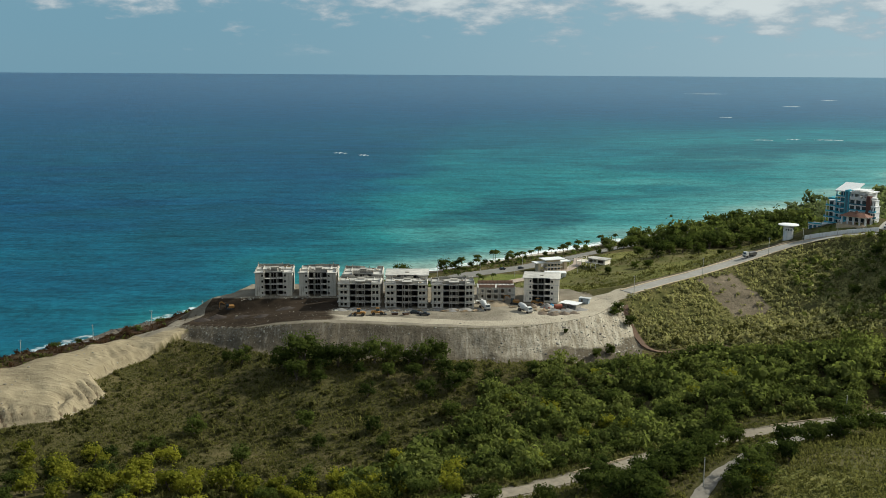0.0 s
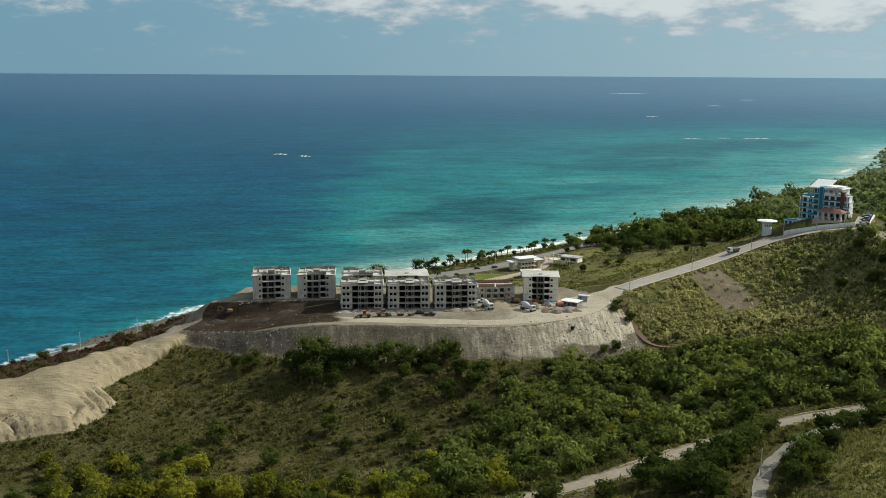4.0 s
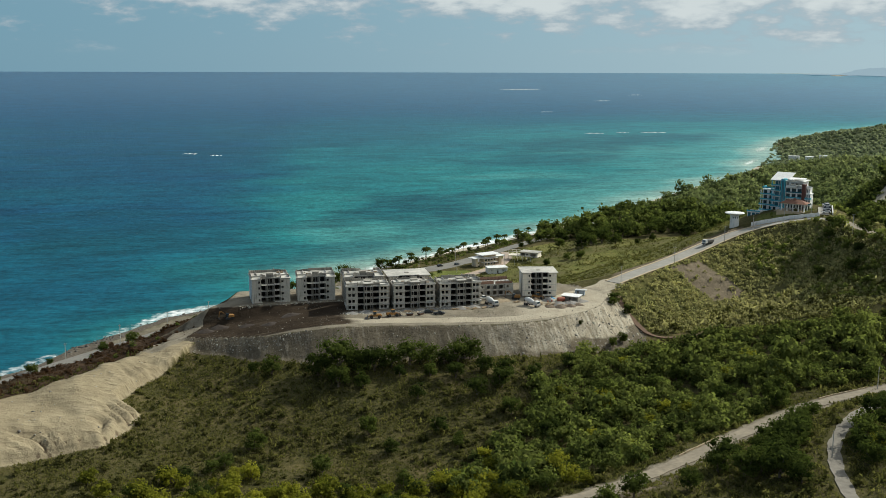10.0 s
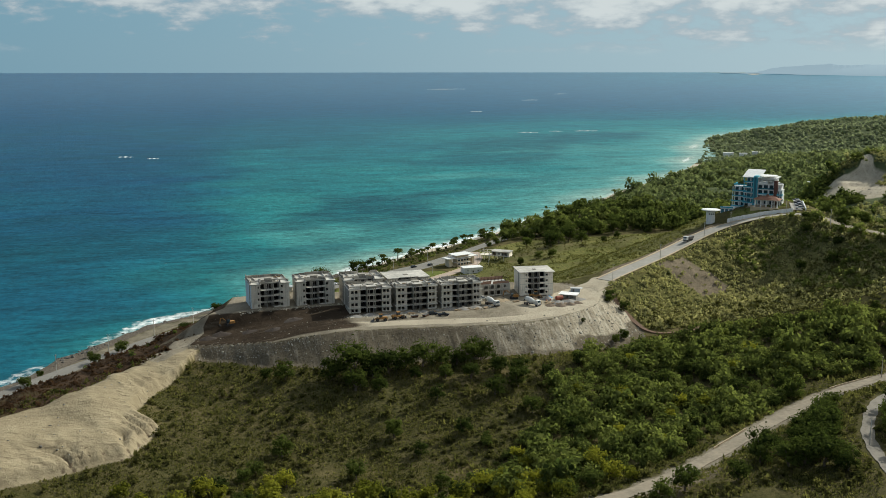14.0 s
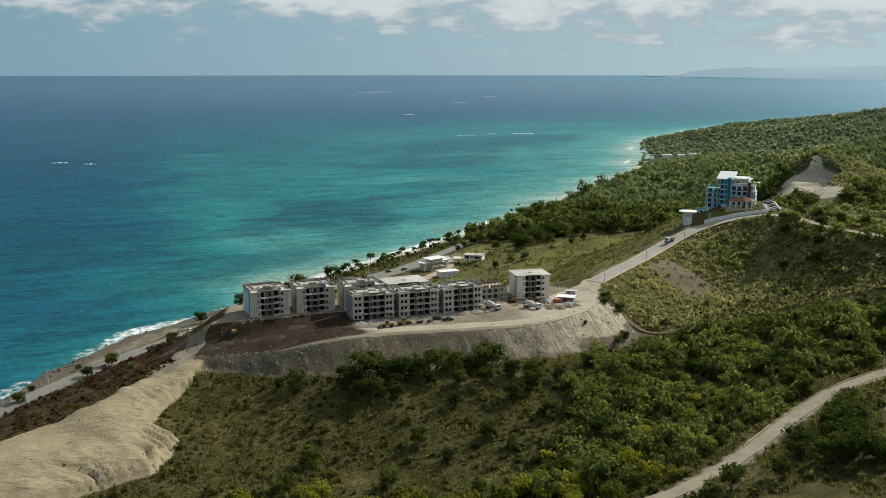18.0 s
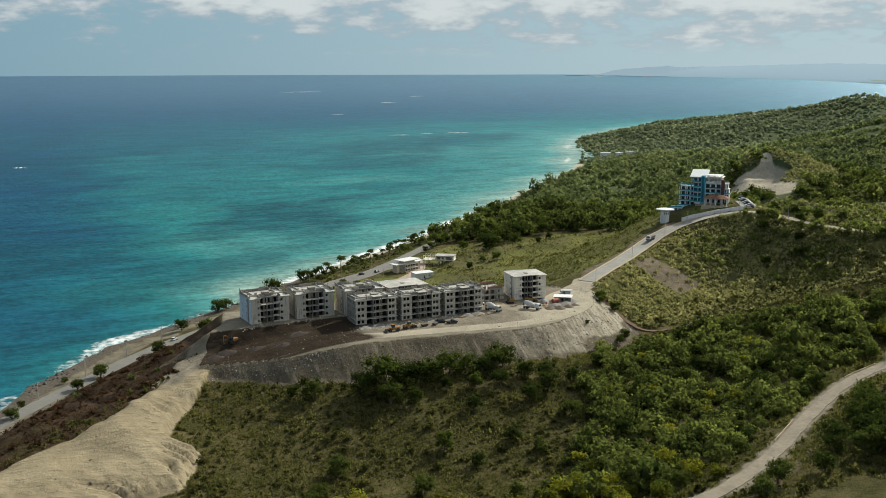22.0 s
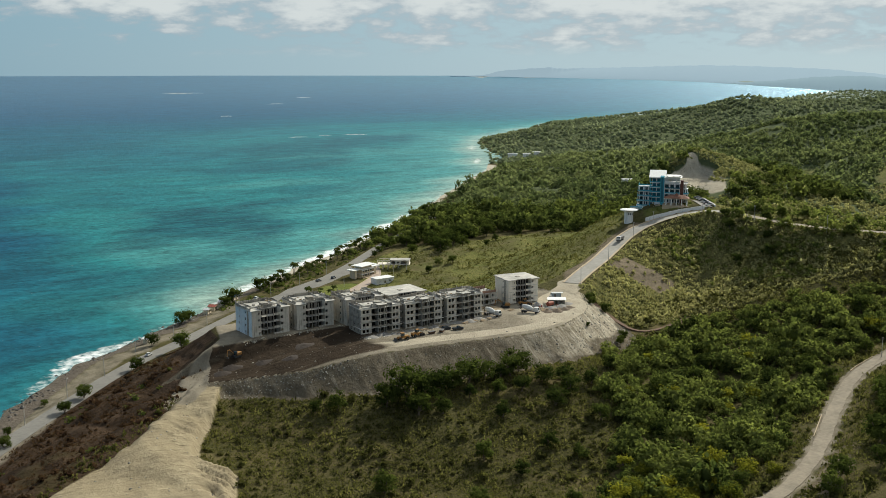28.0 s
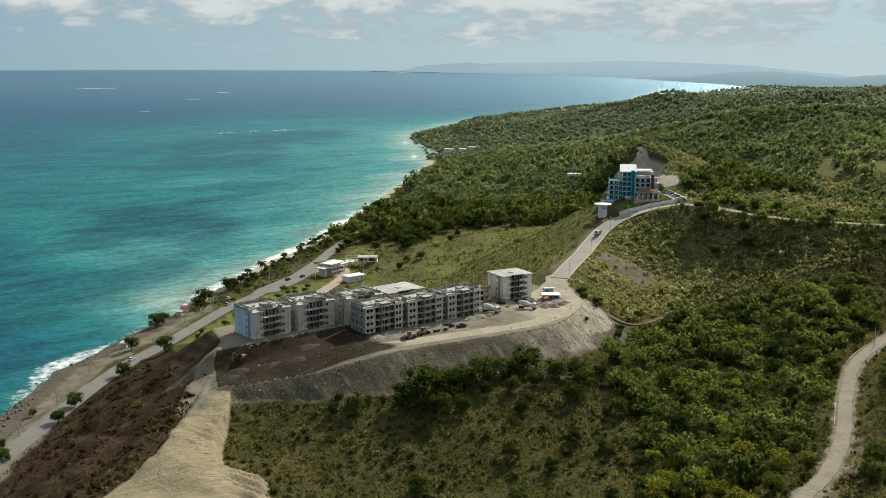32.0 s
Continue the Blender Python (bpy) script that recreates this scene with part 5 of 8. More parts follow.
M_DRY = leaf_material("dry_leaves", (0.036, 0.022, 0.013), (0.092, 0.052, 0.031), "attribute")
M_PALMLEAF = leaf_material("palm_fronds", (0.026, 0.040, 0.011), (0.085, 0.098, 0.026), "object")
M_BARK = material("bark", (0.16, 0.125, 0.09), (0.09, 0.07, 0.05), 2.5, 0.95, 0.4)
rng = np.random.default_rng(7)


def mesh_of(name, verts, quads, tris, mats, quad_mat=None, tri_mat=None, tone=None):
    me = bpy.data.meshes.new(name)
    nq, nt_ = len(quads), len(tris)
    me.vertices.add(len(verts))
    me.vertices.foreach_set("co", np.asarray(verts, np.float32).ravel())
    loops = np.concatenate([np.asarray(quads, np.int32).ravel(), np.asarray(tris, np.int32).ravel()])
    me.loops.add(len(loops))
    me.loops.foreach_set("vertex_index", loops)
    me.polygons.add(nq + nt_)
    me.polygons.foreach_set("loop_start", np.concatenate([np.arange(nq) * 4, nq * 4 + np.arange(nt_) * 3]).astype(np.int32))
    mi = np.zeros(nq + nt_, np.int32)
    if quad_mat is not None:
        mi[:nq] = quad_mat
    if tri_mat is not None:
        mi[nq:] = tri_mat
    for m in mats:
        me.materials.append(m)
    me.polygons.foreach_set("material_index", mi)
    if tone is not None:
        set_attr(me, "tone", tone)
    me.update(calc_edges=True)
    return me


def ball():
    bm = bmesh.new()
    bmesh.ops.create_icosphere(bm, subdivisions=1, radius=1)
    bm.verts.ensure_lookup_table()
    v = np.array([p.co[:] for p in bm.verts]); f = np.array([[p.index for p in q.verts] for q in bm.faces])
    bm.free()
    return v, f


BALL_V, BALL_F = ball()


def leafy(lobes, per_lobe, size, core=0.8):
    """Verts, leaf quads and core triangles for a crown of lobes (x, y, z, rx, ry, rz)."""
    V, Qs, Ts = [], [], []
    n = 0
    for lx, ly, lz, rx, ry, rz in lobes:
        k = max(4, int(per_lobe))
        d = rng.normal(size=(k, 3)); d[:, 2] = d[:, 2] * 0.8 + 0.25
        d /= np.linalg.norm(d, axis=1)[:, None]
        r = rng.uniform(0.66, 1.2, k)[:, None]
        c = np.array([lx, ly, lz]) + d * r * np.array([rx, ry, rz])
        nor = d * 0.7 + rng.normal(size=(k, 3)) * 0.45 + np.array([0, 0, 0.25])
        nor /= np.linalg.norm(nor, axis=1)[:, None]
        ref = rng.normal(size=(k, 3))
        u = np.cross(nor, ref); u /= np.linalg.norm(u, axis=1)[:, None]
        w = np.cross(nor, u)
        s = size * rng.uniform(0.5, 1.55, (k, 1))
        s2 = s * rng.uniform(0.55, 1.0, (k, 1))
        bend = nor * s * 0.25
        q = np.stack([c - u * s - bend, c - w * s2, c + u * s - bend, c + w * s2], 1).reshape(-1, 3)
        V.append(q)
        Qs.append(np.arange(k * 4).reshape(k, 4) + n)
        n += 4 * k
        if core:
            b = BALL_V * np.array([rx, ry, rz]) * core * (1 + 0.16 * rng.normal(size=(len(BALL_V), 1))) + np.array([lx, ly, lz])
            V.append(b)
            Ts.append(BALL_F + n)
            n += len(b)
    return np.vstack(V), np.vstack(Qs), (np.vstack(Ts) if Ts else np.zeros((0, 3), int))


def crown_lobes(w, h, base, n):
    """Lobes of an uneven crown: w wide, h high, from the height base."""
    out = [(0, 0, base + h * 0.5, w * 0.36, w * 0.36, h * 0.46)]
    for i in range(n):
        a = 2 * math.pi * (i + rng.uniform(-0.3, 0.3)) / n
        r = w * rng.uniform(0.2, 0.36)
        s = w * rng.uniform(0.15, 0.26)
        out.append((r * math.cos(a), r * math.sin(a), base + h * rng.uniform(0.12, 0.78), s, s * rng.uniform(0.8, 1.2), s * rng.uniform(0.6, 0.95)))
    return out


def tree_proto(w, tall, lobes, per, size, label, name="tree", mat=None):
    """A tree with a tapered trunk, limbs and a leafy crown."""
    p = thing(name, Matrix(), label, "tree", "broadleaf trees")
    base = tall * 0.1
    L = crown_lobes(w, tall - base, base, lobes)
    bm = bmesh.new()
    lean = Vector((rng.uniform(-0.3, 0.3), rng.uniform(-0.3, 0.3), 0))
    tube(bm, (0, 0, -0.8), lean + Vector((0, 0, base + 0.4)), 0.045 * w, 0.03 * w, 7)
    for q in L[1:6]:
        tube(bm, lean + Vector((0, 0, base)), (q[0] * 0.9, q[1] * 0.9, q[2]), 0.022 * w, 0.008 * w, 5)
    part("trunk", bm, M_BARK, p, "rough brown trunk with limbs")
    V, Qd, Tr = leafy(L, per, size, 0.48)
    me = mesh_of("crown", V, Qd, Tr, [mat or M_LEAF])
    c = new("crown", me)
    c.parent = p
    tagged(c, "dense uneven green crown")
    return p


def palm_proto(tall):
    p = thing("palm_tree", Matrix(), "tall coconut palm with drooping fronds near the beach", "palm", "coconut palms")
    bm = bmesh.new()
    bend = rng.uniform(0.4, 1.3)
    pts = [Vector((bend * (i / 5) ** 2, 0, tall * i / 5 - (0.8 if i == 0 else 0))) for i in range(6)]
    for i in range(5):
        tube(bm, pts[i], pts[i + 1], 0.2 - 0.02 * i, 0.18 - 0.02 * i, 7, caps=False)
    part("trunk", bm, M_BARK, p, "slim grey ringed trunk")
    top = np.array(pts[-1])
    for k in range(17):
        a = 2 * math.pi * k / 17 + rng.uniform(-0.2, 0.2)
        rise = rng.uniform(-0.15, 0.9)
        ln = rng.uniform(3.0, 4.6)
        V, F = [], []
        for i in range(6):
            u = i / 5
            r = ln * u * (1 - 0.12 * u)
            z = rise * ln * u * 0.6 - 2.7 * u * u
            wd = 0.74 * math.sin(math.pi * min(1, u * 0.9 + 0.12)) + 0.03
            c = top + np.array([r * math.cos(a), r * math.sin(a), z])
            sd = np.array([-math.sin(a), math.cos(a), 0]) * wd
            V += [c - sd - np.array([0, 0, wd * 0.8]), c, c + sd - np.array([0, 0, wd * 0.8])]
        for i in range(5):
            for j in range(2):
                F.append((3 * i + j, 3 * i + j + 1, 3 * i + j + 4, 3 * i + j + 3))
        f = new("frond", mesh_of("frond", np.array(V), np.array(F), np.zeros((0, 3), int), [M_PALMLEAF]))
        f.parent = p
    return p


def scatter(x0, y0, x1, y1, step, keep, limit=10**9):
    """A jittered grid of spots in a rectangle, kept where keep(x, y) says so."""
    X, Y = np.meshgrid(np.arange(x0, x1, step), np.arange(y0, y1, step))
    x = X.ravel() + rng.uniform(-0.48, 0.48, X.size) * step
    y = Y.ravel() + rng.uniform(-0.48, 0.48, X.size) * step
    m = keep(x, y)
    return x[m][:limit], y[m][:limit]


def clear_of(x, y, road=4.5):
    """Off the roads, the site, the sand and the water."""
    ok = ~inside(x, y, PLATFORM) & ~inside(x, y, SAND_AREA) & ~(inside(x, y, SCAR) & (wobble(x, y, 2.1, 4) < 0.62))
    for line, half in ((COAST_ROAD, 4.5), (HILL_ROAD, 4.8), (LOWER_ROAD, 3.4), (SIDE_ROAD, 2.6)):
        ok &= line_info(x, y, line)[0] > half + road - 4
    ok &= (line_info(x, y, DRAIN)[0] > 2.6) & (line_info(x, y, GATE_DRIVE)[0] > 5) & ~inside(x, y, FORECOURT)
    d, s, _ = line_info(x, y, SHORE)
    ok &= d * s > 14
    dp, _, _ = line_info(x, y, PLATFORM, closed=True)
    fill = platform_z(x, y) - 0.66 * dp
    ok &= ~((dp < 40) & (ground_z(x, y) < fill + 0.5) & (ground_z(x, y) > fill - 1.3))
    return ok


def plant_stuff(name, label, protos, x, y, scale, mat, tone, sink=0.15, kind_name="scrub", stretch=None):
    """Joins many plants, each a turned and scaled copy of a prototype, into one mesh."""
    z = ground_z(x, y)
    pick = rng.integers(0, len(protos), len(x))
    ang = rng.uniform(0, 2 * math.pi, len(x))
    Vs, Qs, Ts, tones = [], [], [], []
    n = 0
    for k, (V, Qd, Tr) in enumerate(protos):
        i = np.nonzero(pick == k)[0]
        if not len(i):
            continue
        c, s, sc = np.cos(ang[i])[:, None], np.sin(ang[i])[:, None], scale[i][:, None]
        vx = (V[None, :, 0] * c - V[None, :, 1] * s) * sc + x[i][:, None]
        vy = (V[None, :, 0] * s + V[None, :, 1] * c) * sc + y[i][:, None]
        st = sc * (rng.uniform(0.75, 1.3, len(i))[:, None])
        vz = V[None, :, 2] * st + (z[i] - sink * scale[i])[:, None]
        Vs.append(np.stack([vx, vy, vz], -1).reshape(-1, 3))
        off = (n + np.arange(len(i)) * len(V))[:, None, None]
        Qs.append((Qd[None] + off).reshape(-1, 4))
        Ts.append((Tr[None] + off).reshape(-1, 3))
        tones.append(np.repeat(tone[i], len(V)))
        n += len(i) * len(V)
    me = mesh_of(name, np.vstack(Vs), np.vstack(Qs), np.vstack(Ts), [mat], tone=np.concatenate(tones))
    return tagged(new(name, me), label, kind_name, kind="stuff")


def patchy(x, y, size, seed):
    return wobble(x, y, size, seed) * 0.6 + wobble(x, y, size * 0.37, seed + 5) * 0.4


# clumps: unit plants about 1 m wide
def tuft(n, size):
    """A small loose bush: narrow leaves in a low dome."""
    d = rng.normal(size=(n, 3)); d[:, 2] = np.abs(d[:, 2])
    d /= np.linalg.norm(d, axis=1)[:, None]
    c = d * rng.uniform(0.2, 0.5, (n, 1)) * np.array([1, 1, 1.15])
    ax = d * 0.6 + rng.normal(size=(n, 3)) * 0.35 + np.array([0, 0, 0.6])
    ax /= np.linalg.norm(ax, axis=1)[:, None]
    sd = np.cross(ax, rng.normal(size=(n, 3))); sd /= np.linalg.norm(sd, axis=1)[:, None]
    ln, w = size * rng.uniform(0.7, 1.5, (n, 1)), size * rng.uniform(0.4, 0.8, (n, 1))
    V = np.stack([c - ax * ln, c + sd * w, c + ax * ln, c - sd * w], 1).reshape(-1, 3)
    return V, np.arange(4 * n).reshape(n, 4), np.zeros((0, 3), int)


SPIKES = [tuft(8, 0.215) for _ in range(12)]
TUFTS = [leafy([(0, 0, 0.32, 0.4, 0.4, 0.38)], 19, 0.14, 0.5) for _ in range(5)]
BUSHES = [leafy([(0, 0, 0.32, 0.36, 0.34, 0.34), (0.26 * math.cos(k), 0.26 * math.sin(k), 0.24, 0.25, 0.25, 0.24)], 21, 0.115, 0.45) for k in range(7)]
BELT = [leafy(crown_lobes(1.0, 0.85, 0.08, 6), 29, 0.059, 0.45) for _ in range(9)]
WOODS = [leafy(crown_lobes(1.0, 0.8, 0.06, 6), 34, 0.058, 0.4) for _ in range(9)]
MIDWOODS = [leafy([(0, 0, 0.36, 0.36, 0.36, 0.36), (0.26 * math.cos(k), 0.26 * math.sin(k), 0.3, 0.25, 0.25, 0.24)], 15, 0.105, 0.55) for k in range(9)]
FARWOODS = [leafy([(0, 0, 0.26, 0.48, 0.48, 0.30)], 11, 0.15, 0.7) for _ in range(8)]
HOLLOW = [(20, 280), (60, 300), (150, 335), (200, 338), (214, 362), (178, 396), (132, 414), (104, 412), (80, 408), (60, 402), (36, 376), (12, 348), (-10, 326), (-26, 308), (-18, 290)]


def in_wood(x, y):
    """Where the valley carries close-set small trees."""
    d, _, _ = line_info(x, y, [(*p, 0) for p in HOLLOW], closed=True)
    return np.where(inside(x, y, HOLLOW), d, -d) + patchy(x, y, 26, 2) * 10


x, y = scatter(-110, 245, 300, 440, 4.7, lambda x, y: (in_wood(x, y) > 0) & clear_of(x, y, 5.5) & (patchy(x, y, 12, 9) > -0.6) & (y > 270 + 0.0 * x))
plant_stuff("valley_wood", "close-set small green trees filling the valley", WOODS, x, y, (2.6 + rng.gamma(3.2, 1.35, len(x))) * (0.95 + 0.35 * patchy(x, y, 18, 4)), M_LEAF_STUFF,
            np.clip(0.38 + 0.35 * patchy(x, y, 19, 8) + rng.normal(0, 0.25, len(x)), 0, 1), kind_name="wood")


def in_valley(x, y):
    """The open slopes round the valley floor."""
    return (in_wood(x, y) < 5) & clear_of(x, y, 4.6) & ~inside(x, y, BROWN_AREA) & (y + 0.55 * np.minimum(x, 0) > np.where(x > 40, 205, 240)) & ((x + 268 < 2.05 * (y - 85)) | (x < 0.47 * y + 18))


x, y = scatter(-190, 205, 330, 445, 1.05, lambda x, y: in_valley(x, y) & (patchy(x, y, 13, 3) + rng.uniform(-0.6, 0.6, len(x)) > np.where(inside(x, y, NEAR_GRASS), -0.25, -0.5)))
plant_stuff("valley_scrub", "dry olive scrub tufts on the valley slopes", SPIKES, x, y, (rng.gamma(4.0, 0.24, len(x)) + 0.4) * (1.05 + 0.35 * patchy(x, y, 9, 4)), M_SCRUB,
            np.clip(0.5 + 0.5 * patchy(x, y, 14, 6) + rng.normal(0, 0.33, len(x)), 0, 1))
x, y = scatter(-190, 225, 330, 445, 3.2, lambda x, y: in_valley(x, y) & (patchy(x, y, 21, 7) + rng.uniform(-0.7, 0.7, len(x)) > np.where(inside(x, y, NEAR_GRASS), 0.55, 0.1)))
plant_stuff("valley_bushes", "green bushes scattered through the valley scrub", BUSHES + TUFTS, x, y, rng.gamma(3.0, 0.55, len(x)) + 0.8, M_SCRUB,
            np.clip(0.28 + 0.35 * patchy(x, y, 20, 6) + rng.normal(0, 0.22, len(x)), 0, 1))
x, y = scatter(90, 295, 420, 520, 1.35, lambda x, y: inside(x, y, RIGHT_SLOPE) & clear_of(x, y, 5.2) & (x + 268 < 2.05 * (y - 85)) & (patchy(x, y, 15, 5) + rng.uniform(-0.6, 0.6, len(x)) > -0.5))
plant_stuff("hillside_scrub", "olive green scrub covering the hillside", TUFTS + TUFTS + SPIKES + BUSHES[:3], x, y, (rng.gamma(3.5, 0.36, len(x)) + 0.7) * (1 + 0.3 * patchy(x, y, 11, 4)), M_HAZEDSCRUB,
            np.clip(0.66 + 0.35 * patchy(x, y, 24, 6) + rng.normal(0, 0.22, len(x)), 0, 1))


def away(x, y):
    """Clear of the far houses and their yards, and of the bare knoll."""
    out, across, dug = quarry_frame(x, y)
    ok = (dug < 0.05) & ~((out > -8) & (out < 90) & (across > 0) & (across < 62))
    for hx, hy in ((560, 900), (640, 985), (786, 1400), (806, 1385), (840, 1400)):
        ok &= np.hypot(x - hx + 5, y - hy + 8) > 15
    return ok


def coastal_wood(x, y):
    """The belt of woods behind the beach, and inland beyond the meadow."""
    d, s, _ = line_info(x, y, SHORE)
    m, _, _ = line_info(x, y, [(*p, 0) for p in MEADOW], closed=True)
    m = np.where(inside(x, y, MEADOW), m, -m)
    land = d * s
    return (land > 16) & (m < -2 + 5 * patchy(x, y, 20, 4)) & (y > 560) & (x > 165 + 20 * patchy(x, y, 30, 2)) & (y > 820 - x * 0.42) & ((x > 270) | (patchy(x, y, 15, 6) > 0.12))


x, y = scatter(140, 500, 1000, 1500, 9.0, lambda x, y: coastal_wood(x, y) & clear_of(x, y, 6.0) & (y + x * 0.75 < 1150) & (x - y * 0.5 < 260) & (patchy(x, y, 22, 3) + rng.uniform(-0.2, 0.2, len(x)) > -0.22) & away(x, y) & ~inside(x, y, QUARRY))
plant_stuff("coastal_wood", "dense dark green coastal woodland", BELT, x, y, np.minimum(6.0 + rng.gamma(2.5, 2.6, len(x)), 19) * (1 + 0.4 * patchy(x, y, 17, 6)), M_LEAF_STUFF,
            np.clip(0.15 + 0.28 * patchy(x, y, 40, 8) + rng.normal(0, 0.18, len(x)), 0, 1), kind_name="wood")


def seen_side(x, y):
    """The part of the inland hills that the open valley faces."""
    return x + 268 < 2.05 * (y - 85)


def inland(x, y):
    d, s, _ = line_info(x, y, SHORE)
    ok = (d * s > 16) & ((y + x * 0.75 > 1140) | (x - y * 0.5 > 245)) & (x > 300) & (y > 560 - 0.3 * x) & seen_side(x, y) & ~inside(x, y, QUARRY) & away(x, y)
    for q in CLEARINGS:
        ok &= ~(inside(x, y, q) & (patchy(x, y, 25, 6) < 0.05))
    return ok


x, y = scatter(280, 330, 1300, 1900, 7.5, lambda x, y: inland(x, y) & (np.hypot(x + 100, y - 50) < 1450) & (patchy(x, y, 38, 3) + rng.uniform(-0.35, 0.35, len(x)) > -0.42))
low = np.where((x > 330) & (x < 520) & (y > 540) & (y < 720), 0.55, 1.0) * np.where((np.hypot(x - 515, y - 750) < 70), 0.62, 1.0)
plant_stuff("inland_wood", "green woods over the hills behind the hotel", MIDWOODS, x, y, np.minimum(4.0 + rng.gamma(3.2, 1.6, len(x)), 15) * (1 + 0.25 * patchy(x, y, 45, 7)) * low, M_LEAF_HAZED,
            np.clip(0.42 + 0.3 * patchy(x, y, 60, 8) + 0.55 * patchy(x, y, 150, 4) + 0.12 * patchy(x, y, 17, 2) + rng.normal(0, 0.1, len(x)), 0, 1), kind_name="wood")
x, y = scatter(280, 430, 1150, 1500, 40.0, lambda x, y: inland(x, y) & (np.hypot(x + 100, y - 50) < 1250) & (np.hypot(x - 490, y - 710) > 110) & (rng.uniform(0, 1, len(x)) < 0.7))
plant_stuff("tall_inland_trees", "tall spreading trees standing above the inland woods", BELT, x, y, rng.uniform(13, 23, len(x)), M_LEAF_HAZED,
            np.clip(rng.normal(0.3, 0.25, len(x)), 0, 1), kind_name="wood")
x, y = scatter(470, 640, 600, 780, 2.6, lambda x, y: (quarry_frame(x, y)[0] > -10) & (quarry_frame(x, y)[0] < 92) & (((quarry_frame(x, y)[1] > 2) & (quarry_frame(x, y)[1] < 62)) | ((quarry_frame(x, y)[1] > -44) & (quarry_frame(x, y)[0] < 50))) & (quarry_frame(x, y)[2] < 0.1) & (patchy(x, y, 9, 3) > -0.5))
plant_stuff("knoll_scrub", "yellow-green scrub on the flank of the knoll", BUSHES + TUFTS, x, y, rng.gamma(3.0, 0.7, len(x)) + 1.0, M_HAZEDSCRUB, np.clip(0.3 + 0.3 * patchy(x, y, 15, 6) + rng.normal(0, 0.2, len(x)), 0, 1))
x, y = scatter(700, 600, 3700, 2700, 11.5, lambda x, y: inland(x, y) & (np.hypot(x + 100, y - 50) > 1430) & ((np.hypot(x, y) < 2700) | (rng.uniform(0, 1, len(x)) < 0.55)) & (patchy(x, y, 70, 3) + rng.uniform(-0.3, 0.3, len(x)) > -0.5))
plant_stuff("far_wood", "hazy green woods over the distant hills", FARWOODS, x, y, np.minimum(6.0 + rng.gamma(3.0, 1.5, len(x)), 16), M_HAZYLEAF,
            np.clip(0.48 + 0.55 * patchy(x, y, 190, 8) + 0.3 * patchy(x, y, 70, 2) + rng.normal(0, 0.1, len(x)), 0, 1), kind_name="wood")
x, y = scatter(40, 470, 300, 745, 1.75, lambda x, y: inside(x, y, MEADOW) & clear_of(x, y, 5) & (patchy(x, y, 15, 7) + rng.uniform(-0.7, 0.7, len(x)) + 0.6 * smooth(640, 560, y) > -0.05))
plant_stuff("meadow_scrub", "low bushes scattered over the grassy slope", BUSHES[:1] + SPIKES, x, y, rng.gamma(2.4, 0.36, len(x)) + 0.45, M_SCRUB, np.clip(0.45 + 0.3 * patchy(x, y, 12, 3) + rng.normal(0, 0.25, len(x)), 0, 1))
x, y = scatter(-260, 300, -60, 590, 1.5, lambda x, y: inside(x, y, BROWN_AREA) & clear_of(x, y, 5) & (patchy(x, y, 13, 4) + rng.uniform(-0.4, 0.4, len(x)) > -0.15))
plant_stuff("dry_scrub", "withered brown scrub on the seaward slope", SPIKES, x, y, rng.gamma(3.5, 0.2, len(x)) + 0.3, M_DRY, np.clip(rng.normal(0.35, 0.3, len(x)), 0, 1))

x, y = scatter(-240, 330, -75, 560, 3.4, lambda x, y: inside(x, y, SLOPE_AREA) & clear_of(x, y, 6) & (patchy(x, y, 10, 6) + 0.5 * np.sin((x * 0.69 - y * 0.72) / 3.1) + rng.uniform(-0.4, 0.4, len(x)) > 0.15))
plant_stuff("dry_bushes", "withered reddish brown bushes in clumps on the seaward slope", BUSHES, x, y, rng.gamma(3.0, 0.5, len(x)) + 0.8, M_DRY, np.clip(rng.normal(0.45, 0.3, len(x)), 0, 1), kind_name="bushes")
x, y = scatter(-220, 370, -90, 540, 9.0, lambda x, y: inside(x, y, SLOPE_AREA) & clear_of(x, y, 7) & (patchy(x, y, 18, 3) > 0.2))
plant_stuff("slope_bushes", "scattered green bushes on the brown seaward slope", BUSHES, x, y, rng.gamma(3.0, 0.7, len(x)) + 1.0, M_LEAF_STUFF, np.clip(rng.normal(0.25, 0.15, len(x)), 0, 1), kind_name="bushes")


def ridge_fringe(x, y):
    d, s, _ = line_info(x, y, SAND_RIDGE[2:])
    return (d < 6.5 + 3 * patchy(x, y, 9, 2)) & (d > 1.0) & ~inside(x, y, SAND_AREA)


x, y = scatter(-280, 280, -100, 460, 1.7, ridge_fringe)
plant_stuff("ridge_scrub", "green scrub fringe along the sand ridge", SPIKES + TUFTS, x, y, rng.gamma(4, 0.27, len(x)) + 0.5, M_SCRUB, np.clip(rng.normal(0.45, 0.25, len(x)), 0, 1))
x, y = scatter(-20, 640, 200, 830, 3.4, lambda x, y: (np.abs(line_info(x, y, SHORE)[0] * line_info(x, y, SHORE)[1] - 24) < 11) & clear_of(x, y, 5.5) & (patchy(x, y, 15, 4) > -0.1))
plant_stuff("beach_thicket", "green thicket between the road and the beach", BUSHES, x, y, rng.gamma(2.2, 0.6, len(x)) + 0.8, M_LEAF_STUFF, np.clip(rng.normal(0.35, 0.22, len(x)), 0, 1), kind_name="thicket")
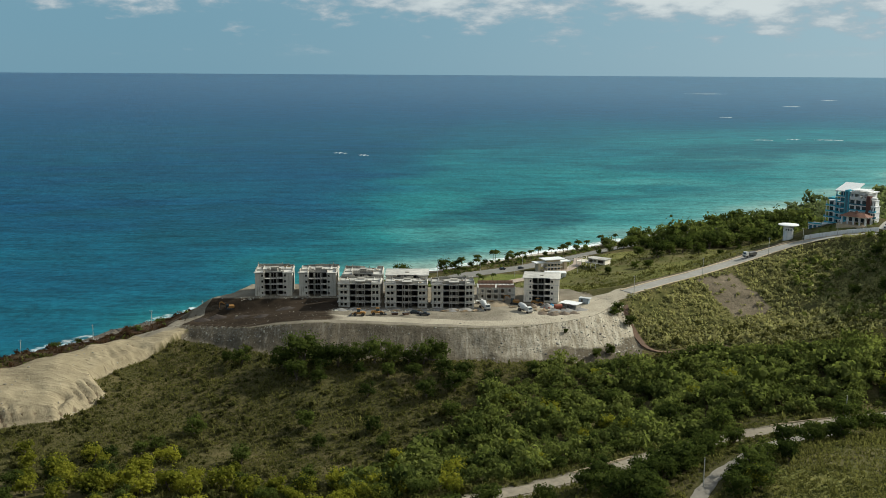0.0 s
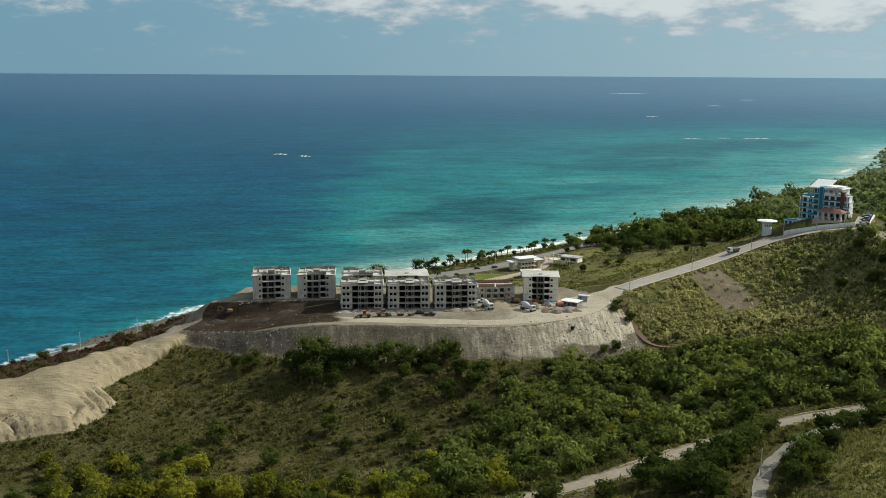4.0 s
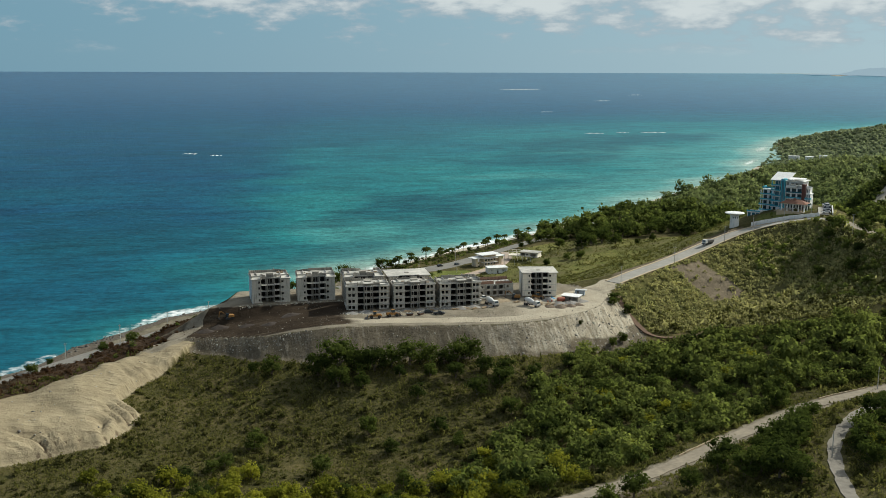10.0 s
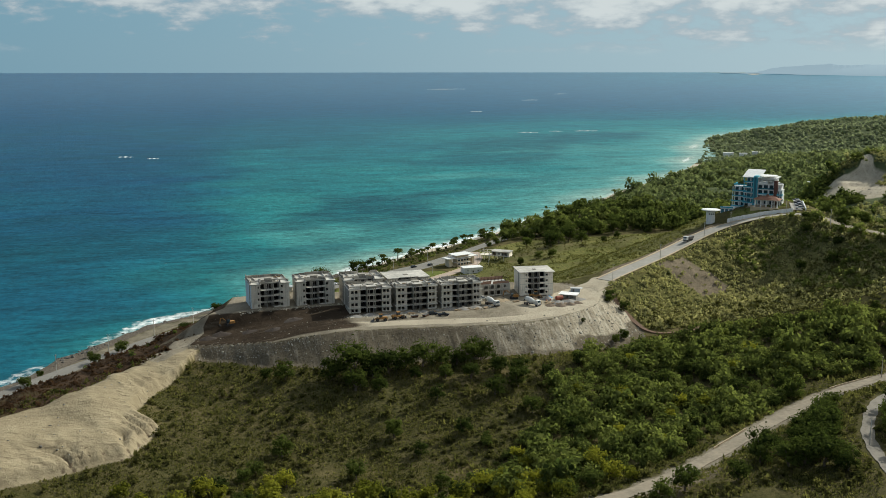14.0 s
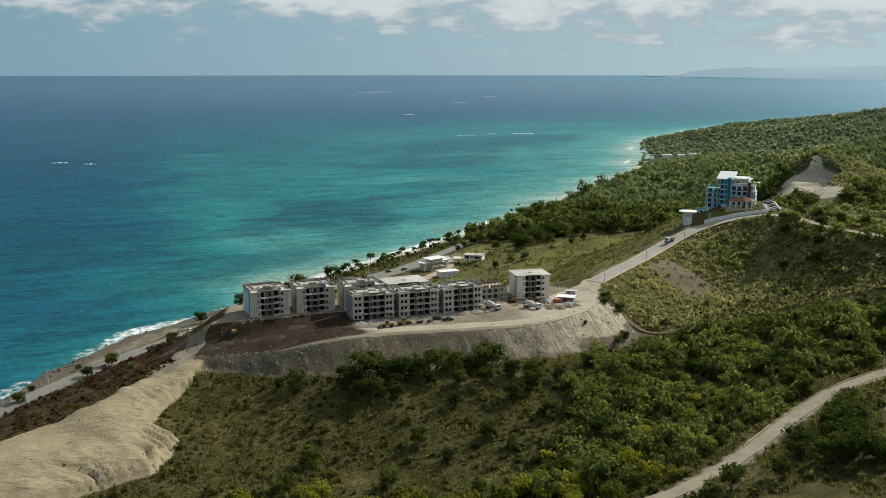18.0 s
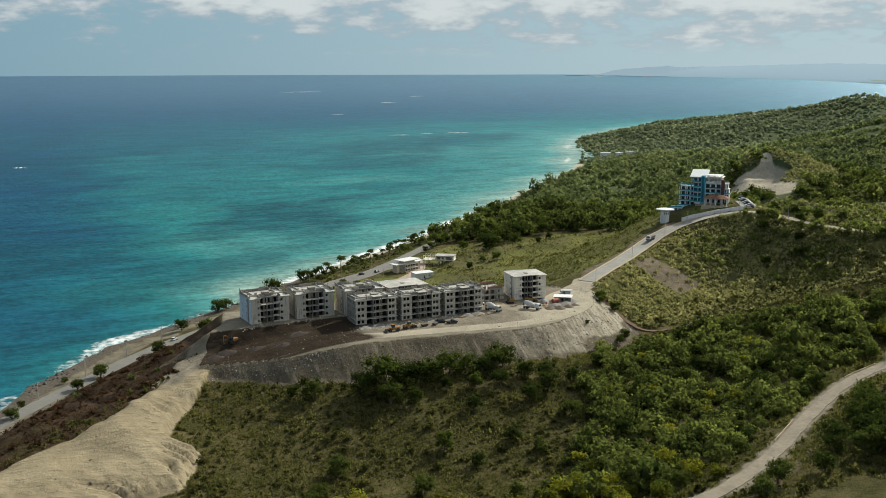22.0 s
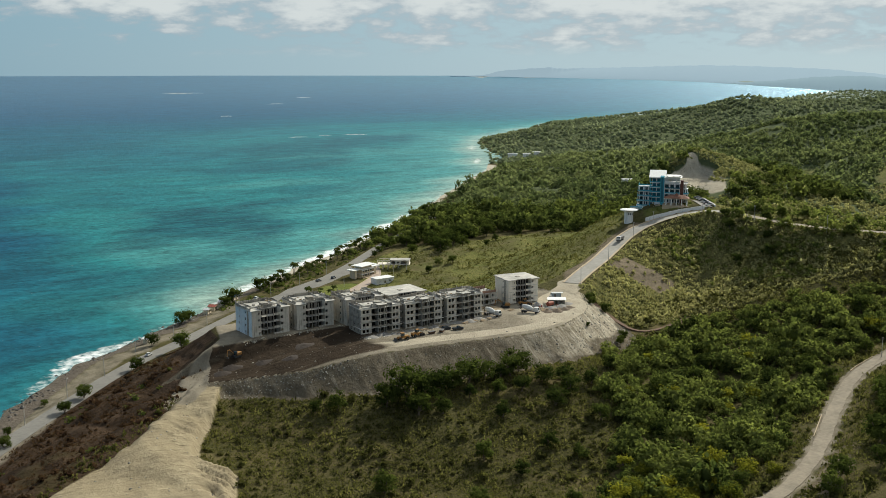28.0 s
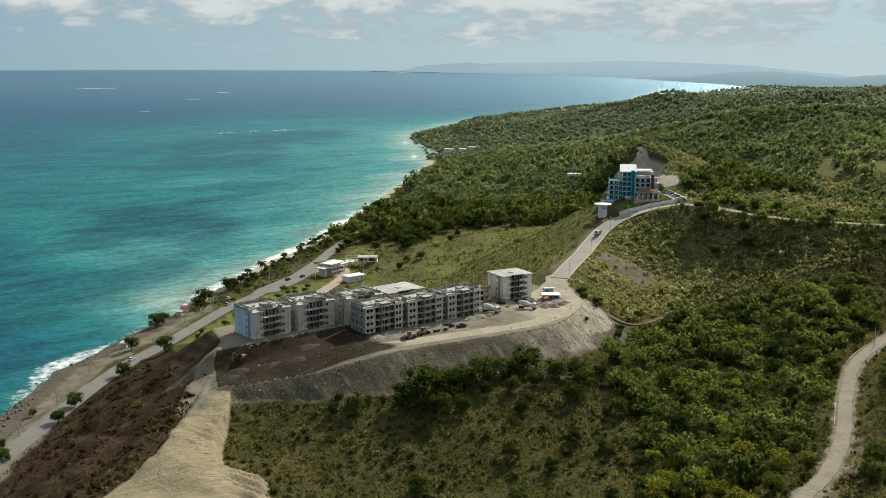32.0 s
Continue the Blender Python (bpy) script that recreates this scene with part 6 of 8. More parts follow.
x, y = scatter(255, 330, 480, 640, 6.0, lambda x, y: (x > 262) & (y > 700 - 1.0 * x) & (patchy(x, y, 26, 3) > -0.1) & clear_of(x, y, 6) & ~inside(x, y, QUARRY) & (quarry_frame(x, y)[2] < 0.05))
plant_stuff("back_valley_trees", "scattered green trees beyond the ridge road", BUSHES, x, y, rng.uniform(4, 9, len(x)), M_LEAF_STUFF, np.clip(rng.normal(0.6, 0.25, len(x)), 0, 1), kind_name="wood")

x, y = scatter(330, 480, 640, 690, 4.2, lambda x, y: (quarry_frame(x, y)[2] < 0.05) & ~inside(x, y, QUARRY) & (y < 705 - 0.12 * x) & (y > 700 - 0.42 * x) & seen_side(x, y) & (patchy(x, y, 20, 5) + rng.uniform(-0.5, 0.5, len(x)) > -0.35))
plant_stuff("valley_thicket", "yellow-green thicket on the valley floor behind the hotel", BUSHES + TUFTS, x, y, rng.gamma(3.0, 0.9, len(x)) + 1.2, M_HAZEDSCRUB, np.clip(0.3 + 0.35 * patchy(x, y, 30, 6) + rng.normal(0, 0.2, len(x)), 0, 1), kind_name="thicket")
x, y = scatter(205, 508, 256, 548, 3.4, lambda x, y: inside(x, y, HOTEL_LAWN) & (line_info(x, y, HILL_ROAD)[0] > 9) & (patchy(x, y, 6, 3) > 0.1))
plant_stuff("garden_bushes", "clipped dark green bushes on the hotel lawn", BUSHES, x, y, rng.gamma(3, 0.35, len(x)) + 0.8, M_LEAF_STUFF, np.clip(rng.normal(0.3, 0.2, len(x)), 0, 1), kind_name="bushes")
# single trees
TREES = [tree_proto(w, t, 12, 80, 0.25, lab) for w, t, lab in ((9.5, 9.0, "broad green tree with a dense crown"), (7.5, 8.0, "rounded green tree among scrub"), (6.0, 6.8, "small bushy green tree"), (8.5, 7.2, "spreading green tree with an uneven crown"))]
YELLOWS = [tree_proto(w, t, 10, 58, 0.3, lab, mat=M_YELLEAF) for w, t, lab in ((7.5, 6.5, "bushy yellow-green tree in the valley"), (6.0, 6.0, "small yellow-green tree among scrub"), (8.5, 6.8, "spreading yellow-green tree in the valley"))]
PALMS = [palm_proto(t) for t in (7.5, 9.0, 6.2)]


def put(protos, x, y, s=1.0, i=None, rz=None, label=""):
    """A copy of one of the prototypes, standing on the ground."""
    k = int(rng.integers(0, len(protos))) if i is None else i
    m = at(x, y, None, rng.uniform(0, 360) if rz is None else rz) @ Matrix.Scale(s, 4)
    ob = copy_thing(protos[k], m)
    ob.matrix_basis = m
    if label:
        ob["label"] = label
    return ob


# the row of big trees at the foot of the fill
for x, y, s, i in ((-46, 396, 1.9, 0), (-54, 397, 1.4, 3), (-38, 394, 1.7, 1), (-31, 396, 1.5, 3), (-24, 397, 1.35, 1), (-16, 397, 1.35, 0), (-8, 397, 1.3, 1), (-2, 395, 1.1, 2), (4, 396, 1.2, 0), (9.5, 397, 1.45, 1),
                   (-72, 404, 1.1, 1), (-79, 408, 0.8, 2), (-47, 386, 1.35, 3), (-38, 383, 1.0, 1), (-10, 385, 1.0, 2), (0, 383, 1.0, 3), (12, 384, 1.15, 1), (-22, 388, 0.9, 2), (20, 380, 1.0, 0)):
    put(TREES, x, y, s, i)
for x, y, s in ((-40, 354, 1.2), (-81, 354, 1.15), (16, 372, 1.1), (-34, 340, 0.8), (-92, 342, 0.8), (-60, 330, 0.9), (-112, 330, 0.9), (-120, 316, 1.0), (-100, 308, 1.0), (-78, 306, 0.9), (-55, 304, 1.0), (-35, 312, 0.8), (-105, 330, 0.7),
                (-15, 348, 0.9), (-18, 372, 0.9), (5, 368, 1.0), (14, 352, 1.0), (-128, 304, 1.0), (-90, 322, 0.8), (95, 447, 0.75), (92, 443, 0.6), (99, 440, 0.7), (66, 417, 0.35),
                (85, 413, 0.8), (78, 408, 0.7), (230, 447, 0.9), (222, 440, 0.8), (212, 430, 0.9), (205, 447, 0.8), (246, 450, 0.9), (250, 470, 1.0), (252, 488, 0.9), (262, 410, 0.8), (225, 470, 0.7), (232, 480, 0.7),
                (128, 278, 0.9), (104, 262, 0.8), (64, 250, 0.8), (60, 235, 0.9), (48, 258, 0.9), (35, 250, 0.9)):
    put(TREES, x, y, s)
u = np.linspace(0, 1, 34)
u = u[~(((u > 0.42) & (u < 0.5)) | ((u > 0.72) & (u < 0.82)))]
x1, y1 = np.interp(u, [0, 0.25, 0.5, 0.75, 1], [231, 227, 233, 248, 292]), np.interp(u, [0, 0.25, 0.5, 0.75, 1], [478, 452, 420, 392, 338])
u = np.linspace(0, 1, 30)
x2, y2 = np.interp(u, [0, 0.3, 0.6, 1], [254, 254, 267, 304]), np.interp(u, [0, 0.3, 0.6, 1], [482, 445, 405, 355])
x, y = np.concatenate([x1, x2]), np.concatenate([y1, y2])
x, y = x + rng.uniform(-3.0, 2.0, len(x)), y + rng.uniform(-3, 3, len(x))
plant_stuff("ridge_trees", "small trees along the ridge road", WOODS, x, y, rng.uniform(4, 9, len(x)), M_LEAF_STUFF, np.clip(rng.normal(0.4, 0.25, len(x)), 0, 1), kind_name="wood")
THICKET = [(200, 509), (236, 490), (250, 450), (290, 398), (330, 352), (270, 352), (215, 382), (180, 430), (176, 470)]
x, y = scatter(170, 350, 335, 512, 3.0, lambda x, y: inside(x, y, THICKET) & clear_of(x, y, 5.5) & (patchy(x, y, 19, 5) + rng.uniform(-0.5, 0.5, len(x)) + (x - 230) * 0.006 > -0.05))
plant_stuff("hill_thicket", "dark green thicket on the upper hillside", BUSHES, x, y, rng.gamma(4, 0.55, len(x)) + 1.2, M_LEAF_STUFF, np.clip(rng.normal(0.55, 0.25, len(x)), 0, 1), kind_name="thicket")
fx, fy = scatter(-150, 262, 20, 342, 9.0, lambda x, y: clear_of(x, y, 6) & (patchy(x, y, 22, 5) + (300 - y) * 0.014 > -0.1) & (line_info(x, y, LOWER_ROAD)[0] > 6))
for px, py in zip(fx, fy):
    put(YELLOWS if rng.uniform() < 0.65 else TREES, px, py, rng.uniform(0.5, 1.0))
fx, fy = scatter(-15, 276, 190, 385, 17.0, lambda x, y: (in_wood(x, y) > -4) & clear_of(x, y, 6.5))
for px, py in zip(fx, fy):
    put(YELLOWS if rng.uniform() < 0.45 else TREES, px, py, rng.uniform(0.7, 1.15))
for px, py, ps in ((-122, 298, 1.3), (-112, 306, 1.1), (-101, 297, 1.35), (-91, 303, 1.4), (-85, 296, 1.2), (-78, 301, 1.5), (-70, 297, 1.1), (-62, 304, 1.35), (-52, 296, 1.1), (-44, 300, 1.2), (-91, 318, 1.1), (-118, 316, 1.2), (-126, 307, 1.0),
                   (-110, 328, 1.05), (-60, 318, 0.9), (-34, 296, 1.0), (-24, 302, 1.1), (-12, 296, 1.0), (-130, 322, 1.1), (-136, 334, 0.9), (-72, 312, 0.85)):
    put(YELLOWS, px, py, ps)
for px, py, ps in ((52, 262, 1.2), (72, 262, 1.1), (64, 258, 1.2), (77, 268, 1.1), (86, 274, 0.9),
                   (56, 248, 1.2), (62, 240, 1.0), (88, 240, 0.8), (92, 247, 0.7), (20, 254, 1.1), (10, 250, 1.0), (141, 296, 0.9), (150, 300, 0.9)):
    put(TREES if ps > 0.85 else YELLOWS, px, py, ps)
for px, py, ps in ((163, 758, 1.1), (170, 764, 1.4), (180, 756, 1.2), (192, 768, 1.3), (206, 772, 1.5), (150, 748, 0.9), (188, 778, 1.0), (214, 790, 1.3), (230, 792, 1.4), (246, 806, 1.2), (140, 738, 0.8), (200, 752, 1.1), (222, 770, 1.2), (178, 742, 0.9)):
    put(TREES, px, py, ps)
for k in range(16):
    put(TREES, 28 + 130 * k / 15 + rng.uniform(-6, 5), 690 + 104 * k / 15 + rng.uniform(-7, 1), rng.uniform(0.35, 0.6))
gx_, gy_ = scatter(80, 205, 215, 292, 1.15, lambda x, y: inside(x, y, NEAR_GRASS) & (line_info(x, y, SIDE_ROAD)[0] > 3) & (patchy(x, y, 8, 3) + rng.uniform(-0.6, 0.6, len(x)) > -0.65))
plant_stuff("hill_grass", "tall yellow-green grass on the near hill", SPIKES, gx_, gy_, rng.gamma(4.0, 0.2, len(gx_)) + 0.45, M_SCRUB, np.clip(0.72 + 0.3 * patchy(gx_, gy_, 12, 5) + rng.normal(0, 0.2, len(gx_)), 0, 1), kind_name="grass")
for px, py, ps, pi in ((176, 700, 1.5, 0), (186, 708, 1.3, 3), (198, 716, 1.6, 0), (212, 722, 1.4, 1), (205, 735, 1.5, 3), (224, 738, 1.7, 0), (238, 748, 1.5, 1), (250, 742, 1.4, 0), (232, 760, 1.6, 3), (190, 730, 1.3, 0), (216, 752, 1.5, 1), (262, 758, 1.6, 0),
                       (246, 770, 1.5, 3), (270, 778, 1.5, 1), (198, 748, 1.4, 0), (222, 704, 0.8, 2), (240, 716, 0.9, 2), (168, 728, 1.1, 3)):
    put(TREES, px, py, ps, pi, label="broad dark green tree at the edge of the meadow")
# dark trees either side of the lane on the near hill
for px, py, ps, pi in ((74, 262, 1.25, 0), (80, 268, 1.1, 1), (68, 256, 1.2, 3), (62, 250, 1.1, 1), (70, 268, 1.0, 0), (86, 278, 1.1, 3), (58, 242, 1.2, 0), (92, 286, 1.0, 1), (64, 262, 1.0, 3), (52, 250, 1.05, 0), (99, 290, 0.9, 3), (78, 276, 1.0, 1),
                       (86, 246, 1.0, 1), (92, 253, 1.05, 0), (82, 236, 1.0, 3), (99, 262, 1.0, 1), (108, 270, 1.1, 0), (118, 277, 1.0, 3), (90, 240, 0.9, 0), (126, 281, 1.0, 1), (104, 258, 0.8, 2), (137, 296, 1.1, 0), (146, 298, 1.0, 1)):
    put(TREES, px, py, ps, pi, label="dark green tree beside the lane on the near hill")
# trees on the shore side
for x, y, s, i in ((-51, 632, 1.2, 3), (-45, 636, 0.9, 0), (-8, 660, 1.35, 0), (-15, 655, 1.0, 3), (21, 684, 1.2, 0), (28, 690, 0.9, 1), (129, 646, 0.85, 2), (152, 668, 0.8, 1), (160, 662, 0.9, 3), (-82, 590, 1.0, 3), (-103, 548, 0.95, 3), (-135, 520, 0.95, 3),
                   (-147, 505, 0.8, 3), (-74, 567, 1.1, 0), (-52, 577, 0.5, 2), (-46, 585, 0.45, 2), (-150, 528, 0.45, 3), (-171, 497, 0.6, 2), (-176, 478, 0.85, 3), (-205, 452, 0.8, 3), (-190, 476, 0.45, 2)):
    put(TREES, x, y, s, i)
u = np.linspace(0, 1, 52)
x, y = 160 + 130 * u + rng.uniform(-14, 10, 52), 790 + 110 * u + rng.uniform(-40, 4, 52)
plant_stuff("shore_trees", "broad green trees along the beach road", WOODS, x, y, rng.uniform(6, 14, 52), M_LEAF_STUFF, np.clip(rng.normal(0.35, 0.22, 52), 0, 1), kind_name="wood")
for k in range(26):
    u = k / 25
    px, py = 34 + 130 * u, 690 + 104 * u
    put(PALMS, px + rng.uniform(-7, 9), py + rng.uniform(-9, 5), rng.uniform(0.75, 1.15))
for px, py in ((-4, 607), (4, 611), (12, 617), (20, 622), (27, 626), (34, 632), (41, 637), (8, 603), (17, 610), (25, 616), (33, 622), (45, 630), (52, 640), (-14, 598), (-24, 590), (-32, 584)):
    put(PALMS, px + rng.uniform(-2, 2), py + rng.uniform(-2, 2), rng.uniform(0.65, 0.95))
for p in TREES + YELLOWS + PALMS:
    for o in list(p.children_recursive) + [p]:
        bpy.data.objects.remove(o)


# ---- the hill-top hotel ----
M_BLUE = streaked("turquoise_paint", (0.08, 0.38, 0.47), (0.06, 0.31, 0.39), (0.05, 0.22, 0.28), 0.6)
M_BROWNTILE = material("brown_tile", (0.25, 0.12, 0.075), (0.17, 0.085, 0.055), 1.5, 0.85, 0.3)
M_CLADDING = material("brown_cladding", (0.13, 0.055, 0.04), (0.09, 0.04, 0.03), 1.2, 0.7, 0.2)
M_HOTELGLASS = material("tinted_glass", (0.03, 0.055, 0.065), (0.02, 0.04, 0.05), 0.5, 0.12, 0.0, spec=0.3)
M_GLASS = material("dark_glass", (0.03, 0.05, 0.06), (0.02, 0.035, 0.045), 0.5, 0.08, 0.0, spec=0.6)
M_BLUEGLASS = material("blue_glass", (0.035, 0.15, 0.20), (0.025, 0.11, 0.15), 0.5, 0.1, 0.0, spec=0.4)


def hotel():
    """x runs along the front from the stair strip towards the drive, y into the hill; z from the entrance level."""
    p = thing("hotel", pose(236.0, 536.0, 60.8, 0, 0, -49), "white and turquoise terraced hotel on the hill top", "hotel")
    T = Matrix.Translation

    def storey(x0, y0, x1, y1, z, h, bays, mat=M_WHITE, sill=0.35, rib=0.35, glass=M_HOTELGLASS):
        """One floor: a front wall with glazed bays, side walls with a window, a slab that juts out."""
        step = (x1 - x0) / bays
        holes = [(i * step + rib, sill, (i + 1) * step - rib, h - 0.5) for i in range(bays)]
        wall("front_wall", p, mat, T((x0, y0, z)), x1 - x0, h, holes)
        d = y1 - y0 - 0.2
        side = [(d * 0.3, 0.9, d * 0.3 + 1.6, h - 0.6)] if d > 5 else []
        Q = Matrix.Rotation(math.pi / 2, 4, "Z")
        wall("side_wall", p, mat, T((x0 + 0.2, y0 + 0.203, z)) @ Q, d, h, side)
        wall("side_wall", p, mat, T((x1, y0 + 0.203, z)) @ Q, d, h, side)
        add("back_wall", p, mat, (x0 + 0.203, y1 - 0.2, z, x1 - 0.203, y1 - 0.003, z + h))
        add("floor_slab", p, M_WHITE, (x0 - 0.3, y0 - 0.35, z + h, x1 + 0.3, y1 + 0.2, z + h + 0.25))
        for q in holes:
            add("pane", p, glass, (x0 + q[0], y0 + 0.09, z + q[1], x0 + q[2], y0 + 0.13, z + q[3]), label="dark window glass")

    def balcony(x0, x1, y0, y1, z, mat=M_BLUE, ends=True):
        add("balcony_slab", p, M_WHITE, (x0, y0, z - 0.25, x1, y1 - 0.004, z))
        add("railing", p, mat, (x0, y0, z + 0.003, x1, y0 + 0.12, z + 0.72), label="turquoise balcony front")
        if ends:
            add("railing", p, mat, (x0, y0 + 0.124, z + 0.003, x0 + 0.12, y1 - 0.005, z + 1.0), (x1 - 0.12, y0 + 0.124, z + 0.003, x1, y1 - 0.005, z + 1.0))

    # terraced wing, set back, with deep balconies
    for k in range(4):
        z = -3.4 + 3.2 * k
        storey(-14.2, 12.2, -5.0, 20, z, 2.95, 3, rib=0.5, glass=M_HOTELGLASS)
        balcony(-15.0 - 0.4 * (k == 1), -4.0, 9.6 - 0.8 * (k < 2), 11.85, z + 0.05)
        for x in (-14.8, -9.8):
            add("column", p, M_WHITE, (x, 9.8, z + 0.06, x + 0.35, 10.15, z + 2.95))
    add("roof_rail", p, M_BLUE, (-14.6, 11.6, 9.7, -4.9, 11.72, 10.7), (-14.6, 11.73, 9.7, -14.48, 19.8, 10.7), label="turquoise roof terrace rail")
    # loggias between the wing and the stair strip
    for k in range(5):
        z = -0.2 + 3.2 * k
        storey(-5.6, 7.4, 0.2, 16, z, 2.95, 2, rib=0.25, glass=M_BLUEGLASS)
        balcony(-7.0, -0.1, 4.6, 7.05, z + 0.05)
    add("column", p, M_BLUE, (-6.8, 4.9, -3.0, -6.4, 5.3, 15.6), label="slim turquoise column")
    add("stair_strip", p, M_BLUE, (-0.05, 0.8, -2.0, 2.35, 6.9, 17.0), label="tall turquoise stair tower")
    add("stair_window", p, M_BLUEGLASS, (0.5, 0.72, 0.5, 1.8, 0.797, 16.2), label="blue glazed slot of the stair")
    # the wide roof slopes down to the front and stands on posts
    bm = bmesh.new()
    swap = Matrix(((0, 1, 0, 0), (1, 0, 0, 0), (0, 0, 1, 0), (0, 0, 0, 1)))
    prism(bm, [(4.6, 15.5), (17.2, 19.2), (17.4, 19.6), (4.4, 15.95)], -7.6, 3.2, swap)
    part("roof", bm, M_WHITE, p, "broad white sloping roof")
    for x in (-7.0, -3.0, 1.0):
        bm = bmesh.new(); tube(bm, (x, 5.4, 12.6), (x, 5.4, 15.8), 0.16, seg=8)
        part("roof_post", bm, M_WHITE, p)
    # white main block with recessed balconies
    for k in range(5):
        z = 3.2 * k - 0.2
        if k < 4:
            storey(2.4, 1.6, 12.4, 14, z, 2.95, 3, rib=0.5)
        if 0 < k < 4:
            balcony(3.2, 12.2, -0.2, 1.25, z + 0.05, M_BLUE if k == 2 else M_BLUEGLASS)
    # top storey: arched openings under a thin canopy
    wall("front_wall", p, M_WHITE, T((2.4, 2.4, 12.8)), 9.8, 3.2, [(0.6, 0.9, 1.5, 2.3), (2.6, 0.2, 4.6, 2.3), (5.4, 0.2, 7.0, 2.3), (7.8, 0.6, 9.2, 2.3)], 0.3)
    for x in (2.4, 11.9):
        add("side_wall", p, M_WHITE, (x, 2.703, 12.8, x + 0.3, 13.5, 16.0))
    add("back_wall", p, M_WHITE, (2.703, 13.2, 12.8, 11.897, 13.497, 16.0))
    balcony(3.0, 9.0, 0.2, 2.35, 12.85, M_WHITE)
    add("roof", p, M_WHITE, (2.2, 1.2, 16.0, 13.4, 13.8, 16.3), label="white flat roof")
    add("canopy", p, M_WHITE, (3.6, -0.4, 17.4, 12.8, 8.5, 17.65), label="thin white canopy over the roof terrace")
    for x in (4.2, 8.0, 12.2):
        for y in (0.2, 7.8):
            add("roof_post", p, M_WHITE, (x - 0.15, y, 16.303, x + 0.15, y + 0.3, 17.397))
    # brown pier and the east wing
    add("pier", p, M_CLADDING, (12.5, -0.2, 0.0, 14.5, 2.6, 14.8), label="tall dark brown clad pier")
    for k in range(4):
        z = 3.2 * k - 0.2
        storey(14.6, 1.4 + (k == 3) * 0.8, 17.2 - 0.6 * (k == 3), 6.6, z, 2.95, 2, rib=0.35)
        if k in (1, 2):
            balcony(14.6, 17.9, -1.2, 1.05, z + 0.05, M_BLUE if k == 2 else M_BLUEGLASS)
    add("roof_rail", p, M_WHITE, (14.6, 1.2, 12.853, 17.4, 1.35, 13.8))
    # entrance portico with a tiled hip roof
    for i in range(5):
        for y in (-9.6, -3.4):
            x = 4.2 + i * 3.25
            add("column", p, M_WHITE, (x - 0.3, y - 0.3, -0.1, x + 0.3, y + 0.3, 4.4))
    bm = bmesh.new()
    a = [bm.verts.new(v) for v in ((2.8, -11.0, 4.4), (18.6, -11.0, 4.4), (18.6, -2.2, 4.4), (2.8, -2.2, 4.4))]
    q = [bm.verts.new(v) for v in ((6.6, -6.6, 6.3), (14.8, -6.6, 6.3))]
    for f in ((a[0], a[1], q[1], q[0]), (a[1], a[2], q[1]), (a[2], a[3], q[0], q[1]), (a[3], a[0], q[0])):
        bm.faces.new(f)
    bm.faces.new(a[::-1])
    part("portico_roof", bm, M_BROWNTILE, p, "brown tiled hip roof")
    bm = bmesh.new()
    lathe(bm, [(1.5, 6.0), (0.9, 6.8), (0.1, 7.5)], 4, T((10.7, -6.6, 0)))
    part("roof_lantern", bm, M_BROWNTILE, p, "small raised tiled cap")
    add("portico_beam", p, M_CREAM, (3.6, -10.1, 4.0, 17.8, -9.7, 4.39), (3.6, -3.5, 4.0, 17.8, -3.1, 4.39))
    add("terrace", p, M_KERB, (2.0, -11.5, -4.5, 20.5, 0.7, -0.12), (2.4, 0.703, -4.5, 20.5, 13.5, -0.22))
    add("terrace", p, M_WHITE, (-15.6, 8.0, -8.5, -3.6, 20.5, -3.42), (-3.597, 4.4, -8.5, 2.397, 16, -0.22), label="white terrace base")
    # white annex lower down the slope, with stair flights
    storey(-18.6, -1.5, -11.0, 5.5, -7.0, 3.4, 3, glass=M_BLUEGLASS)
    add("annex_rail", p, M_BLUE, (-18.8, -1.8, -3.347, -10.8, -1.68, -2.6))
    for i in range(9):
        add("stair", p, M_KERB, (-9.5 + 1.1 * i, -1.0, -7.5, -8.4 + 1.1 * i, 1.2, -5.2 + 0.55 * i))
    return p


hotel()


def offset_line(line, off):
    pts = np.array(line, float)
    t = np.gradient(pts[:, :2], axis=0)
    t /= np.hypot(t[:, 0], t[:, 1])[:, None]
    pts[:, 0] += -t[:, 1] * off
    pts[:, 1] += t[:, 0] * off
    return pts


def ribbon_wall(name, pts, h, thick, mat, label, cat, down=1.0):
    bm = bmesh.new()
    rows = []
    t = np.gradient(pts[:, :2], axis=0)
    t /= np.hypot(t[:, 0], t[:, 1])[:, None]
    for (x, y, z), (tx, ty) in zip(pts, t):
        rows.append([bm.verts.new((x - ty * o, y + tx * o, z + q)) for o, q in ((-thick / 2, -down), (-thick / 2, h), (thick / 2, h), (thick / 2, -down))])
    for a, b in zip(rows[:-1], rows[1:]):
        for k in range(4):
            bm.faces.new((a[k], a[(k + 1) % 4], b[(k + 1) % 4], b[k]))
    bm.faces.new(rows[0]); bm.faces.new(rows[-1])
    bmesh.ops.recalc_face_normals(bm, faces=bm.faces)
    me = bpy.data.meshes.new(name)
    bm.to_mesh(me); bm.free()
    me.materials.append(mat)
    return tagged(new(name, me), label, cat, kind="structure")


ribbon_wall("retaining_wall", offset_line(resample([(209, 517.6, 52.2), *HILL_ROAD[8:11]], 4), 5.9), 2.4, 0.4, M_WHITE, "white painted retaining wall beside the hill road", "wall", 2.0)
drive = np.array(resample([(247.5, 500.0, 0), (256, 513, 0), (266, 528, 0), (277, 545, 0)], 4))
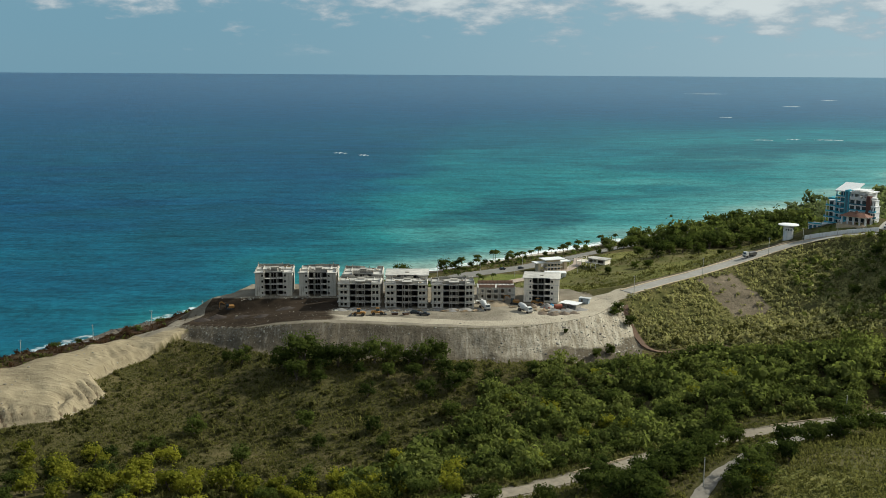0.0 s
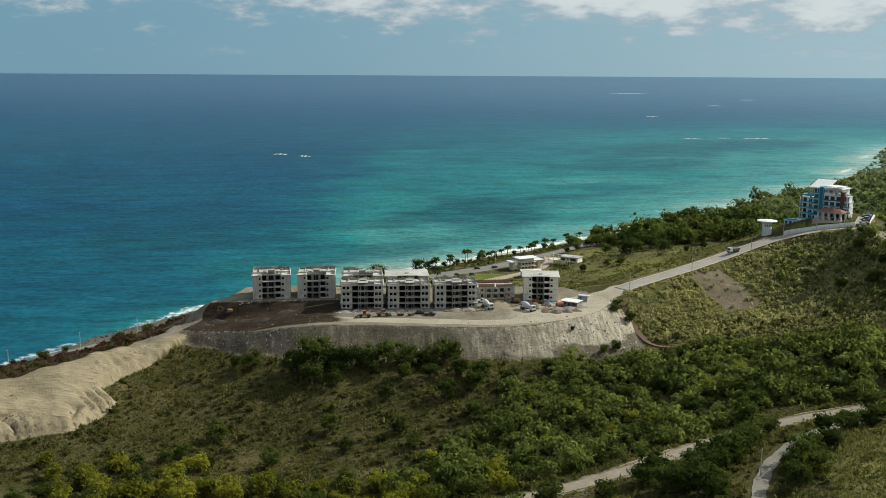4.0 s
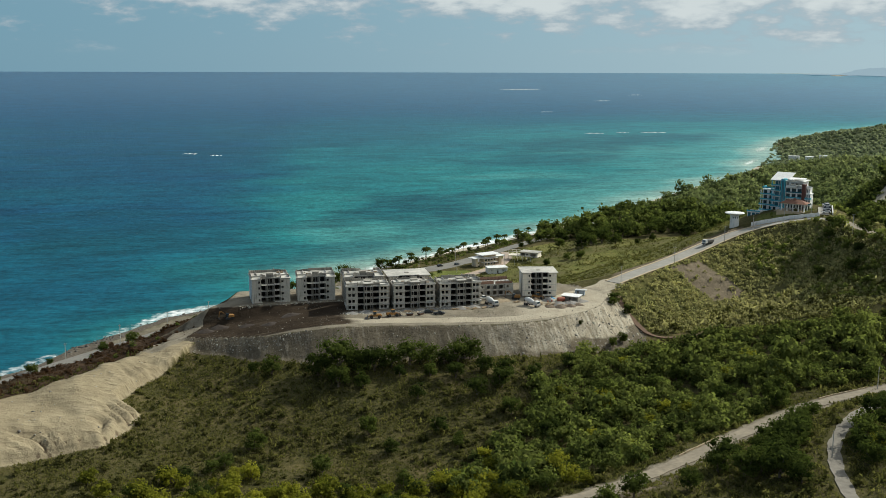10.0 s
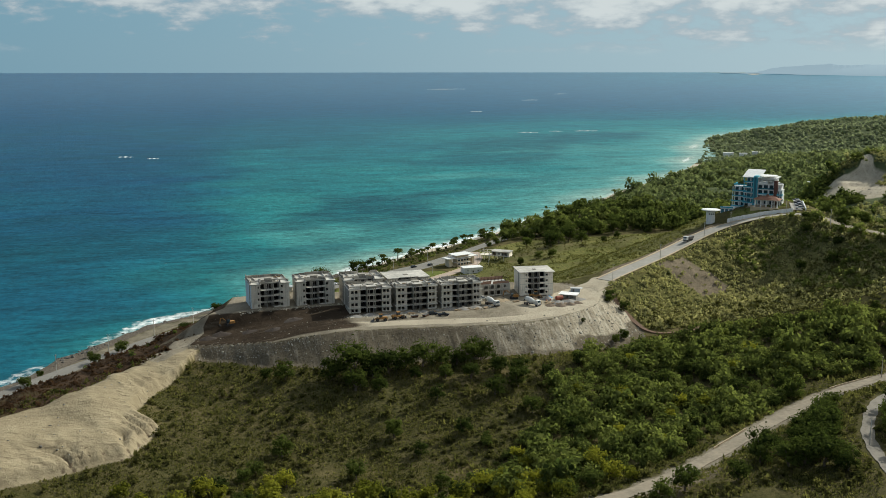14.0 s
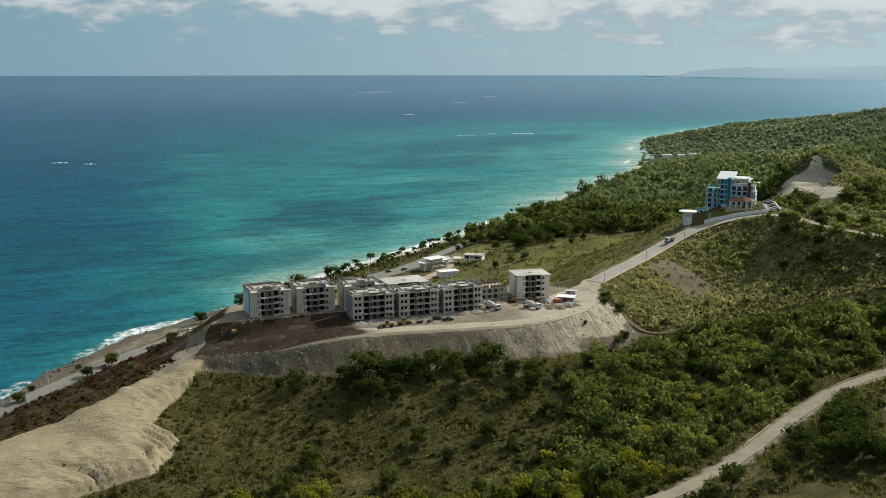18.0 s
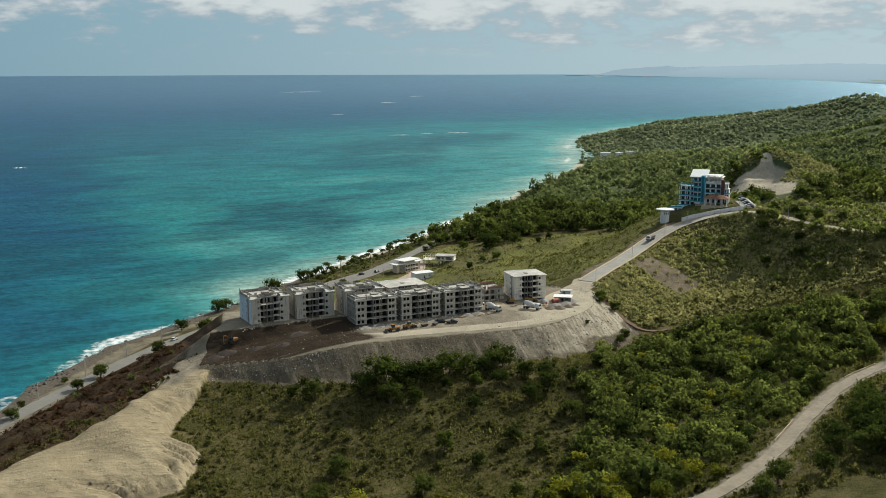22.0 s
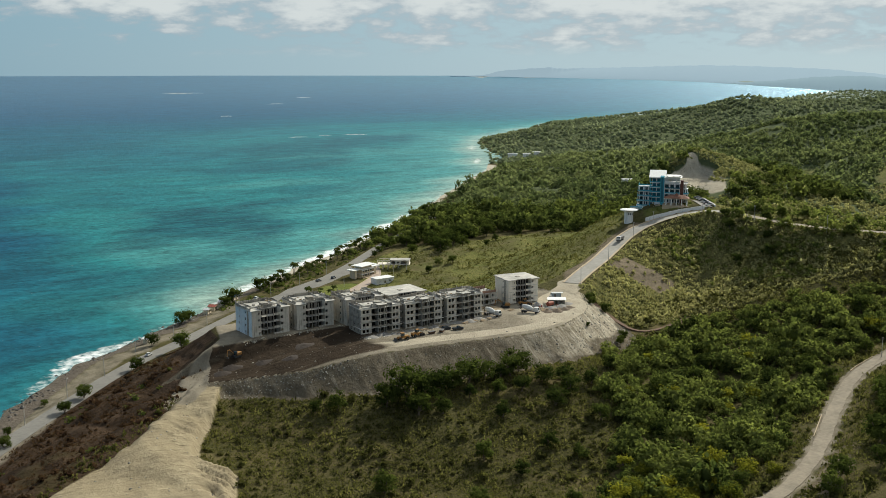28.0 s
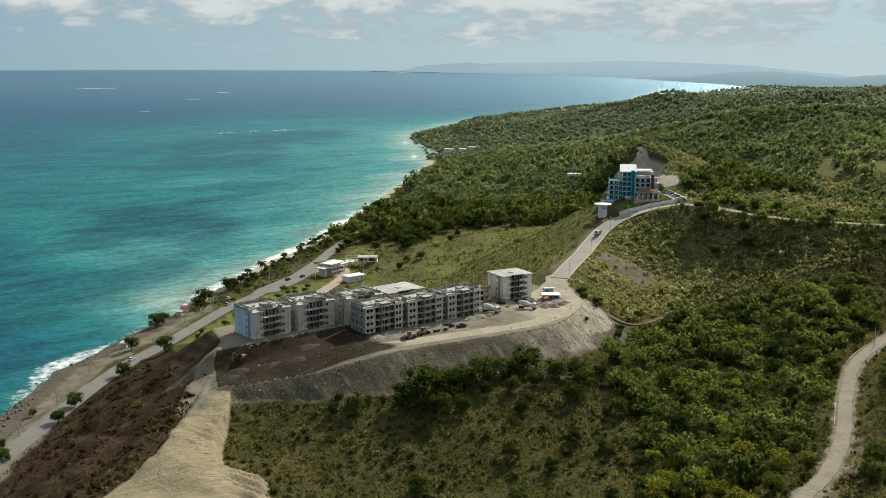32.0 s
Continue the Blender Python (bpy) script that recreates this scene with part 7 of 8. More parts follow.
drive[:, 2] = ground_z(drive[:, 0], drive[:, 1])
ribbon_wall("drive_parapet", drive, 1.3, 0.5, M_WHITE, "white parapet along the hotel drive", "wall", 1.5)
strip("hotel_drive", [tuple(q) for q in drive + np.array([-4.0, 2.6, 0.1])], 3.0, 0.1, M_CONC_ROAD, "pale paved drive up to the hotel", "drive")
ribbon_wall("parapet", offset_line(resample(LOWER_ROAD[4:6], 4), 3.3), 0.4, 0.22, M_KERB, "low pale parapet on the bend of the valley road", "wall")
ribbon_wall("parapet", offset_line(resample([(122, 315, 23.4), (130, 317.5, 23.5), (146, 320.5, 24.1)], 4), 3.3), 0.3, 0.22, M_KERB, "low pale kerb wall on the valley road", "wall")


def water_tower():
    p = thing("water_tower", at(205, 532.5, 51.2), "white water tower with a wide saucer roof", "tower")
    bm = bmesh.new(); lathe(bm, [(2.6, -2.0), (2.6, 6.6), (2.4, 6.7)], 24)
    part("drum", bm, M_WHITE, p, "white cylindrical drum")
    bm = bmesh.new(); lathe(bm, [(2.3, 6.75), (5.4, 7.6), (5.6, 7.9), (5.4, 8.15), (3.0, 8.35), (0.3, 8.4)], 32)
    part("saucer", bm, M_WHITE, p, "wide white saucer roof")
    for i in range(6):
        a = i * math.pi / 3
        bm = bmesh.new(); tube(bm, (2.72 * math.cos(a), 2.72 * math.sin(a), -1.5), (2.72 * math.cos(a), 2.72 * math.sin(a), 6.9), 0.13, seg=6)
        part("rib", bm, M_WHITE, p)
    for i in range(5):
        a = -2.4 + i * 0.5
        q = Matrix.Rotation(a, 4, "Z")
        bm = bmesh.new(); box(bm, 2.55, -0.3, 4.9, 2.66, 0.3, 6.0, q)
        part("window", bm, M_GLASS, p, "small dark window")
    return p


water_tower()

# ---- gatehouse, houses by the shore ----
def gatehouse():
    p = thing("gatehouse", pose(85.6, 670.4, 4.2, 0, 0, 19) @ Matrix.Diagonal((1.09, 0.95, 0.98, 1)), "cream and white gatehouse with a broad slab roof", "gatehouse")
    for x in (0.6, 19.2):
        add("pier", p, M_CREAM, (x, 1.5, -1, x + 1.9, 6.5, 6.0), label="broad cream pier")
    add("roof", p, M_WHITE, (-1.4, 0.2, 6.0, 23.4, 7.6, 6.55), label="long white slab roof", bevel=0.06)
    add("roof", p, M_WHITE, (4.0, -1.6, 8.2, 18.5, 8.8, 8.65), label="upper white slab roof", bevel=0.06)
    add("roof_block", p, M_CREAM, (6.5, 1.0, 6.56, 16.0, 6.6, 8.19))
    T = Matrix.Translation
    for k in range(2):
        z = 2.85 * k
        wall("cabin_wall", p, M_CREAM, T((6.6, 0.6, z)), 9.6, 2.8, [(0.6 + i * 2.3, 0.9, 2.3 + i * 2.3, 2.2) for i in range(4)])
        add("cabin_side", p, M_CREAM, (6.6, 0.803, z, 6.8, 6.6, z + 2.8), (16.0, 0.803, z, 16.2, 6.6, z + 2.8))
        add("floor_slab", p, M_WHITE, (5.6, -0.8, z + 2.55, 17.2, 7.0, z + 2.79))
        for i in range(4):
            add("pane", p, M_GLASS, (7.25 + i * 2.3, 0.68, z + 0.9, 8.85 + i * 2.3, 0.72, z + 2.2))
    add("island", p, M_KERB, (4.2, -2.5, -1, 18.5, 9, 0.2))
    return p


gatehouse()


def frame_house():
    p = thing("unfinished_house", pose(115.5, 692.5, 4.8, 0, 0, -38) @ Matrix.Diagonal((0.86, 0.8, 0.95, 1)), "unfinished pale concrete house with open ground floor", "house")
    T = Matrix.Translation
    for i in range(7):
        for y in (0.3, 5.0, 9.7):
            x = 0.4 + i * 4.3
            add("column", p, M_TOWER, (x - 0.2, y - 0.2, -1, x + 0.2, y + 0.2, 3.2))
    add("floor_slab", p, M_TOWER, (0, -0.4, 3.2, 27, 10.4, 3.5))
    wall("front_wall", p, M_TOWER, T((11, 0, 3.5)), 15.6, 3.0, [(1.0, 0.3, 4.2, 2.5), (5.6, 0.9, 7.4, 2.3), (9.0, 0.3, 13.8, 2.5)])
    add("side_wall", p, M_TOWER, (11, 0.203, 3.5, 11.2, 10, 6.5), (26.4, 0.203, 3.5, 26.6, 10, 6.5))
    add("back_wall", p, M_TOWER, (11.203, 9.8, 3.5, 26.397, 10, 6.5))
    add("roof", p, M_ROOFTOP, (10.4, -0.8, 6.5, 27.2, 10.8, 6.85), label="pale flat roof")
    for i in range(3):
        for y in (0.3, 9.7):
            add("column", p, M_TOWER, (0.3 + i * 4.2, y - 0.18, 3.5, 0.66 + i * 4.2, y + 0.18, 6.2))
    add("beam", p, M_TOWER, (0.2, 0.1, 6.2, 10.397, 0.5, 6.55), (0.2, 9.5, 6.2, 10.397, 9.9, 6.55))
    add("garden_wall", p, M_TOWER, (27.5, -3.0, -1, 36.0, -2.75, 1.4), (36.0, -3.0, -1, 36.25, 6.0, 1.4))
    return p


frame_house()


def small_house(name, x, y, z, rz, W, D, H, label, wallm, roofm, flat=True, group=""):
    p = thing(name, pose(x, y, z, 0, 0, rz), label, "house", group)
    T = Matrix.Translation
    wall("front_wall", p, wallm, T((0, 0, -0.8)), W, H + 0.8, [(W * 0.15, 1.8, W * 0.15 + 1.2, 2.9), (W * 0.45, 0.85, W * 0.45 + 1.0, 2.9), (W * 0.72, 1.8, W * 0.72 + 1.2, 2.9)])
    add("side_wall", p, wallm, (0, 0.203, -0.8, 0.2, D, H), (W - 0.2, 0.203, -0.8, W, D, H))
    add("back_wall", p, wallm, (0.203, D - 0.2, -0.8, W - 0.203, D - 0.003, H))
    bm = bmesh.new()
    if flat:
        box(bm, -0.4, -0.5, H, W + 0.4, D + 0.4, H + 0.25)
    else:
        q = [(-0.5, H), (W / 2, H + W * 0.16), (W + 0.5, H), (W + 0.5, H + 0.12), (W / 2, H + W * 0.16 + 0.14), (-0.5, H + 0.12)]
        prism(bm, q, -0.6, D + 0.6)
    part("roof", bm, roofm, p)
    if not flat:
        bm = bmesh.new(); prism(bm, [(0.0, H), (W, H), (W / 2, H + W * 0.155)], 0.0, 0.2)
        part("gable", bm, wallm, p)
    return p


M_ZINC = material("zinc_sheet", (0.62, 0.62, 0.60), (0.5, 0.5, 0.49), 0.8, 0.5, 0.15, 0.3)
M_REDROOF = material("red_sheet", (0.32, 0.08, 0.05), (0.22, 0.06, 0.045), 1.0, 0.7, 0.15)
M_BLUESHEET = material("blue_sheet", (0.04, 0.14, 0.32), (0.03, 0.1, 0.25), 1.0, 0.6, 0.15)
small_house("pump_house", 88.0, 646.6, 5.0, 0, 13.5, 7.5, 3.3, "low white flat-roofed house by the gate", M_WHITE, M_WHITE)
for x, y, W, D, H, roofm, lab in ((-24, 650, 5, 4, 2.5, M_REDROOF, "small beach shack with red roof"), (-16, 655, 6, 4, 2.6, M_ZINC, "small beach shack with grey roof"), (-4, 668, 5, 4, 2.4, M_BLUESHEET, "beach shack under blue sheeting"),
                                 (-30, 645, 4, 3, 2.3, M_ZINC, "little grey-roofed beach stall"), (-82, 597, 4, 3, 2.3, M_WHITE, "small white hut beside the coast road")):
    small_house("beach_shack", x, y, float(ground_z(np.array([x]), np.array([y]))[0]), 40, W, D, H, lab, M_CREAM, roofm, False, "beach shacks")
for x, y, W, lab in ((786, 1400, 16, "white-roofed house among coastal trees"), (806, 1385, 12, "small pale house among coastal trees"), (840, 1400, 12, "small pale house in the far woods"), (560, 900, 19, "long pale-roofed shed in the woods")):
    small_house("far_house", x, y, float(ground_z(np.array([x]), np.array([y]))[0]) - 0.2, -35, W, 8, 5.5, lab, M_WHITE, M_WHITE, True, "houses in the far woods")

# ---- vehicles and plant ----
M_TYRE = material("tyre_rubber", (0.025, 0.025, 0.025), (0.04, 0.038, 0.035), 3, 0.9, 0.2)
M_YELLOW = material("machine_yellow", (0.34, 0.17, 0.04), (0.22, 0.115, 0.04), 1.5, 0.6, 0.1)
M_TRUCKWHITE = material("truck_white", (0.62, 0.61, 0.58), (0.5, 0.49, 0.46), 1.2, 0.5, 0.05)
M_DARKPAINT = material("dark_paint", (0.03, 0.035, 0.045), (0.022, 0.025, 0.03), 1.2, 0.35, 0.0)
M_STEEL = material("dull_steel", (0.16, 0.155, 0.15), (0.1, 0.095, 0.09), 2, 0.6, 0.1, 0.5)
M_REDPAINT = material("red_oxide", (0.34, 0.10, 0.055), (0.24, 0.075, 0.045), 1.5, 0.7, 0.1)
M_SILVER = material("silver_paint", (0.42, 0.43, 0.44), (0.36, 0.37, 0.38), 1.2, 0.35, 0.0, 0.3)


def wheel(p, x, y, r, w):
    bm = bmesh.new()
    m = Matrix.Translation((x, y, r)) @ Matrix.Rotation(math.pi / 2, 4, "X")
    lathe(bm, [(r * 0.55, -w / 2), (r * 0.92, -w / 2), (r, -w * 0.35), (r, w * 0.35), (r * 0.92, w / 2), (r * 0.55, w / 2)], 14, m)
    wh = part("wheel", bm, M_TYRE, p)
    bm = bmesh.new(); lathe(bm, [(r * 0.5, -w * 0.45), (r * 0.3, -w * 0.52), (r * 0.3, w * 0.52), (r * 0.5, w * 0.45)], 10, m)
    part("rim", bm, M_STEEL, wh)


def car(x, y, z, rz, paint, label, pickup=False, name="car"):
    """x ahead; 4.5 m long, or a 5.2 m pickup."""
    p = thing(name, pose(x, y, z, 0, 0, rz), label, name.replace("_", " "), "parked cars")
    L = 5.2 if pickup else 4.5
    bm = bmesh.new()
    prism(bm, [(-L / 2, 0.45), (L / 2 - 0.1, 0.42), (L / 2, 0.75), (L / 2 - 0.25, 0.98), (L * 0.2, 1.05), (-L / 2 + 0.05, 1.08), (-L / 2, 0.7)], -0.88, 0.88)
    part("body", bm, paint, p, bevel=0.05)
    bm = bmesh.new()
    c0, c1 = (-0.55, 1.35) if pickup else (-1.75, 1.15)
    prism(bm, [(c0, 1.03), (c1, 1.03), (c1 - 0.6, 1.62), (c0 + 0.25, 1.66)], -0.78, 0.78)
    part("glasshouse", bm, M_GLASS, p, "dark windows", 0.05)
    add("roof", p, paint, (c0 + 0.3, -0.72, 1.64, c1 - 0.65, 0.72, 1.7))
    for wx in (-L * 0.31, L * 0.31):
        for wy in (-0.8, 0.8):
            wheel(p, wx, wy, 0.36, 0.24)
    for wy in (-0.62, 0.62):
        add("headlight", p, M_WHITE, (L / 2 - 0.06, wy - 0.16, 0.68, L / 2 + 0.02, wy + 0.16, 0.84))
    return p


def truck_base(p, L, axles, cab=M_TRUCKWHITE):
    add("chassis", p, M_STEEL, (-L / 2, -0.45, 0.75, L / 2 - 0.4, 0.45, 1.05))
    bm = bmesh.new()
    prism(bm, [(L / 2 - 2.1, 1.06), (L / 2, 1.06), (L / 2, 1.9), (L / 2 - 0.25, 2.95), (L / 2 - 2.1, 3.0)], -1.2, 1.2)
    part("cab", bm, cab, p, "white driver's cab", 0.06)
    bm = bmesh.new()
    prism(bm, [(L / 2 + 0.015, 1.95), (L / 2 - 0.2, 2.75), (L / 2 - 0.24, 2.75), (L / 2 - 0.04, 1.95)], -1.0, 1.0)
    part("windscreen", bm, M_GLASS, p, "dark windscreen")
    add("bumper", p, M_STEEL, (L / 2 - 0.1, -1.2, 0.55, L / 2 + 0.12, 1.2, 1.05))
    for wx in axles:
        for wy in (-1.0, 1.0):
            wheel(p, wx, wy, 0.52, 0.38)


def mixer(x, y, rz):
    p = thing("concrete_mixer_truck", at(x, y, None, rz), "dusty white concrete mixer truck on the yard", "truck", "mixer trucks")
    truck_base(p, 9.0, (-3.3, -2.0, 3.4))
    q = Matrix.Translation((-1.1, 0, 2.45)) @ Matrix.Rotation(radians(-78), 4, "Y")
    bm = bmesh.new()
    lathe(bm, [(0.5, -2.9), (0.95, -2.3), (1.25, -0.9), (1.3, 0.4), (1.1, 1.6), (0.65, 2.7)][::-1], 20, q @ Matrix.Rotation(math.pi, 4, "X"))
    part("drum", bm, M_TRUCKWHITE, p, "white mixing drum")
    add("water_tank", p, M_TRUCKWHITE, (2.0, -1.0, 1.1, 2.35, 1.0, 2.3))
    bm = bmesh.new(); prism(bm, [(-4.6, 1.5), (-3.7, 3.4), (-3.5, 3.4), (-4.2, 1.4)], -0.5, 0.5)
    part("chute", bm, M_STEEL, p)
    return p


def dump_truck(x, y, z, rz, name="dump_truck"):
    p = thing(name, pose(x, y, z, 0, 0, rz), "white lorry with a tipping body on the hill road", "truck")
    truck_base(p, 8.0, (-2.8, -1.5, 2.9))
    bm = bmesh.new(); prism(bm, [(-4.0, 1.2), (1.6, 1.2), (1.7, 2.6), (-4.2, 2.6)], -1.25, 1.25)
    part("tipper_body", bm, M_STEEL, p, bevel=0.05)
    return p


def loader(x, y, rz, label, kind="wheel_loader"):
    p = thing(kind, at(x, y, None, rz), label, "loader", "earth movers")
    bm = bmesh.new(); prism(bm, [(-2.9, 0.9), (0.6, 0.9), (0.6, 1.6), (-0.6, 1.9), (-2.7, 1.9), (-3.0, 1.5)], -0.85, 0.85)
    part("body", bm, M_YELLOW, p, bevel=0.06)
    add("cab", p, M_GLASS, (-0.6, -0.65, 1.85, 0.75, 0.65, 3.05), bevel=0.05)
    add("cab_roof", p, M_YELLOW, (-0.75, -0.75, 3.06, 0.9, 0.75, 3.2))
    add("front_frame", p, M_YELLOW, (0.6, -0.5, 0.8, 2.2, 0.5, 1.5))
    for wy in (-0.42, 0.42):
        bm = bmesh.new(); prism(bm, [(1.2, 1.5), (1.5, 1.75), (3.4, 0.75), (3.3, 0.5)], wy - 0.1, wy + 0.1)
        part("lift_arm", bm, M_YELLOW, p)
    bm = bmesh.new(); prism(bm, [(3.2, 0.25), (4.3, 0.15), (3.4, 0.45), (3.3, 1.15), (3.05, 1.2)], -1.3, 1.3)
    part("bucket", bm, M_STEEL, p, "worn steel bucket")
    for wx in (-1.9, 1.6):
        for wy in (-1.0, 1.0):
            wheel(p, wx, wy, 0.72, 0.5)
    return p


def excavator(x, y, rz, label, reach=1.0):
    p = thing("excavator", at(x, y, None, rz), label, "excavator", "earth movers")
    for wy in (-1.1, 1.1):
        bm = bmesh.new(); prism(bm, [(-1.7, 0.0), (1.7, 0.0), (2.05, 0.4), (1.7, 0.8), (-1.7, 0.8), (-2.05, 0.4)], wy - 0.28, wy + 0.28)
        part("track", bm, M_TYRE, p, "dark steel track")
    add("turntable", p, M_STEEL, (-1.0, -0.8, 0.5, 1.0, 0.8, 1.0))
    add("house", p, M_YELLOW, (-2.2, -1.25, 1.0, 0.6, 1.25, 2.1), bevel=0.08)
    add("cab", p, M_GLASS, (0.2, 0.25, 1.4, 1.6, 1.2, 2.85), bevel=0.06)
    for nm, pts in (("boom", [(0.7, 1.6), (1.0, 1.9), (3.2, 4.1), (4.9 * reach, 3.9), (4.9 * reach, 3.6), (3.3, 3.6)]), ("stick", [(4.6 * reach, 4.1), (5.0 * reach, 3.9), (5.4 * reach, 1.3), (5.1 * reach, 1.2)]), ("bucket", [(5.0 * reach, 1.3), (5.5 * reach, 1.3), (5.3 * reach, 0.4), (4.5 * reach, 0.5)])):
        bm = bmesh.new(); prism(bm, pts, -0.5 if nm == "bucket" else -0.22, 0.3 if nm == "bucket" else 0.02)
        part(nm, bm, M_STEEL if nm == "bucket" else M_YELLOW, p)
    return p


mixer(32.6, 446.0, -72)
mixer(50.5, 440.4, -60)
loader(-24.5, 433.2, 175, "yellow wheel loader on the haul road")
loader(-16.2, 434.8, 10, "yellow wheel loader beside another machine")
excavator(-87.4, 462.5, 200, "orange-yellow excavator in the dark earth", 0.9)
excavator(47.4, 455.2, 160, "yellow excavator by the shell building")
loader(58.0, 453.5, -20, "yellow loader in front of the end block")
car(4.8, 434.2, 32.95, -8, M_DARKPAINT, "dark pickup parked on the haul road", True, "pickup")
car(0.6, 437.2, 32.95, -8, M_DARKPAINT, "dark car parked beside a pickup", False)
car(31.8, 457.0, 33.35, 5, M_TRUCKWHITE, "white pickup beside the shell building", True, "pickup")
car(80.5, 459.5, 33.3, 40, M_TRUCKWHITE, "white pickup behind the site hut", True, "pickup")
dump_truck(177, 510.8, 45.2, 208)
for x, y, m_ in ((246.5, 504.5, M_TRUCKWHITE), (249.5, 509.0, M_DARKPAINT), (252.5, 513.6, M_SILVER), (255.5, 518.2, M_DARKPAINT), (258.5, 522.8, M_TRUCKWHITE), (261.5, 527.4, M_DARKPAINT)):
    car(x, y, float(ground_z(np.array([x]), np.array([y]))[0]) + 0.22, 147, m_, "car parked along the hotel drive")
for x, y, rz, m_, lab in ((-90.5, 569, 42, M_TRUCKWHITE, "white car driving on the coast road"), (75, 683, 30, M_DARKPAINT, "dark car waiting by the gatehouse"), (6.5, 657, 40, M_TRUCKWHITE, "white van by the beach shacks"), (-2, 642, 38, M_SILVER, "silver car on the coast road"), (62, 680, 20, M_DARKPAINT, "dark car on the coast road")):
    car(x, y, 4.12 if y != 657 else 3.7, rz, m_, lab)


def site_hut():
    p = thing("site_hut", pose(68.0, 447.5, 33.0, 0, 0, -38), "site hut with white sheet roof and grey walls", "hut")
    T = Matrix.Translation
    wall("front_wall", p, M_RAW, T((0, 0, 0)), 8.0, 2.6, [(1, 1, 2.2, 2), (3.4, 0, 4.4, 2.1), (5.6, 1, 6.8, 2)])
    add("side_wall", p, M_RAW, (0, 0.203, 0, 0.2, 5, 2.6), (7.8, 0.203, 0, 8, 5, 2.6))
    add("back_wall", p, M_RAW, (0.203, 4.8, 0, 7.797, 4.997, 2.6))
    bm = bmesh.new(); prism(bm, [(-0.6, 2.6), (8.6, 2.6), (8.6, 2.72), (-0.6, 2.72)], -0.8, 5.8)
    part("roof", bm, M_WHITE, p, "white sheet metal roof")
    return p


site_hut()
M_CABIN = material("grey_steel_cabin", (0.30, 0.35, 0.39), (0.22, 0.26, 0.29), 0.8, 0.6, 0.1)
p = thing("site_cabin", pose(78.0, 456.5, 33.3, 0, 0, -30), "blue-grey steel site cabin behind the hut", "cabin")
add("shell", p, M_CABIN, (0, 0, 0, 4.6, 2.4, 2.4), bevel=0.04)
add("door", p, M_STEEL, (1.0, -0.06, 0.1, 1.9, -0.003, 2.1))
add("roof", p, M_ZINC, (-0.15, -0.15, 2.503, 5.65, 2.55, 2.62))
p = thing("fuel_tank", at(66.5, 444.5, None, 10), "rust-red cylindrical tank on the yard", "tank")
bm = bmesh.new(); lathe(bm, [(0.4, -1.9), (1.0, -1.75), (1.05, -1.5), (1.05, 1.5), (1.0, 1.75), (0.4, 1.9)], 18, Matrix.Translation((0, 0, 1.5)) @ Matrix.Rotation(math.pi / 2, 4, "Y"))
part("vessel", bm, M_REDPAINT, p)
add("saddle", p, M_STEEL, (-1.2, -0.8, 0, -0.9, 0.8, 0.7), (0.9, -0.8, 0, 1.2, 0.8, 0.7))


def heap(x, y, r, h, mat, label, name="earth_mound"):
    """A tipped heap: a worn cone with lumps."""
    seg, rings = 18, 6
    bm = bmesh.new()
    rows = []
    for k in range(rings):
        u = k / rings
        row = []
        for i in range(seg):
            a = 2 * math.pi * i / seg
            rr = r * (1 - u) * (1 + 0.14 * math.sin(3 * a + x) + 0.08 * math.sin(7 * a + k))
            px, py = x + rr * math.cos(a), y + rr * 0.8 * math.sin(a)
            row.append((px, py, h * (u ** 0.85) * (1 + 0.1 * math.sin(5 * a + 2 * k))))
        rows.append(row)
    flat = np.array([q for r_ in rows for q in r_])
    gz = ground_z(flat[:, 0], flat[:, 1])
    vs = [bm.verts.new((q[0], q[1], q[2] + g - 0.15)) for q, g in zip(flat, gz)]
    top = bm.verts.new((x, y, float(gz[-1]) + h * 0.97))
    for k in range(rings - 1):
        for i in range(seg):
            bm.faces.new((vs[k * seg + i], vs[k * seg + (i + 1) % seg], vs[(k + 1) * seg + (i + 1) % seg], vs[(k + 1) * seg + i]))
    for i in range(seg):
        bm.faces.new((vs[(rings - 1) * seg + i], vs[(rings - 1) * seg + (i + 1) % seg], top))
    me = bpy.data.meshes.new(name)
    bm.to_mesh(me); bm.free()
    me.polygons.foreach_set("use_smooth", np.ones(len(me.polygons), bool))
    me.materials.append(mat)
    return tagged(new(name, me), label, "heap", "heaps on the site")


M_BUFF = material("buff_sand", (0.36, 0.28, 0.18), (0.27, 0.21, 0.135), 1.2, 0.95, 0.4)
M_GRAVEL = material("grey_gravel", (0.30, 0.28, 0.25), (0.19, 0.175, 0.155), 2.0, 0.95, 0.5)
M_BROWNSPOIL = material("brown_spoil", (0.20, 0.15, 0.105), (0.13, 0.10, 0.072), 1.6, 0.98, 0.5)
M_DARKEARTH = material("dark_earth", (0.06, 0.046, 0.035), (0.04, 0.03, 0.024), 1.5, 0.98, 0.5)
heap(39.5, 453.8, 5.5, 2.2, M_BUFF, "buff sand heap by the shell building")
heap(62.0, 448.5, 3.4, 2.2, M_GRAVEL, "grey gravel heap by the site hut")
heap(64.5, 441.0, 4.2, 1.5, M_GRAVEL, "grey rubble heap beside the yard")
heap(70.0, 440.5, 5.0, 1.6, M_GRAVEL, "grey spoil heap below the site hut")
heap(76.5, 444.0, 4.0, 1.2, M_GRAVEL, "low grey spoil heap near the hut")
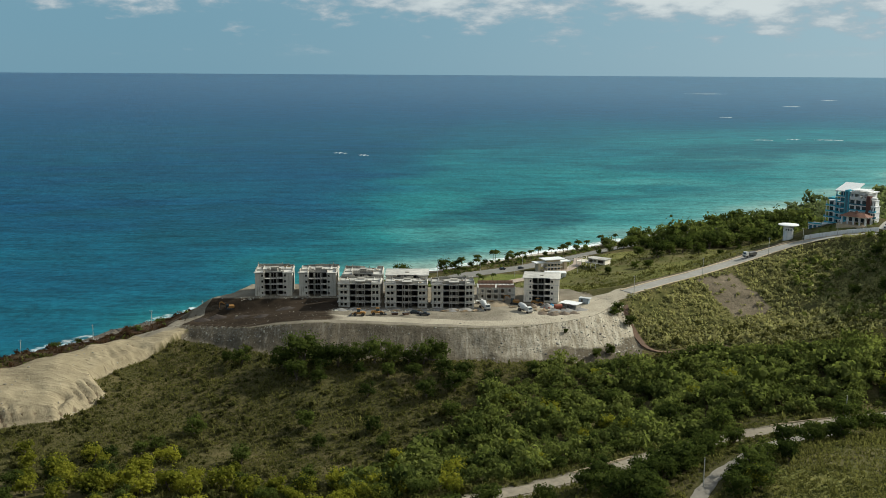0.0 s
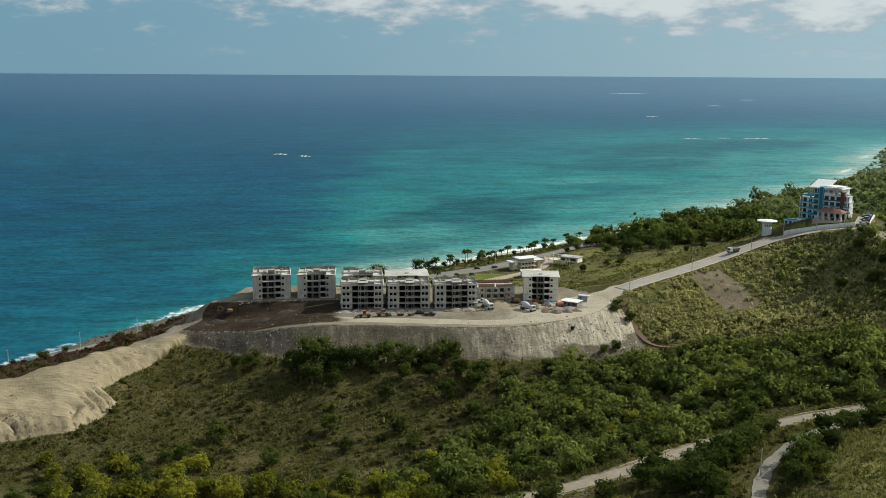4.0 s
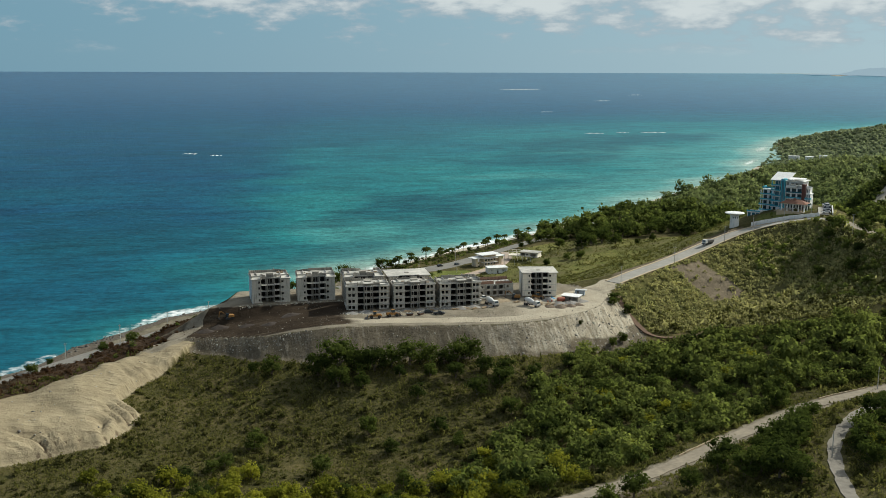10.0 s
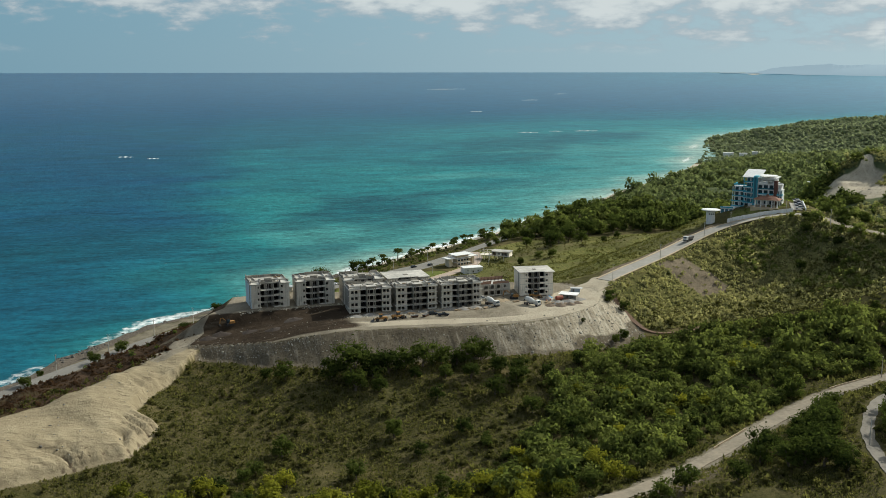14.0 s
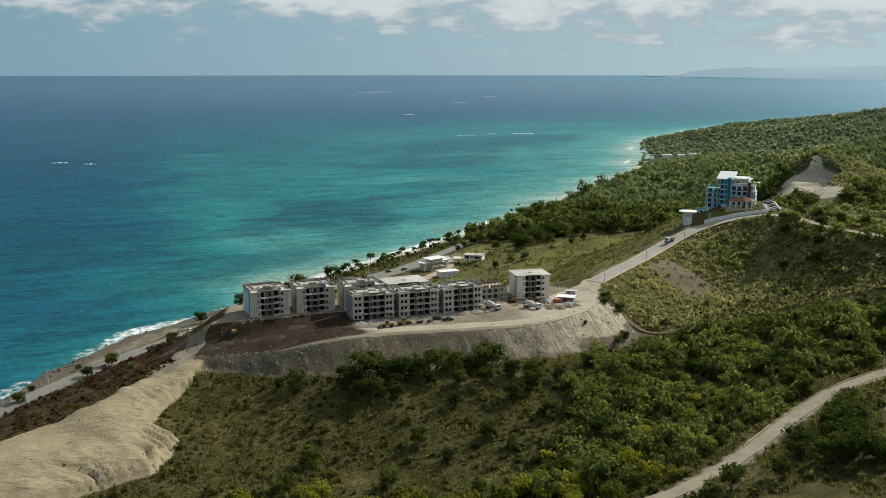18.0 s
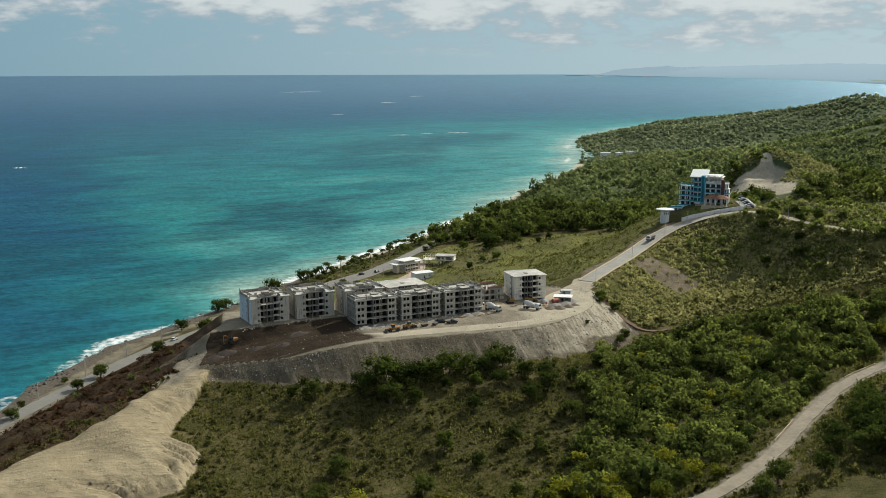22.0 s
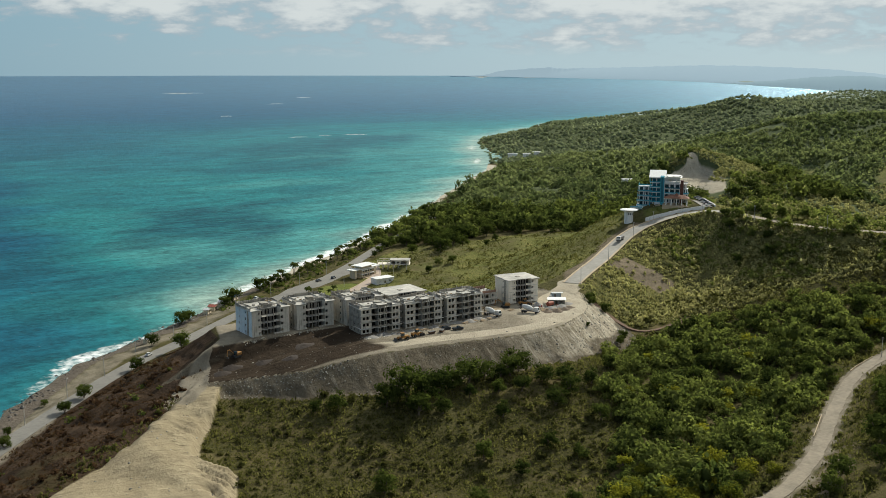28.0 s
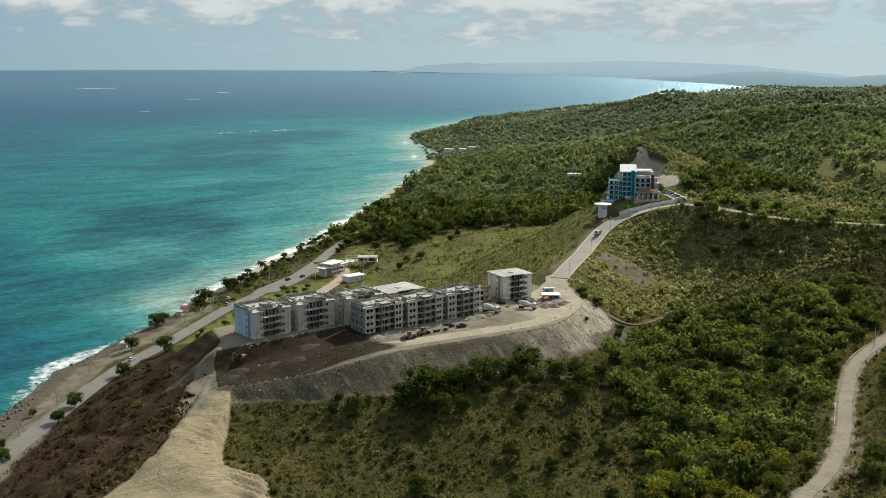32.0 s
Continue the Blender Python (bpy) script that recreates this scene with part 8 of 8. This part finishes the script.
for x, y, r_, h_ in ((58.5, 436.5, 3.2, 1.3), (63.0, 435.0, 3.6, 1.5), (68.0, 435.8, 3.4, 1.4), (72.5, 437.0, 3.0, 1.1), (55.5, 450.5, 3.0, 1.5)):
    heap(x, y, r_, h_, M_BROWNSPOIL, "brown spoil heap at the edge of the yard")
for k in range(11):
    heap(-33 + k * 6.3, 444.3 + 0.9 * math.sin(k * 2.1), 3.6 + 0.6 * math.sin(k), 0.9 + 0.35 * math.sin(k * 1.7), M_GRAVEL, "grey rubble heap in front of the blocks")
for x, y, r, h in ((-92, 456, 4.5, 1.8), (-98, 452, 4, 1.4), (-80, 452, 4, 1.0), (-70, 447, 4, 0.9), (-60, 455, 5, 0.8)):
    heap(x, y, r, h, M_DARKEARTH, "dark earth heap on the lower bench")


def timber_stack(x, y, rz, n, ln):
    p = thing("timber_stack", at(x, y, None, rz), "loose stack of formwork planks on the ground", "planks", "timber stacks")
    for k in range(n):
        m = Matrix.Rotation(random.uniform(-0.25, 0.25), 4, "Z")
        bm = bmesh.new()
        box(bm, -ln / 2 * random.uniform(0.7, 1), -0.14, 0.06 + 0.07 * k, ln / 2 * random.uniform(0.7, 1), 0.14, 0.12 + 0.07 * k, Matrix.Translation((0, random.uniform(-0.9, 0.9), 0)) @ m)
        part("plank", bm, M_TIMBER, p)


for x, y, rz in ((14, 441.5, 20), (19, 441.8, -15), (23, 440.5, 40), (-8, 442, 10), (60, 443.5, 60), (55, 447.5, 10), (36, 459.5, 0), (62, 452.5, -30), (64, 438.5, 15), (67, 437.2, 70), (58.5, 439.8, 35), (72, 438.6, -20), (56.5, 443, 80), (61.5, 440.8, 5), (46, 449, 25), (28, 441.5, 60), (2, 441.6, -10), (-20, 443.2, 30)):
    timber_stack(x, y, rz, 8, 4.2)
M_TARP = material("blue_tarpaulin", (0.06, 0.22, 0.36), (0.05, 0.17, 0.28), 1.5, 0.6, 0.3)
heap(64.5, 452.0, 1.9, 1.3, M_TARP, "blue tarpaulin over a small heap", "tarpaulin")
for x, y in ((69, 442.5), (70.3, 443.2), (71.4, 442.4), (62.5, 446.0), (60.2, 445.2)):
    p = thing("drum", at(x, y), "rusty red steel drum on the yard", "drum", "steel drums")
    bm = bmesh.new(); lathe(bm, [(0.3, 0), (0.3, 0.29), (0.32, 0.3), (0.3, 0.31), (0.3, 0.6), (0.32, 0.61), (0.3, 0.62), (0.3, 0.9)], 12)
    part("shell", bm, M_REDPAINT, p)
for x, y, rz in ((-8.5, 435.0, 5), (-3.5, 434.6, 40)):
    p = thing("rubble_skip", at(x, y, None, rz), "small rusty steel skip on the haul road", "skip", "steel skips")
    bm = bmesh.new(); prism(bm, [(-1.2, 0.1), (1.2, 0.1), (1.6, 1.0), (-1.6, 1.0)], -0.8, 0.8)
    part("tub", bm, M_REBAR, p, bevel=0.04)
    add("rim", p, M_STEEL, (-1.65, -0.85, 1.003, 1.65, 0.85, 1.08))


def pole(x, y, tall=9.3, label="grey concrete utility pole beside the road", z=None, arm=True):
    p = thing("utility_pole", at(x, y, z), label, "pole", "utility poles")
    bm = bmesh.new(); tube(bm, (0, 0, -1), (0, 0, tall), 0.17, 0.11, 8)
    part("shaft", bm, M_SLAB, p)
    if arm:
        bm = bmesh.new(); tube(bm, (-0.75, 0, tall - 0.5), (0.75, 0, tall - 0.5), 0.06, seg=5)
        part("crossarm", bm, M_STEEL, p)
        for x_ in (-0.65, 0.65):
            bm = bmesh.new(); lathe(bm, [(0.05, 0), (0.08, 0.1), (0.03, 0.25)], 6, Matrix.Translation((x_, 0, tall - 0.45)))
            part("insulator", bm, M_WHITE, p)
    return p


for x, y in ((106.5, 467.0), (145.5, 487.4), (186.5, 509.6), (205.0, 511.5), (221, 506.5), (231.0, 496.0), (228.5, 455), (234, 411), (263, 371), (290, 345)):
    pole(x, y)
for x, y in ((-190, 471), (-164, 498.5), (-141, 524.5), (-118.5, 547.5), (-97, 568.5), (-70, 590.5), (-44, 610), (-14, 635.5), (16, 656), (46, 676), (78, 699)):
    pole(x, y, 9.3, "grey concrete utility pole along the coast road")
pole(148, 321.3, 8.7, "pale utility pole by the valley road", None, False)
pole(76.6, 245.7, 8.2, "pale utility pole by the lane on the near hill", None, False)
for x, y in ((108, 676), (112, 664), (125, 668), (68, 655), (30, 632)):
    pole(x, y, 8.0, "slim pale lamp post near the gatehouse", None, False)

# ---- stones ----
STONES = []
for k in range(5):
    v = BALL_V * np.array([1, rng.uniform(0.65, 1), rng.uniform(0.5, 0.8)]) * (1 + 0.2 * rng.normal(size=(len(BALL_V), 1)))
    STONES.append((v, np.zeros((0, 4), int), BALL_F))
M_STONE = material("pale_stone", (0.25, 0.23, 0.19), (0.16, 0.145, 0.12), 1.0, 0.95, 0.3, per="island", spread=0.45)
M_RUBBLE = material("pale_rubble", (0.42, 0.38, 0.305), (0.28, 0.25, 0.198), 1.0, 0.95, 0.3, per="island", spread=0.5)
M_SHOREROCK = material("dark_shore_rock", (0.055, 0.048, 0.042), (0.10, 0.09, 0.078), 1.0, 0.8, 0.4, per="island", spread=0.4)


def stone_field(name, label, x, y, s, mat):
    z = ground_z(x, y)
    plant_stuff(name, label, STONES, x, y, s, mat, np.zeros(len(x)), 0.25, "stones")


def on_fill(x, y):
    dp, _, _ = line_info(x, y, PLATFORM, closed=True)
    return ~inside(x, y, PLATFORM) & (dp < 26) & (y < 462) & (ground_z(x, y) < platform_z(x, y) - 0.66 * dp + 0.5)


x, y = scatter(-110, 380, 110, 465, 1.5, lambda x, y: on_fill(x, y) & (rng.uniform(0, 1, len(x)) < 0.28 + 0.35 * (patchy(x, y, 9, 3) > 0.3) + 0.4 * (x > 52)))
stone_field("slope_stones", "loose pale stones strewn over the fill slope", x, y, rng.gamma(2.2, 0.11, len(x)) + 0.1, M_STONE)
x, y = scatter(60, 395, 108, 462, 1.7, lambda x, y: on_fill(x, y) & (patchy(x, y, 8, 4) + rng.uniform(-0.5, 0.5, len(x)) > 0.15))
stone_field("chalk_boulders", "pale broken boulders tumbled down the end of the fill", x, y, rng.gamma(2.0, 0.12, len(x)) + 0.15, M_RUBBLE)
x, y = scatter(-106, 395, -52, 446, 0.95, lambda x, y: on_fill(x, y) & (line_info(x, y, PLATFORM, closed=True)[0] < 9 - (x + 106) * 0.1) & (rng.uniform(0, 1, len(x)) < 0.75))
stone_field("stone_pitching", "grey rock pitching along the bench edge", x, y, rng.gamma(2.5, 0.08, len(x)) + 0.12, M_STONE)
x, y = scatter(-105, 418, 100, 470, 2.2, lambda x, y: inside(x, y, PLATFORM) & (rng.uniform(0, 1, len(x)) < 0.22 + 0.3 * (patchy(x, y, 7, 6) > 0.25)))
stone_field("site_rubble", "scattered rubble over the building site", x, y, rng.gamma(2, 0.09, len(x)) + 0.08, M_STONE)

x, y = scatter(-38, 440, 34, 447.5, 0.8, lambda x, y: (np.abs(y - 444.2 - 0.8 * np.sin(x / 6)) < 2.2 + patchy(x, y, 6, 3)) & (rng.uniform(0, 1, len(x)) < 0.7))
stone_field("front_rubble", "pale broken concrete and rubble before the blocks", x, y, rng.gamma(2.2, 0.14, len(x)) + 0.12, M_RUBBLE)
x, y = scatter(-82, 463, -34, 470.5, 0.85, lambda x, y: (np.abs(y - 467.3 - 0.9 * np.sin(x / 4)) < 1.4 + patchy(x, y, 6, 3)) & (rng.uniform(0, 1, len(x)) < 0.7))
stone_field("terrace_rubble", "torn edge of stones below the western blocks", x, y, rng.gamma(2.2, 0.13, len(x)) + 0.12, M_RUBBLE)

x, y = scatter(370, 610, 540, 775, 3.2, lambda x, y: inside(x, y, QUARRY) & (rng.uniform(0, 1, len(x)) < 0.5))
stone_field("quarry_stones", "broken stones on the bare quarry face", x, y, rng.gamma(2.0, 0.14, len(x)) + 0.15, M_STONE)
for qx, qy, qs in ((514, 761, 0.8), (518, 766, 0.9), (510, 768, 0.7), (523, 760, 0.85), (527, 764, 0.7), (517, 758, 0.5), (503, 749, 0.35), (505, 768, 0.8), (522, 764, 0.8), (530, 752, 0.5), (515, 762, 0.6), (509, 764, 0.5), (500, 763, 0.55), (494, 764, 0.6), (488, 763, 0.5), (519, 754, 0.5), (519, 747, 0.45), (521, 740, 0.5), (520, 732, 0.55), (516, 726, 0.45), (492, 772, 0.8), (476, 758, 0.9), (462, 745, 0.9), (420, 640, 0.6), (492, 690, 0.9), (486, 684, 0.7)):
    plant_stuff("knoll_bush", "lone green bush on the bare knoll", BUSHES, np.array([float(qx)]), np.array([float(qy)]), np.array([9.0 * qs]), M_LEAF_STUFF, np.array([0.4]), 0.1, "bush")


def shore_band(x, y):
    d, s, _ = line_info(x, y, SHORE)
    q = d * s + wobble(x, y, 14, 3) * 3
    return (q > -9) & (q < 6) & (patchy(x, y, 16, 4) + rng.uniform(-0.5, 0.5, len(x)) > -0.15)


x, y = scatter(-330, 320, -10, 680, 2.3, shore_band)
stone_field("shore_rocks", "dark wet rocks along the waterline", x, y, rng.gamma(2.2, 0.24, len(x)) + 0.25, M_SHOREROCK)
x, y = scatter(-200, 340, -95, 470, 1.6, lambda x, y: inside(x, y, SAND_AREA) & (rng.uniform(0, 1, len(x)) < 0.12))
stone_field("bank_stones", "loose stones and clods on the sand bank", x, y, rng.gamma(2, 0.1, len(x)) + 0.08, M_STONE)

# ---- breakers on the reefs ----
M_FOAM = material("sea_foam", (0.78, 0.80, 0.79), (0.6, 0.66, 0.66), 0.3, 0.7, 0.3)


for x, y, ln, wd in ((-125, 1700, 26, 7), (-84, 1660, 20, 5), (725, 2062, 46, 5), (800, 2080, 30, 4), (870, 2070, 60, 6), (1155, 3960, 170, 16), (1290, 3400, 60, 10), (1500, 3600, 60, 12), (940, 3000, 40, 8)):
    bm = bmesh.new()
    n = 14
    top, a, b = [], [], []
    for i in range(n + 1):
        u = i / n
        w = wd * math.sin(math.pi * u) ** 0.6 * (0.6 + 0.5 * math.sin(i * 2.3 + x)) * 0.5 + 0.2
        cx = x + (u - 0.5) * ln * 0.94
        cy = y + (u - 0.5) * ln * -0.22 + 2.5 * math.sin(i * 1.3 + y)
        z0 = float(swell(cx, cy))
        a.append(bm.verts.new((cx, cy - w, z0 + 0.02))); b.append(bm.verts.new((cx, cy + w, z0 + 0.02)))
        top.append(bm.verts.new((cx, cy, z0 + 0.25 + 1.0 * math.sin(math.pi * u))))
    for i in range(n):
        bm.faces.new((a[i], a[i + 1], top[i + 1], top[i])); bm.faces.new((top[i], top[i + 1], b[i + 1], b[i]))
    me = bpy.data.meshes.new("breaker")
    bm.to_mesh(me); bm.free()
    me.materials.append(M_FOAM)
    tagged(new("breaker", me), "white foam of a wave breaking over a reef", "wave", "breakers", "structure")

# ---- far coast across the bay ----
FAR_FOOT = SHORE[-2:-11:-1] + [(3380, 2480), (3480, 2280), (3600, 2050)]
FAR_RIDGE = [(2552, 4122, 113), (2680, 4022, 117), (2706, 4001, 126), (2723, 3987, 134), (2786, 3935, 143), (2890, 3848, 152), (2920, 3822, 156), (2951, 3795, 149), (3090, 3666, 152), (3272, 3470, 158),
             (3405, 3307, 164), (3515, 3161, 161), (3590, 3055, 156), (3728, 2844, 146), (3852, 2631, 121), (3907, 2525, 110), (3970, 2400, 94), (4075, 2172, 80)]
NEAR_RIDGE = [(3278, 3112, 82), (3388, 2976, 92), (3448, 2898, 99), (3517, 2800, 111), (3573, 2721, 116), (3639, 2622, 118), (3690, 2543, 110), (3750, 2444, 99), (3784, 2386, 90), (3838, 2287, 103), (3876, 2214, 109), (3954, 2057, 110)]


def hazy_range(label, foot, ridge, bulge, haze, lift):
    """A far range of hills: a sheet from the waterline up to its ridge and down behind it. Its haze is put in as a
    glow.
    """
    foot, ridge = np.array(foot, float), np.array(ridge, float)
    turn = lambda p: np.arctan2(p[:, 0] + 230, p[:, 1] - 85)
    a = np.linspace(turn(ridge)[0], turn(ridge)[-1], 260)
    order = np.argsort(turn(foot))
    rf = np.interp(a, turn(foot)[order], np.hypot(foot[:, 0] + 230, foot[:, 1] - 85)[order])
    rr = np.interp(a, turn(ridge), np.hypot(ridge[:, 0] + 230, ridge[:, 1] - 85))
    top = np.interp(a, turn(ridge), ridge[:, 2]) + 0.9 * np.sin(a * 260) + 0.6 * np.sin(a * 610 + 1) + 0.4 * np.sin(a * 1370)
    rows = []
    for u, k in ((-0.004, -0.2), (0.0, 0.0), (0.55, bulge), (1.0, 1.0), (1.012, 0.6)):
        q = rf + (rr - rf) * u
        x, y = -230 + np.sin(a) * q, 85 + np.cos(a) * q
        low = swell(-230 + np.sin(a) * rf, 85 + np.cos(a) * rf) + lift
        rows.append(np.stack([x, y, low + np.maximum(top - low, 0) * k - 12 * (k < 0)], 1))
    sheet = np.array(rows)
    me = mesh_grid("backdrop", sheet[:, :, 0], sheet[:, :, 1], sheet[:, :, 2])
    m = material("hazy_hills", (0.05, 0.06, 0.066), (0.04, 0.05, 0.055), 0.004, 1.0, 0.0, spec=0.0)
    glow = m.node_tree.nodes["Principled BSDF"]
    # no lamp: the air's haze is added as an even emission
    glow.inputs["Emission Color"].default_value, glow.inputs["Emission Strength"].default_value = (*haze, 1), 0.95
    me.materials.append(m)
    return tagged(new("backdrop", me), label, "hills", kind="structure")


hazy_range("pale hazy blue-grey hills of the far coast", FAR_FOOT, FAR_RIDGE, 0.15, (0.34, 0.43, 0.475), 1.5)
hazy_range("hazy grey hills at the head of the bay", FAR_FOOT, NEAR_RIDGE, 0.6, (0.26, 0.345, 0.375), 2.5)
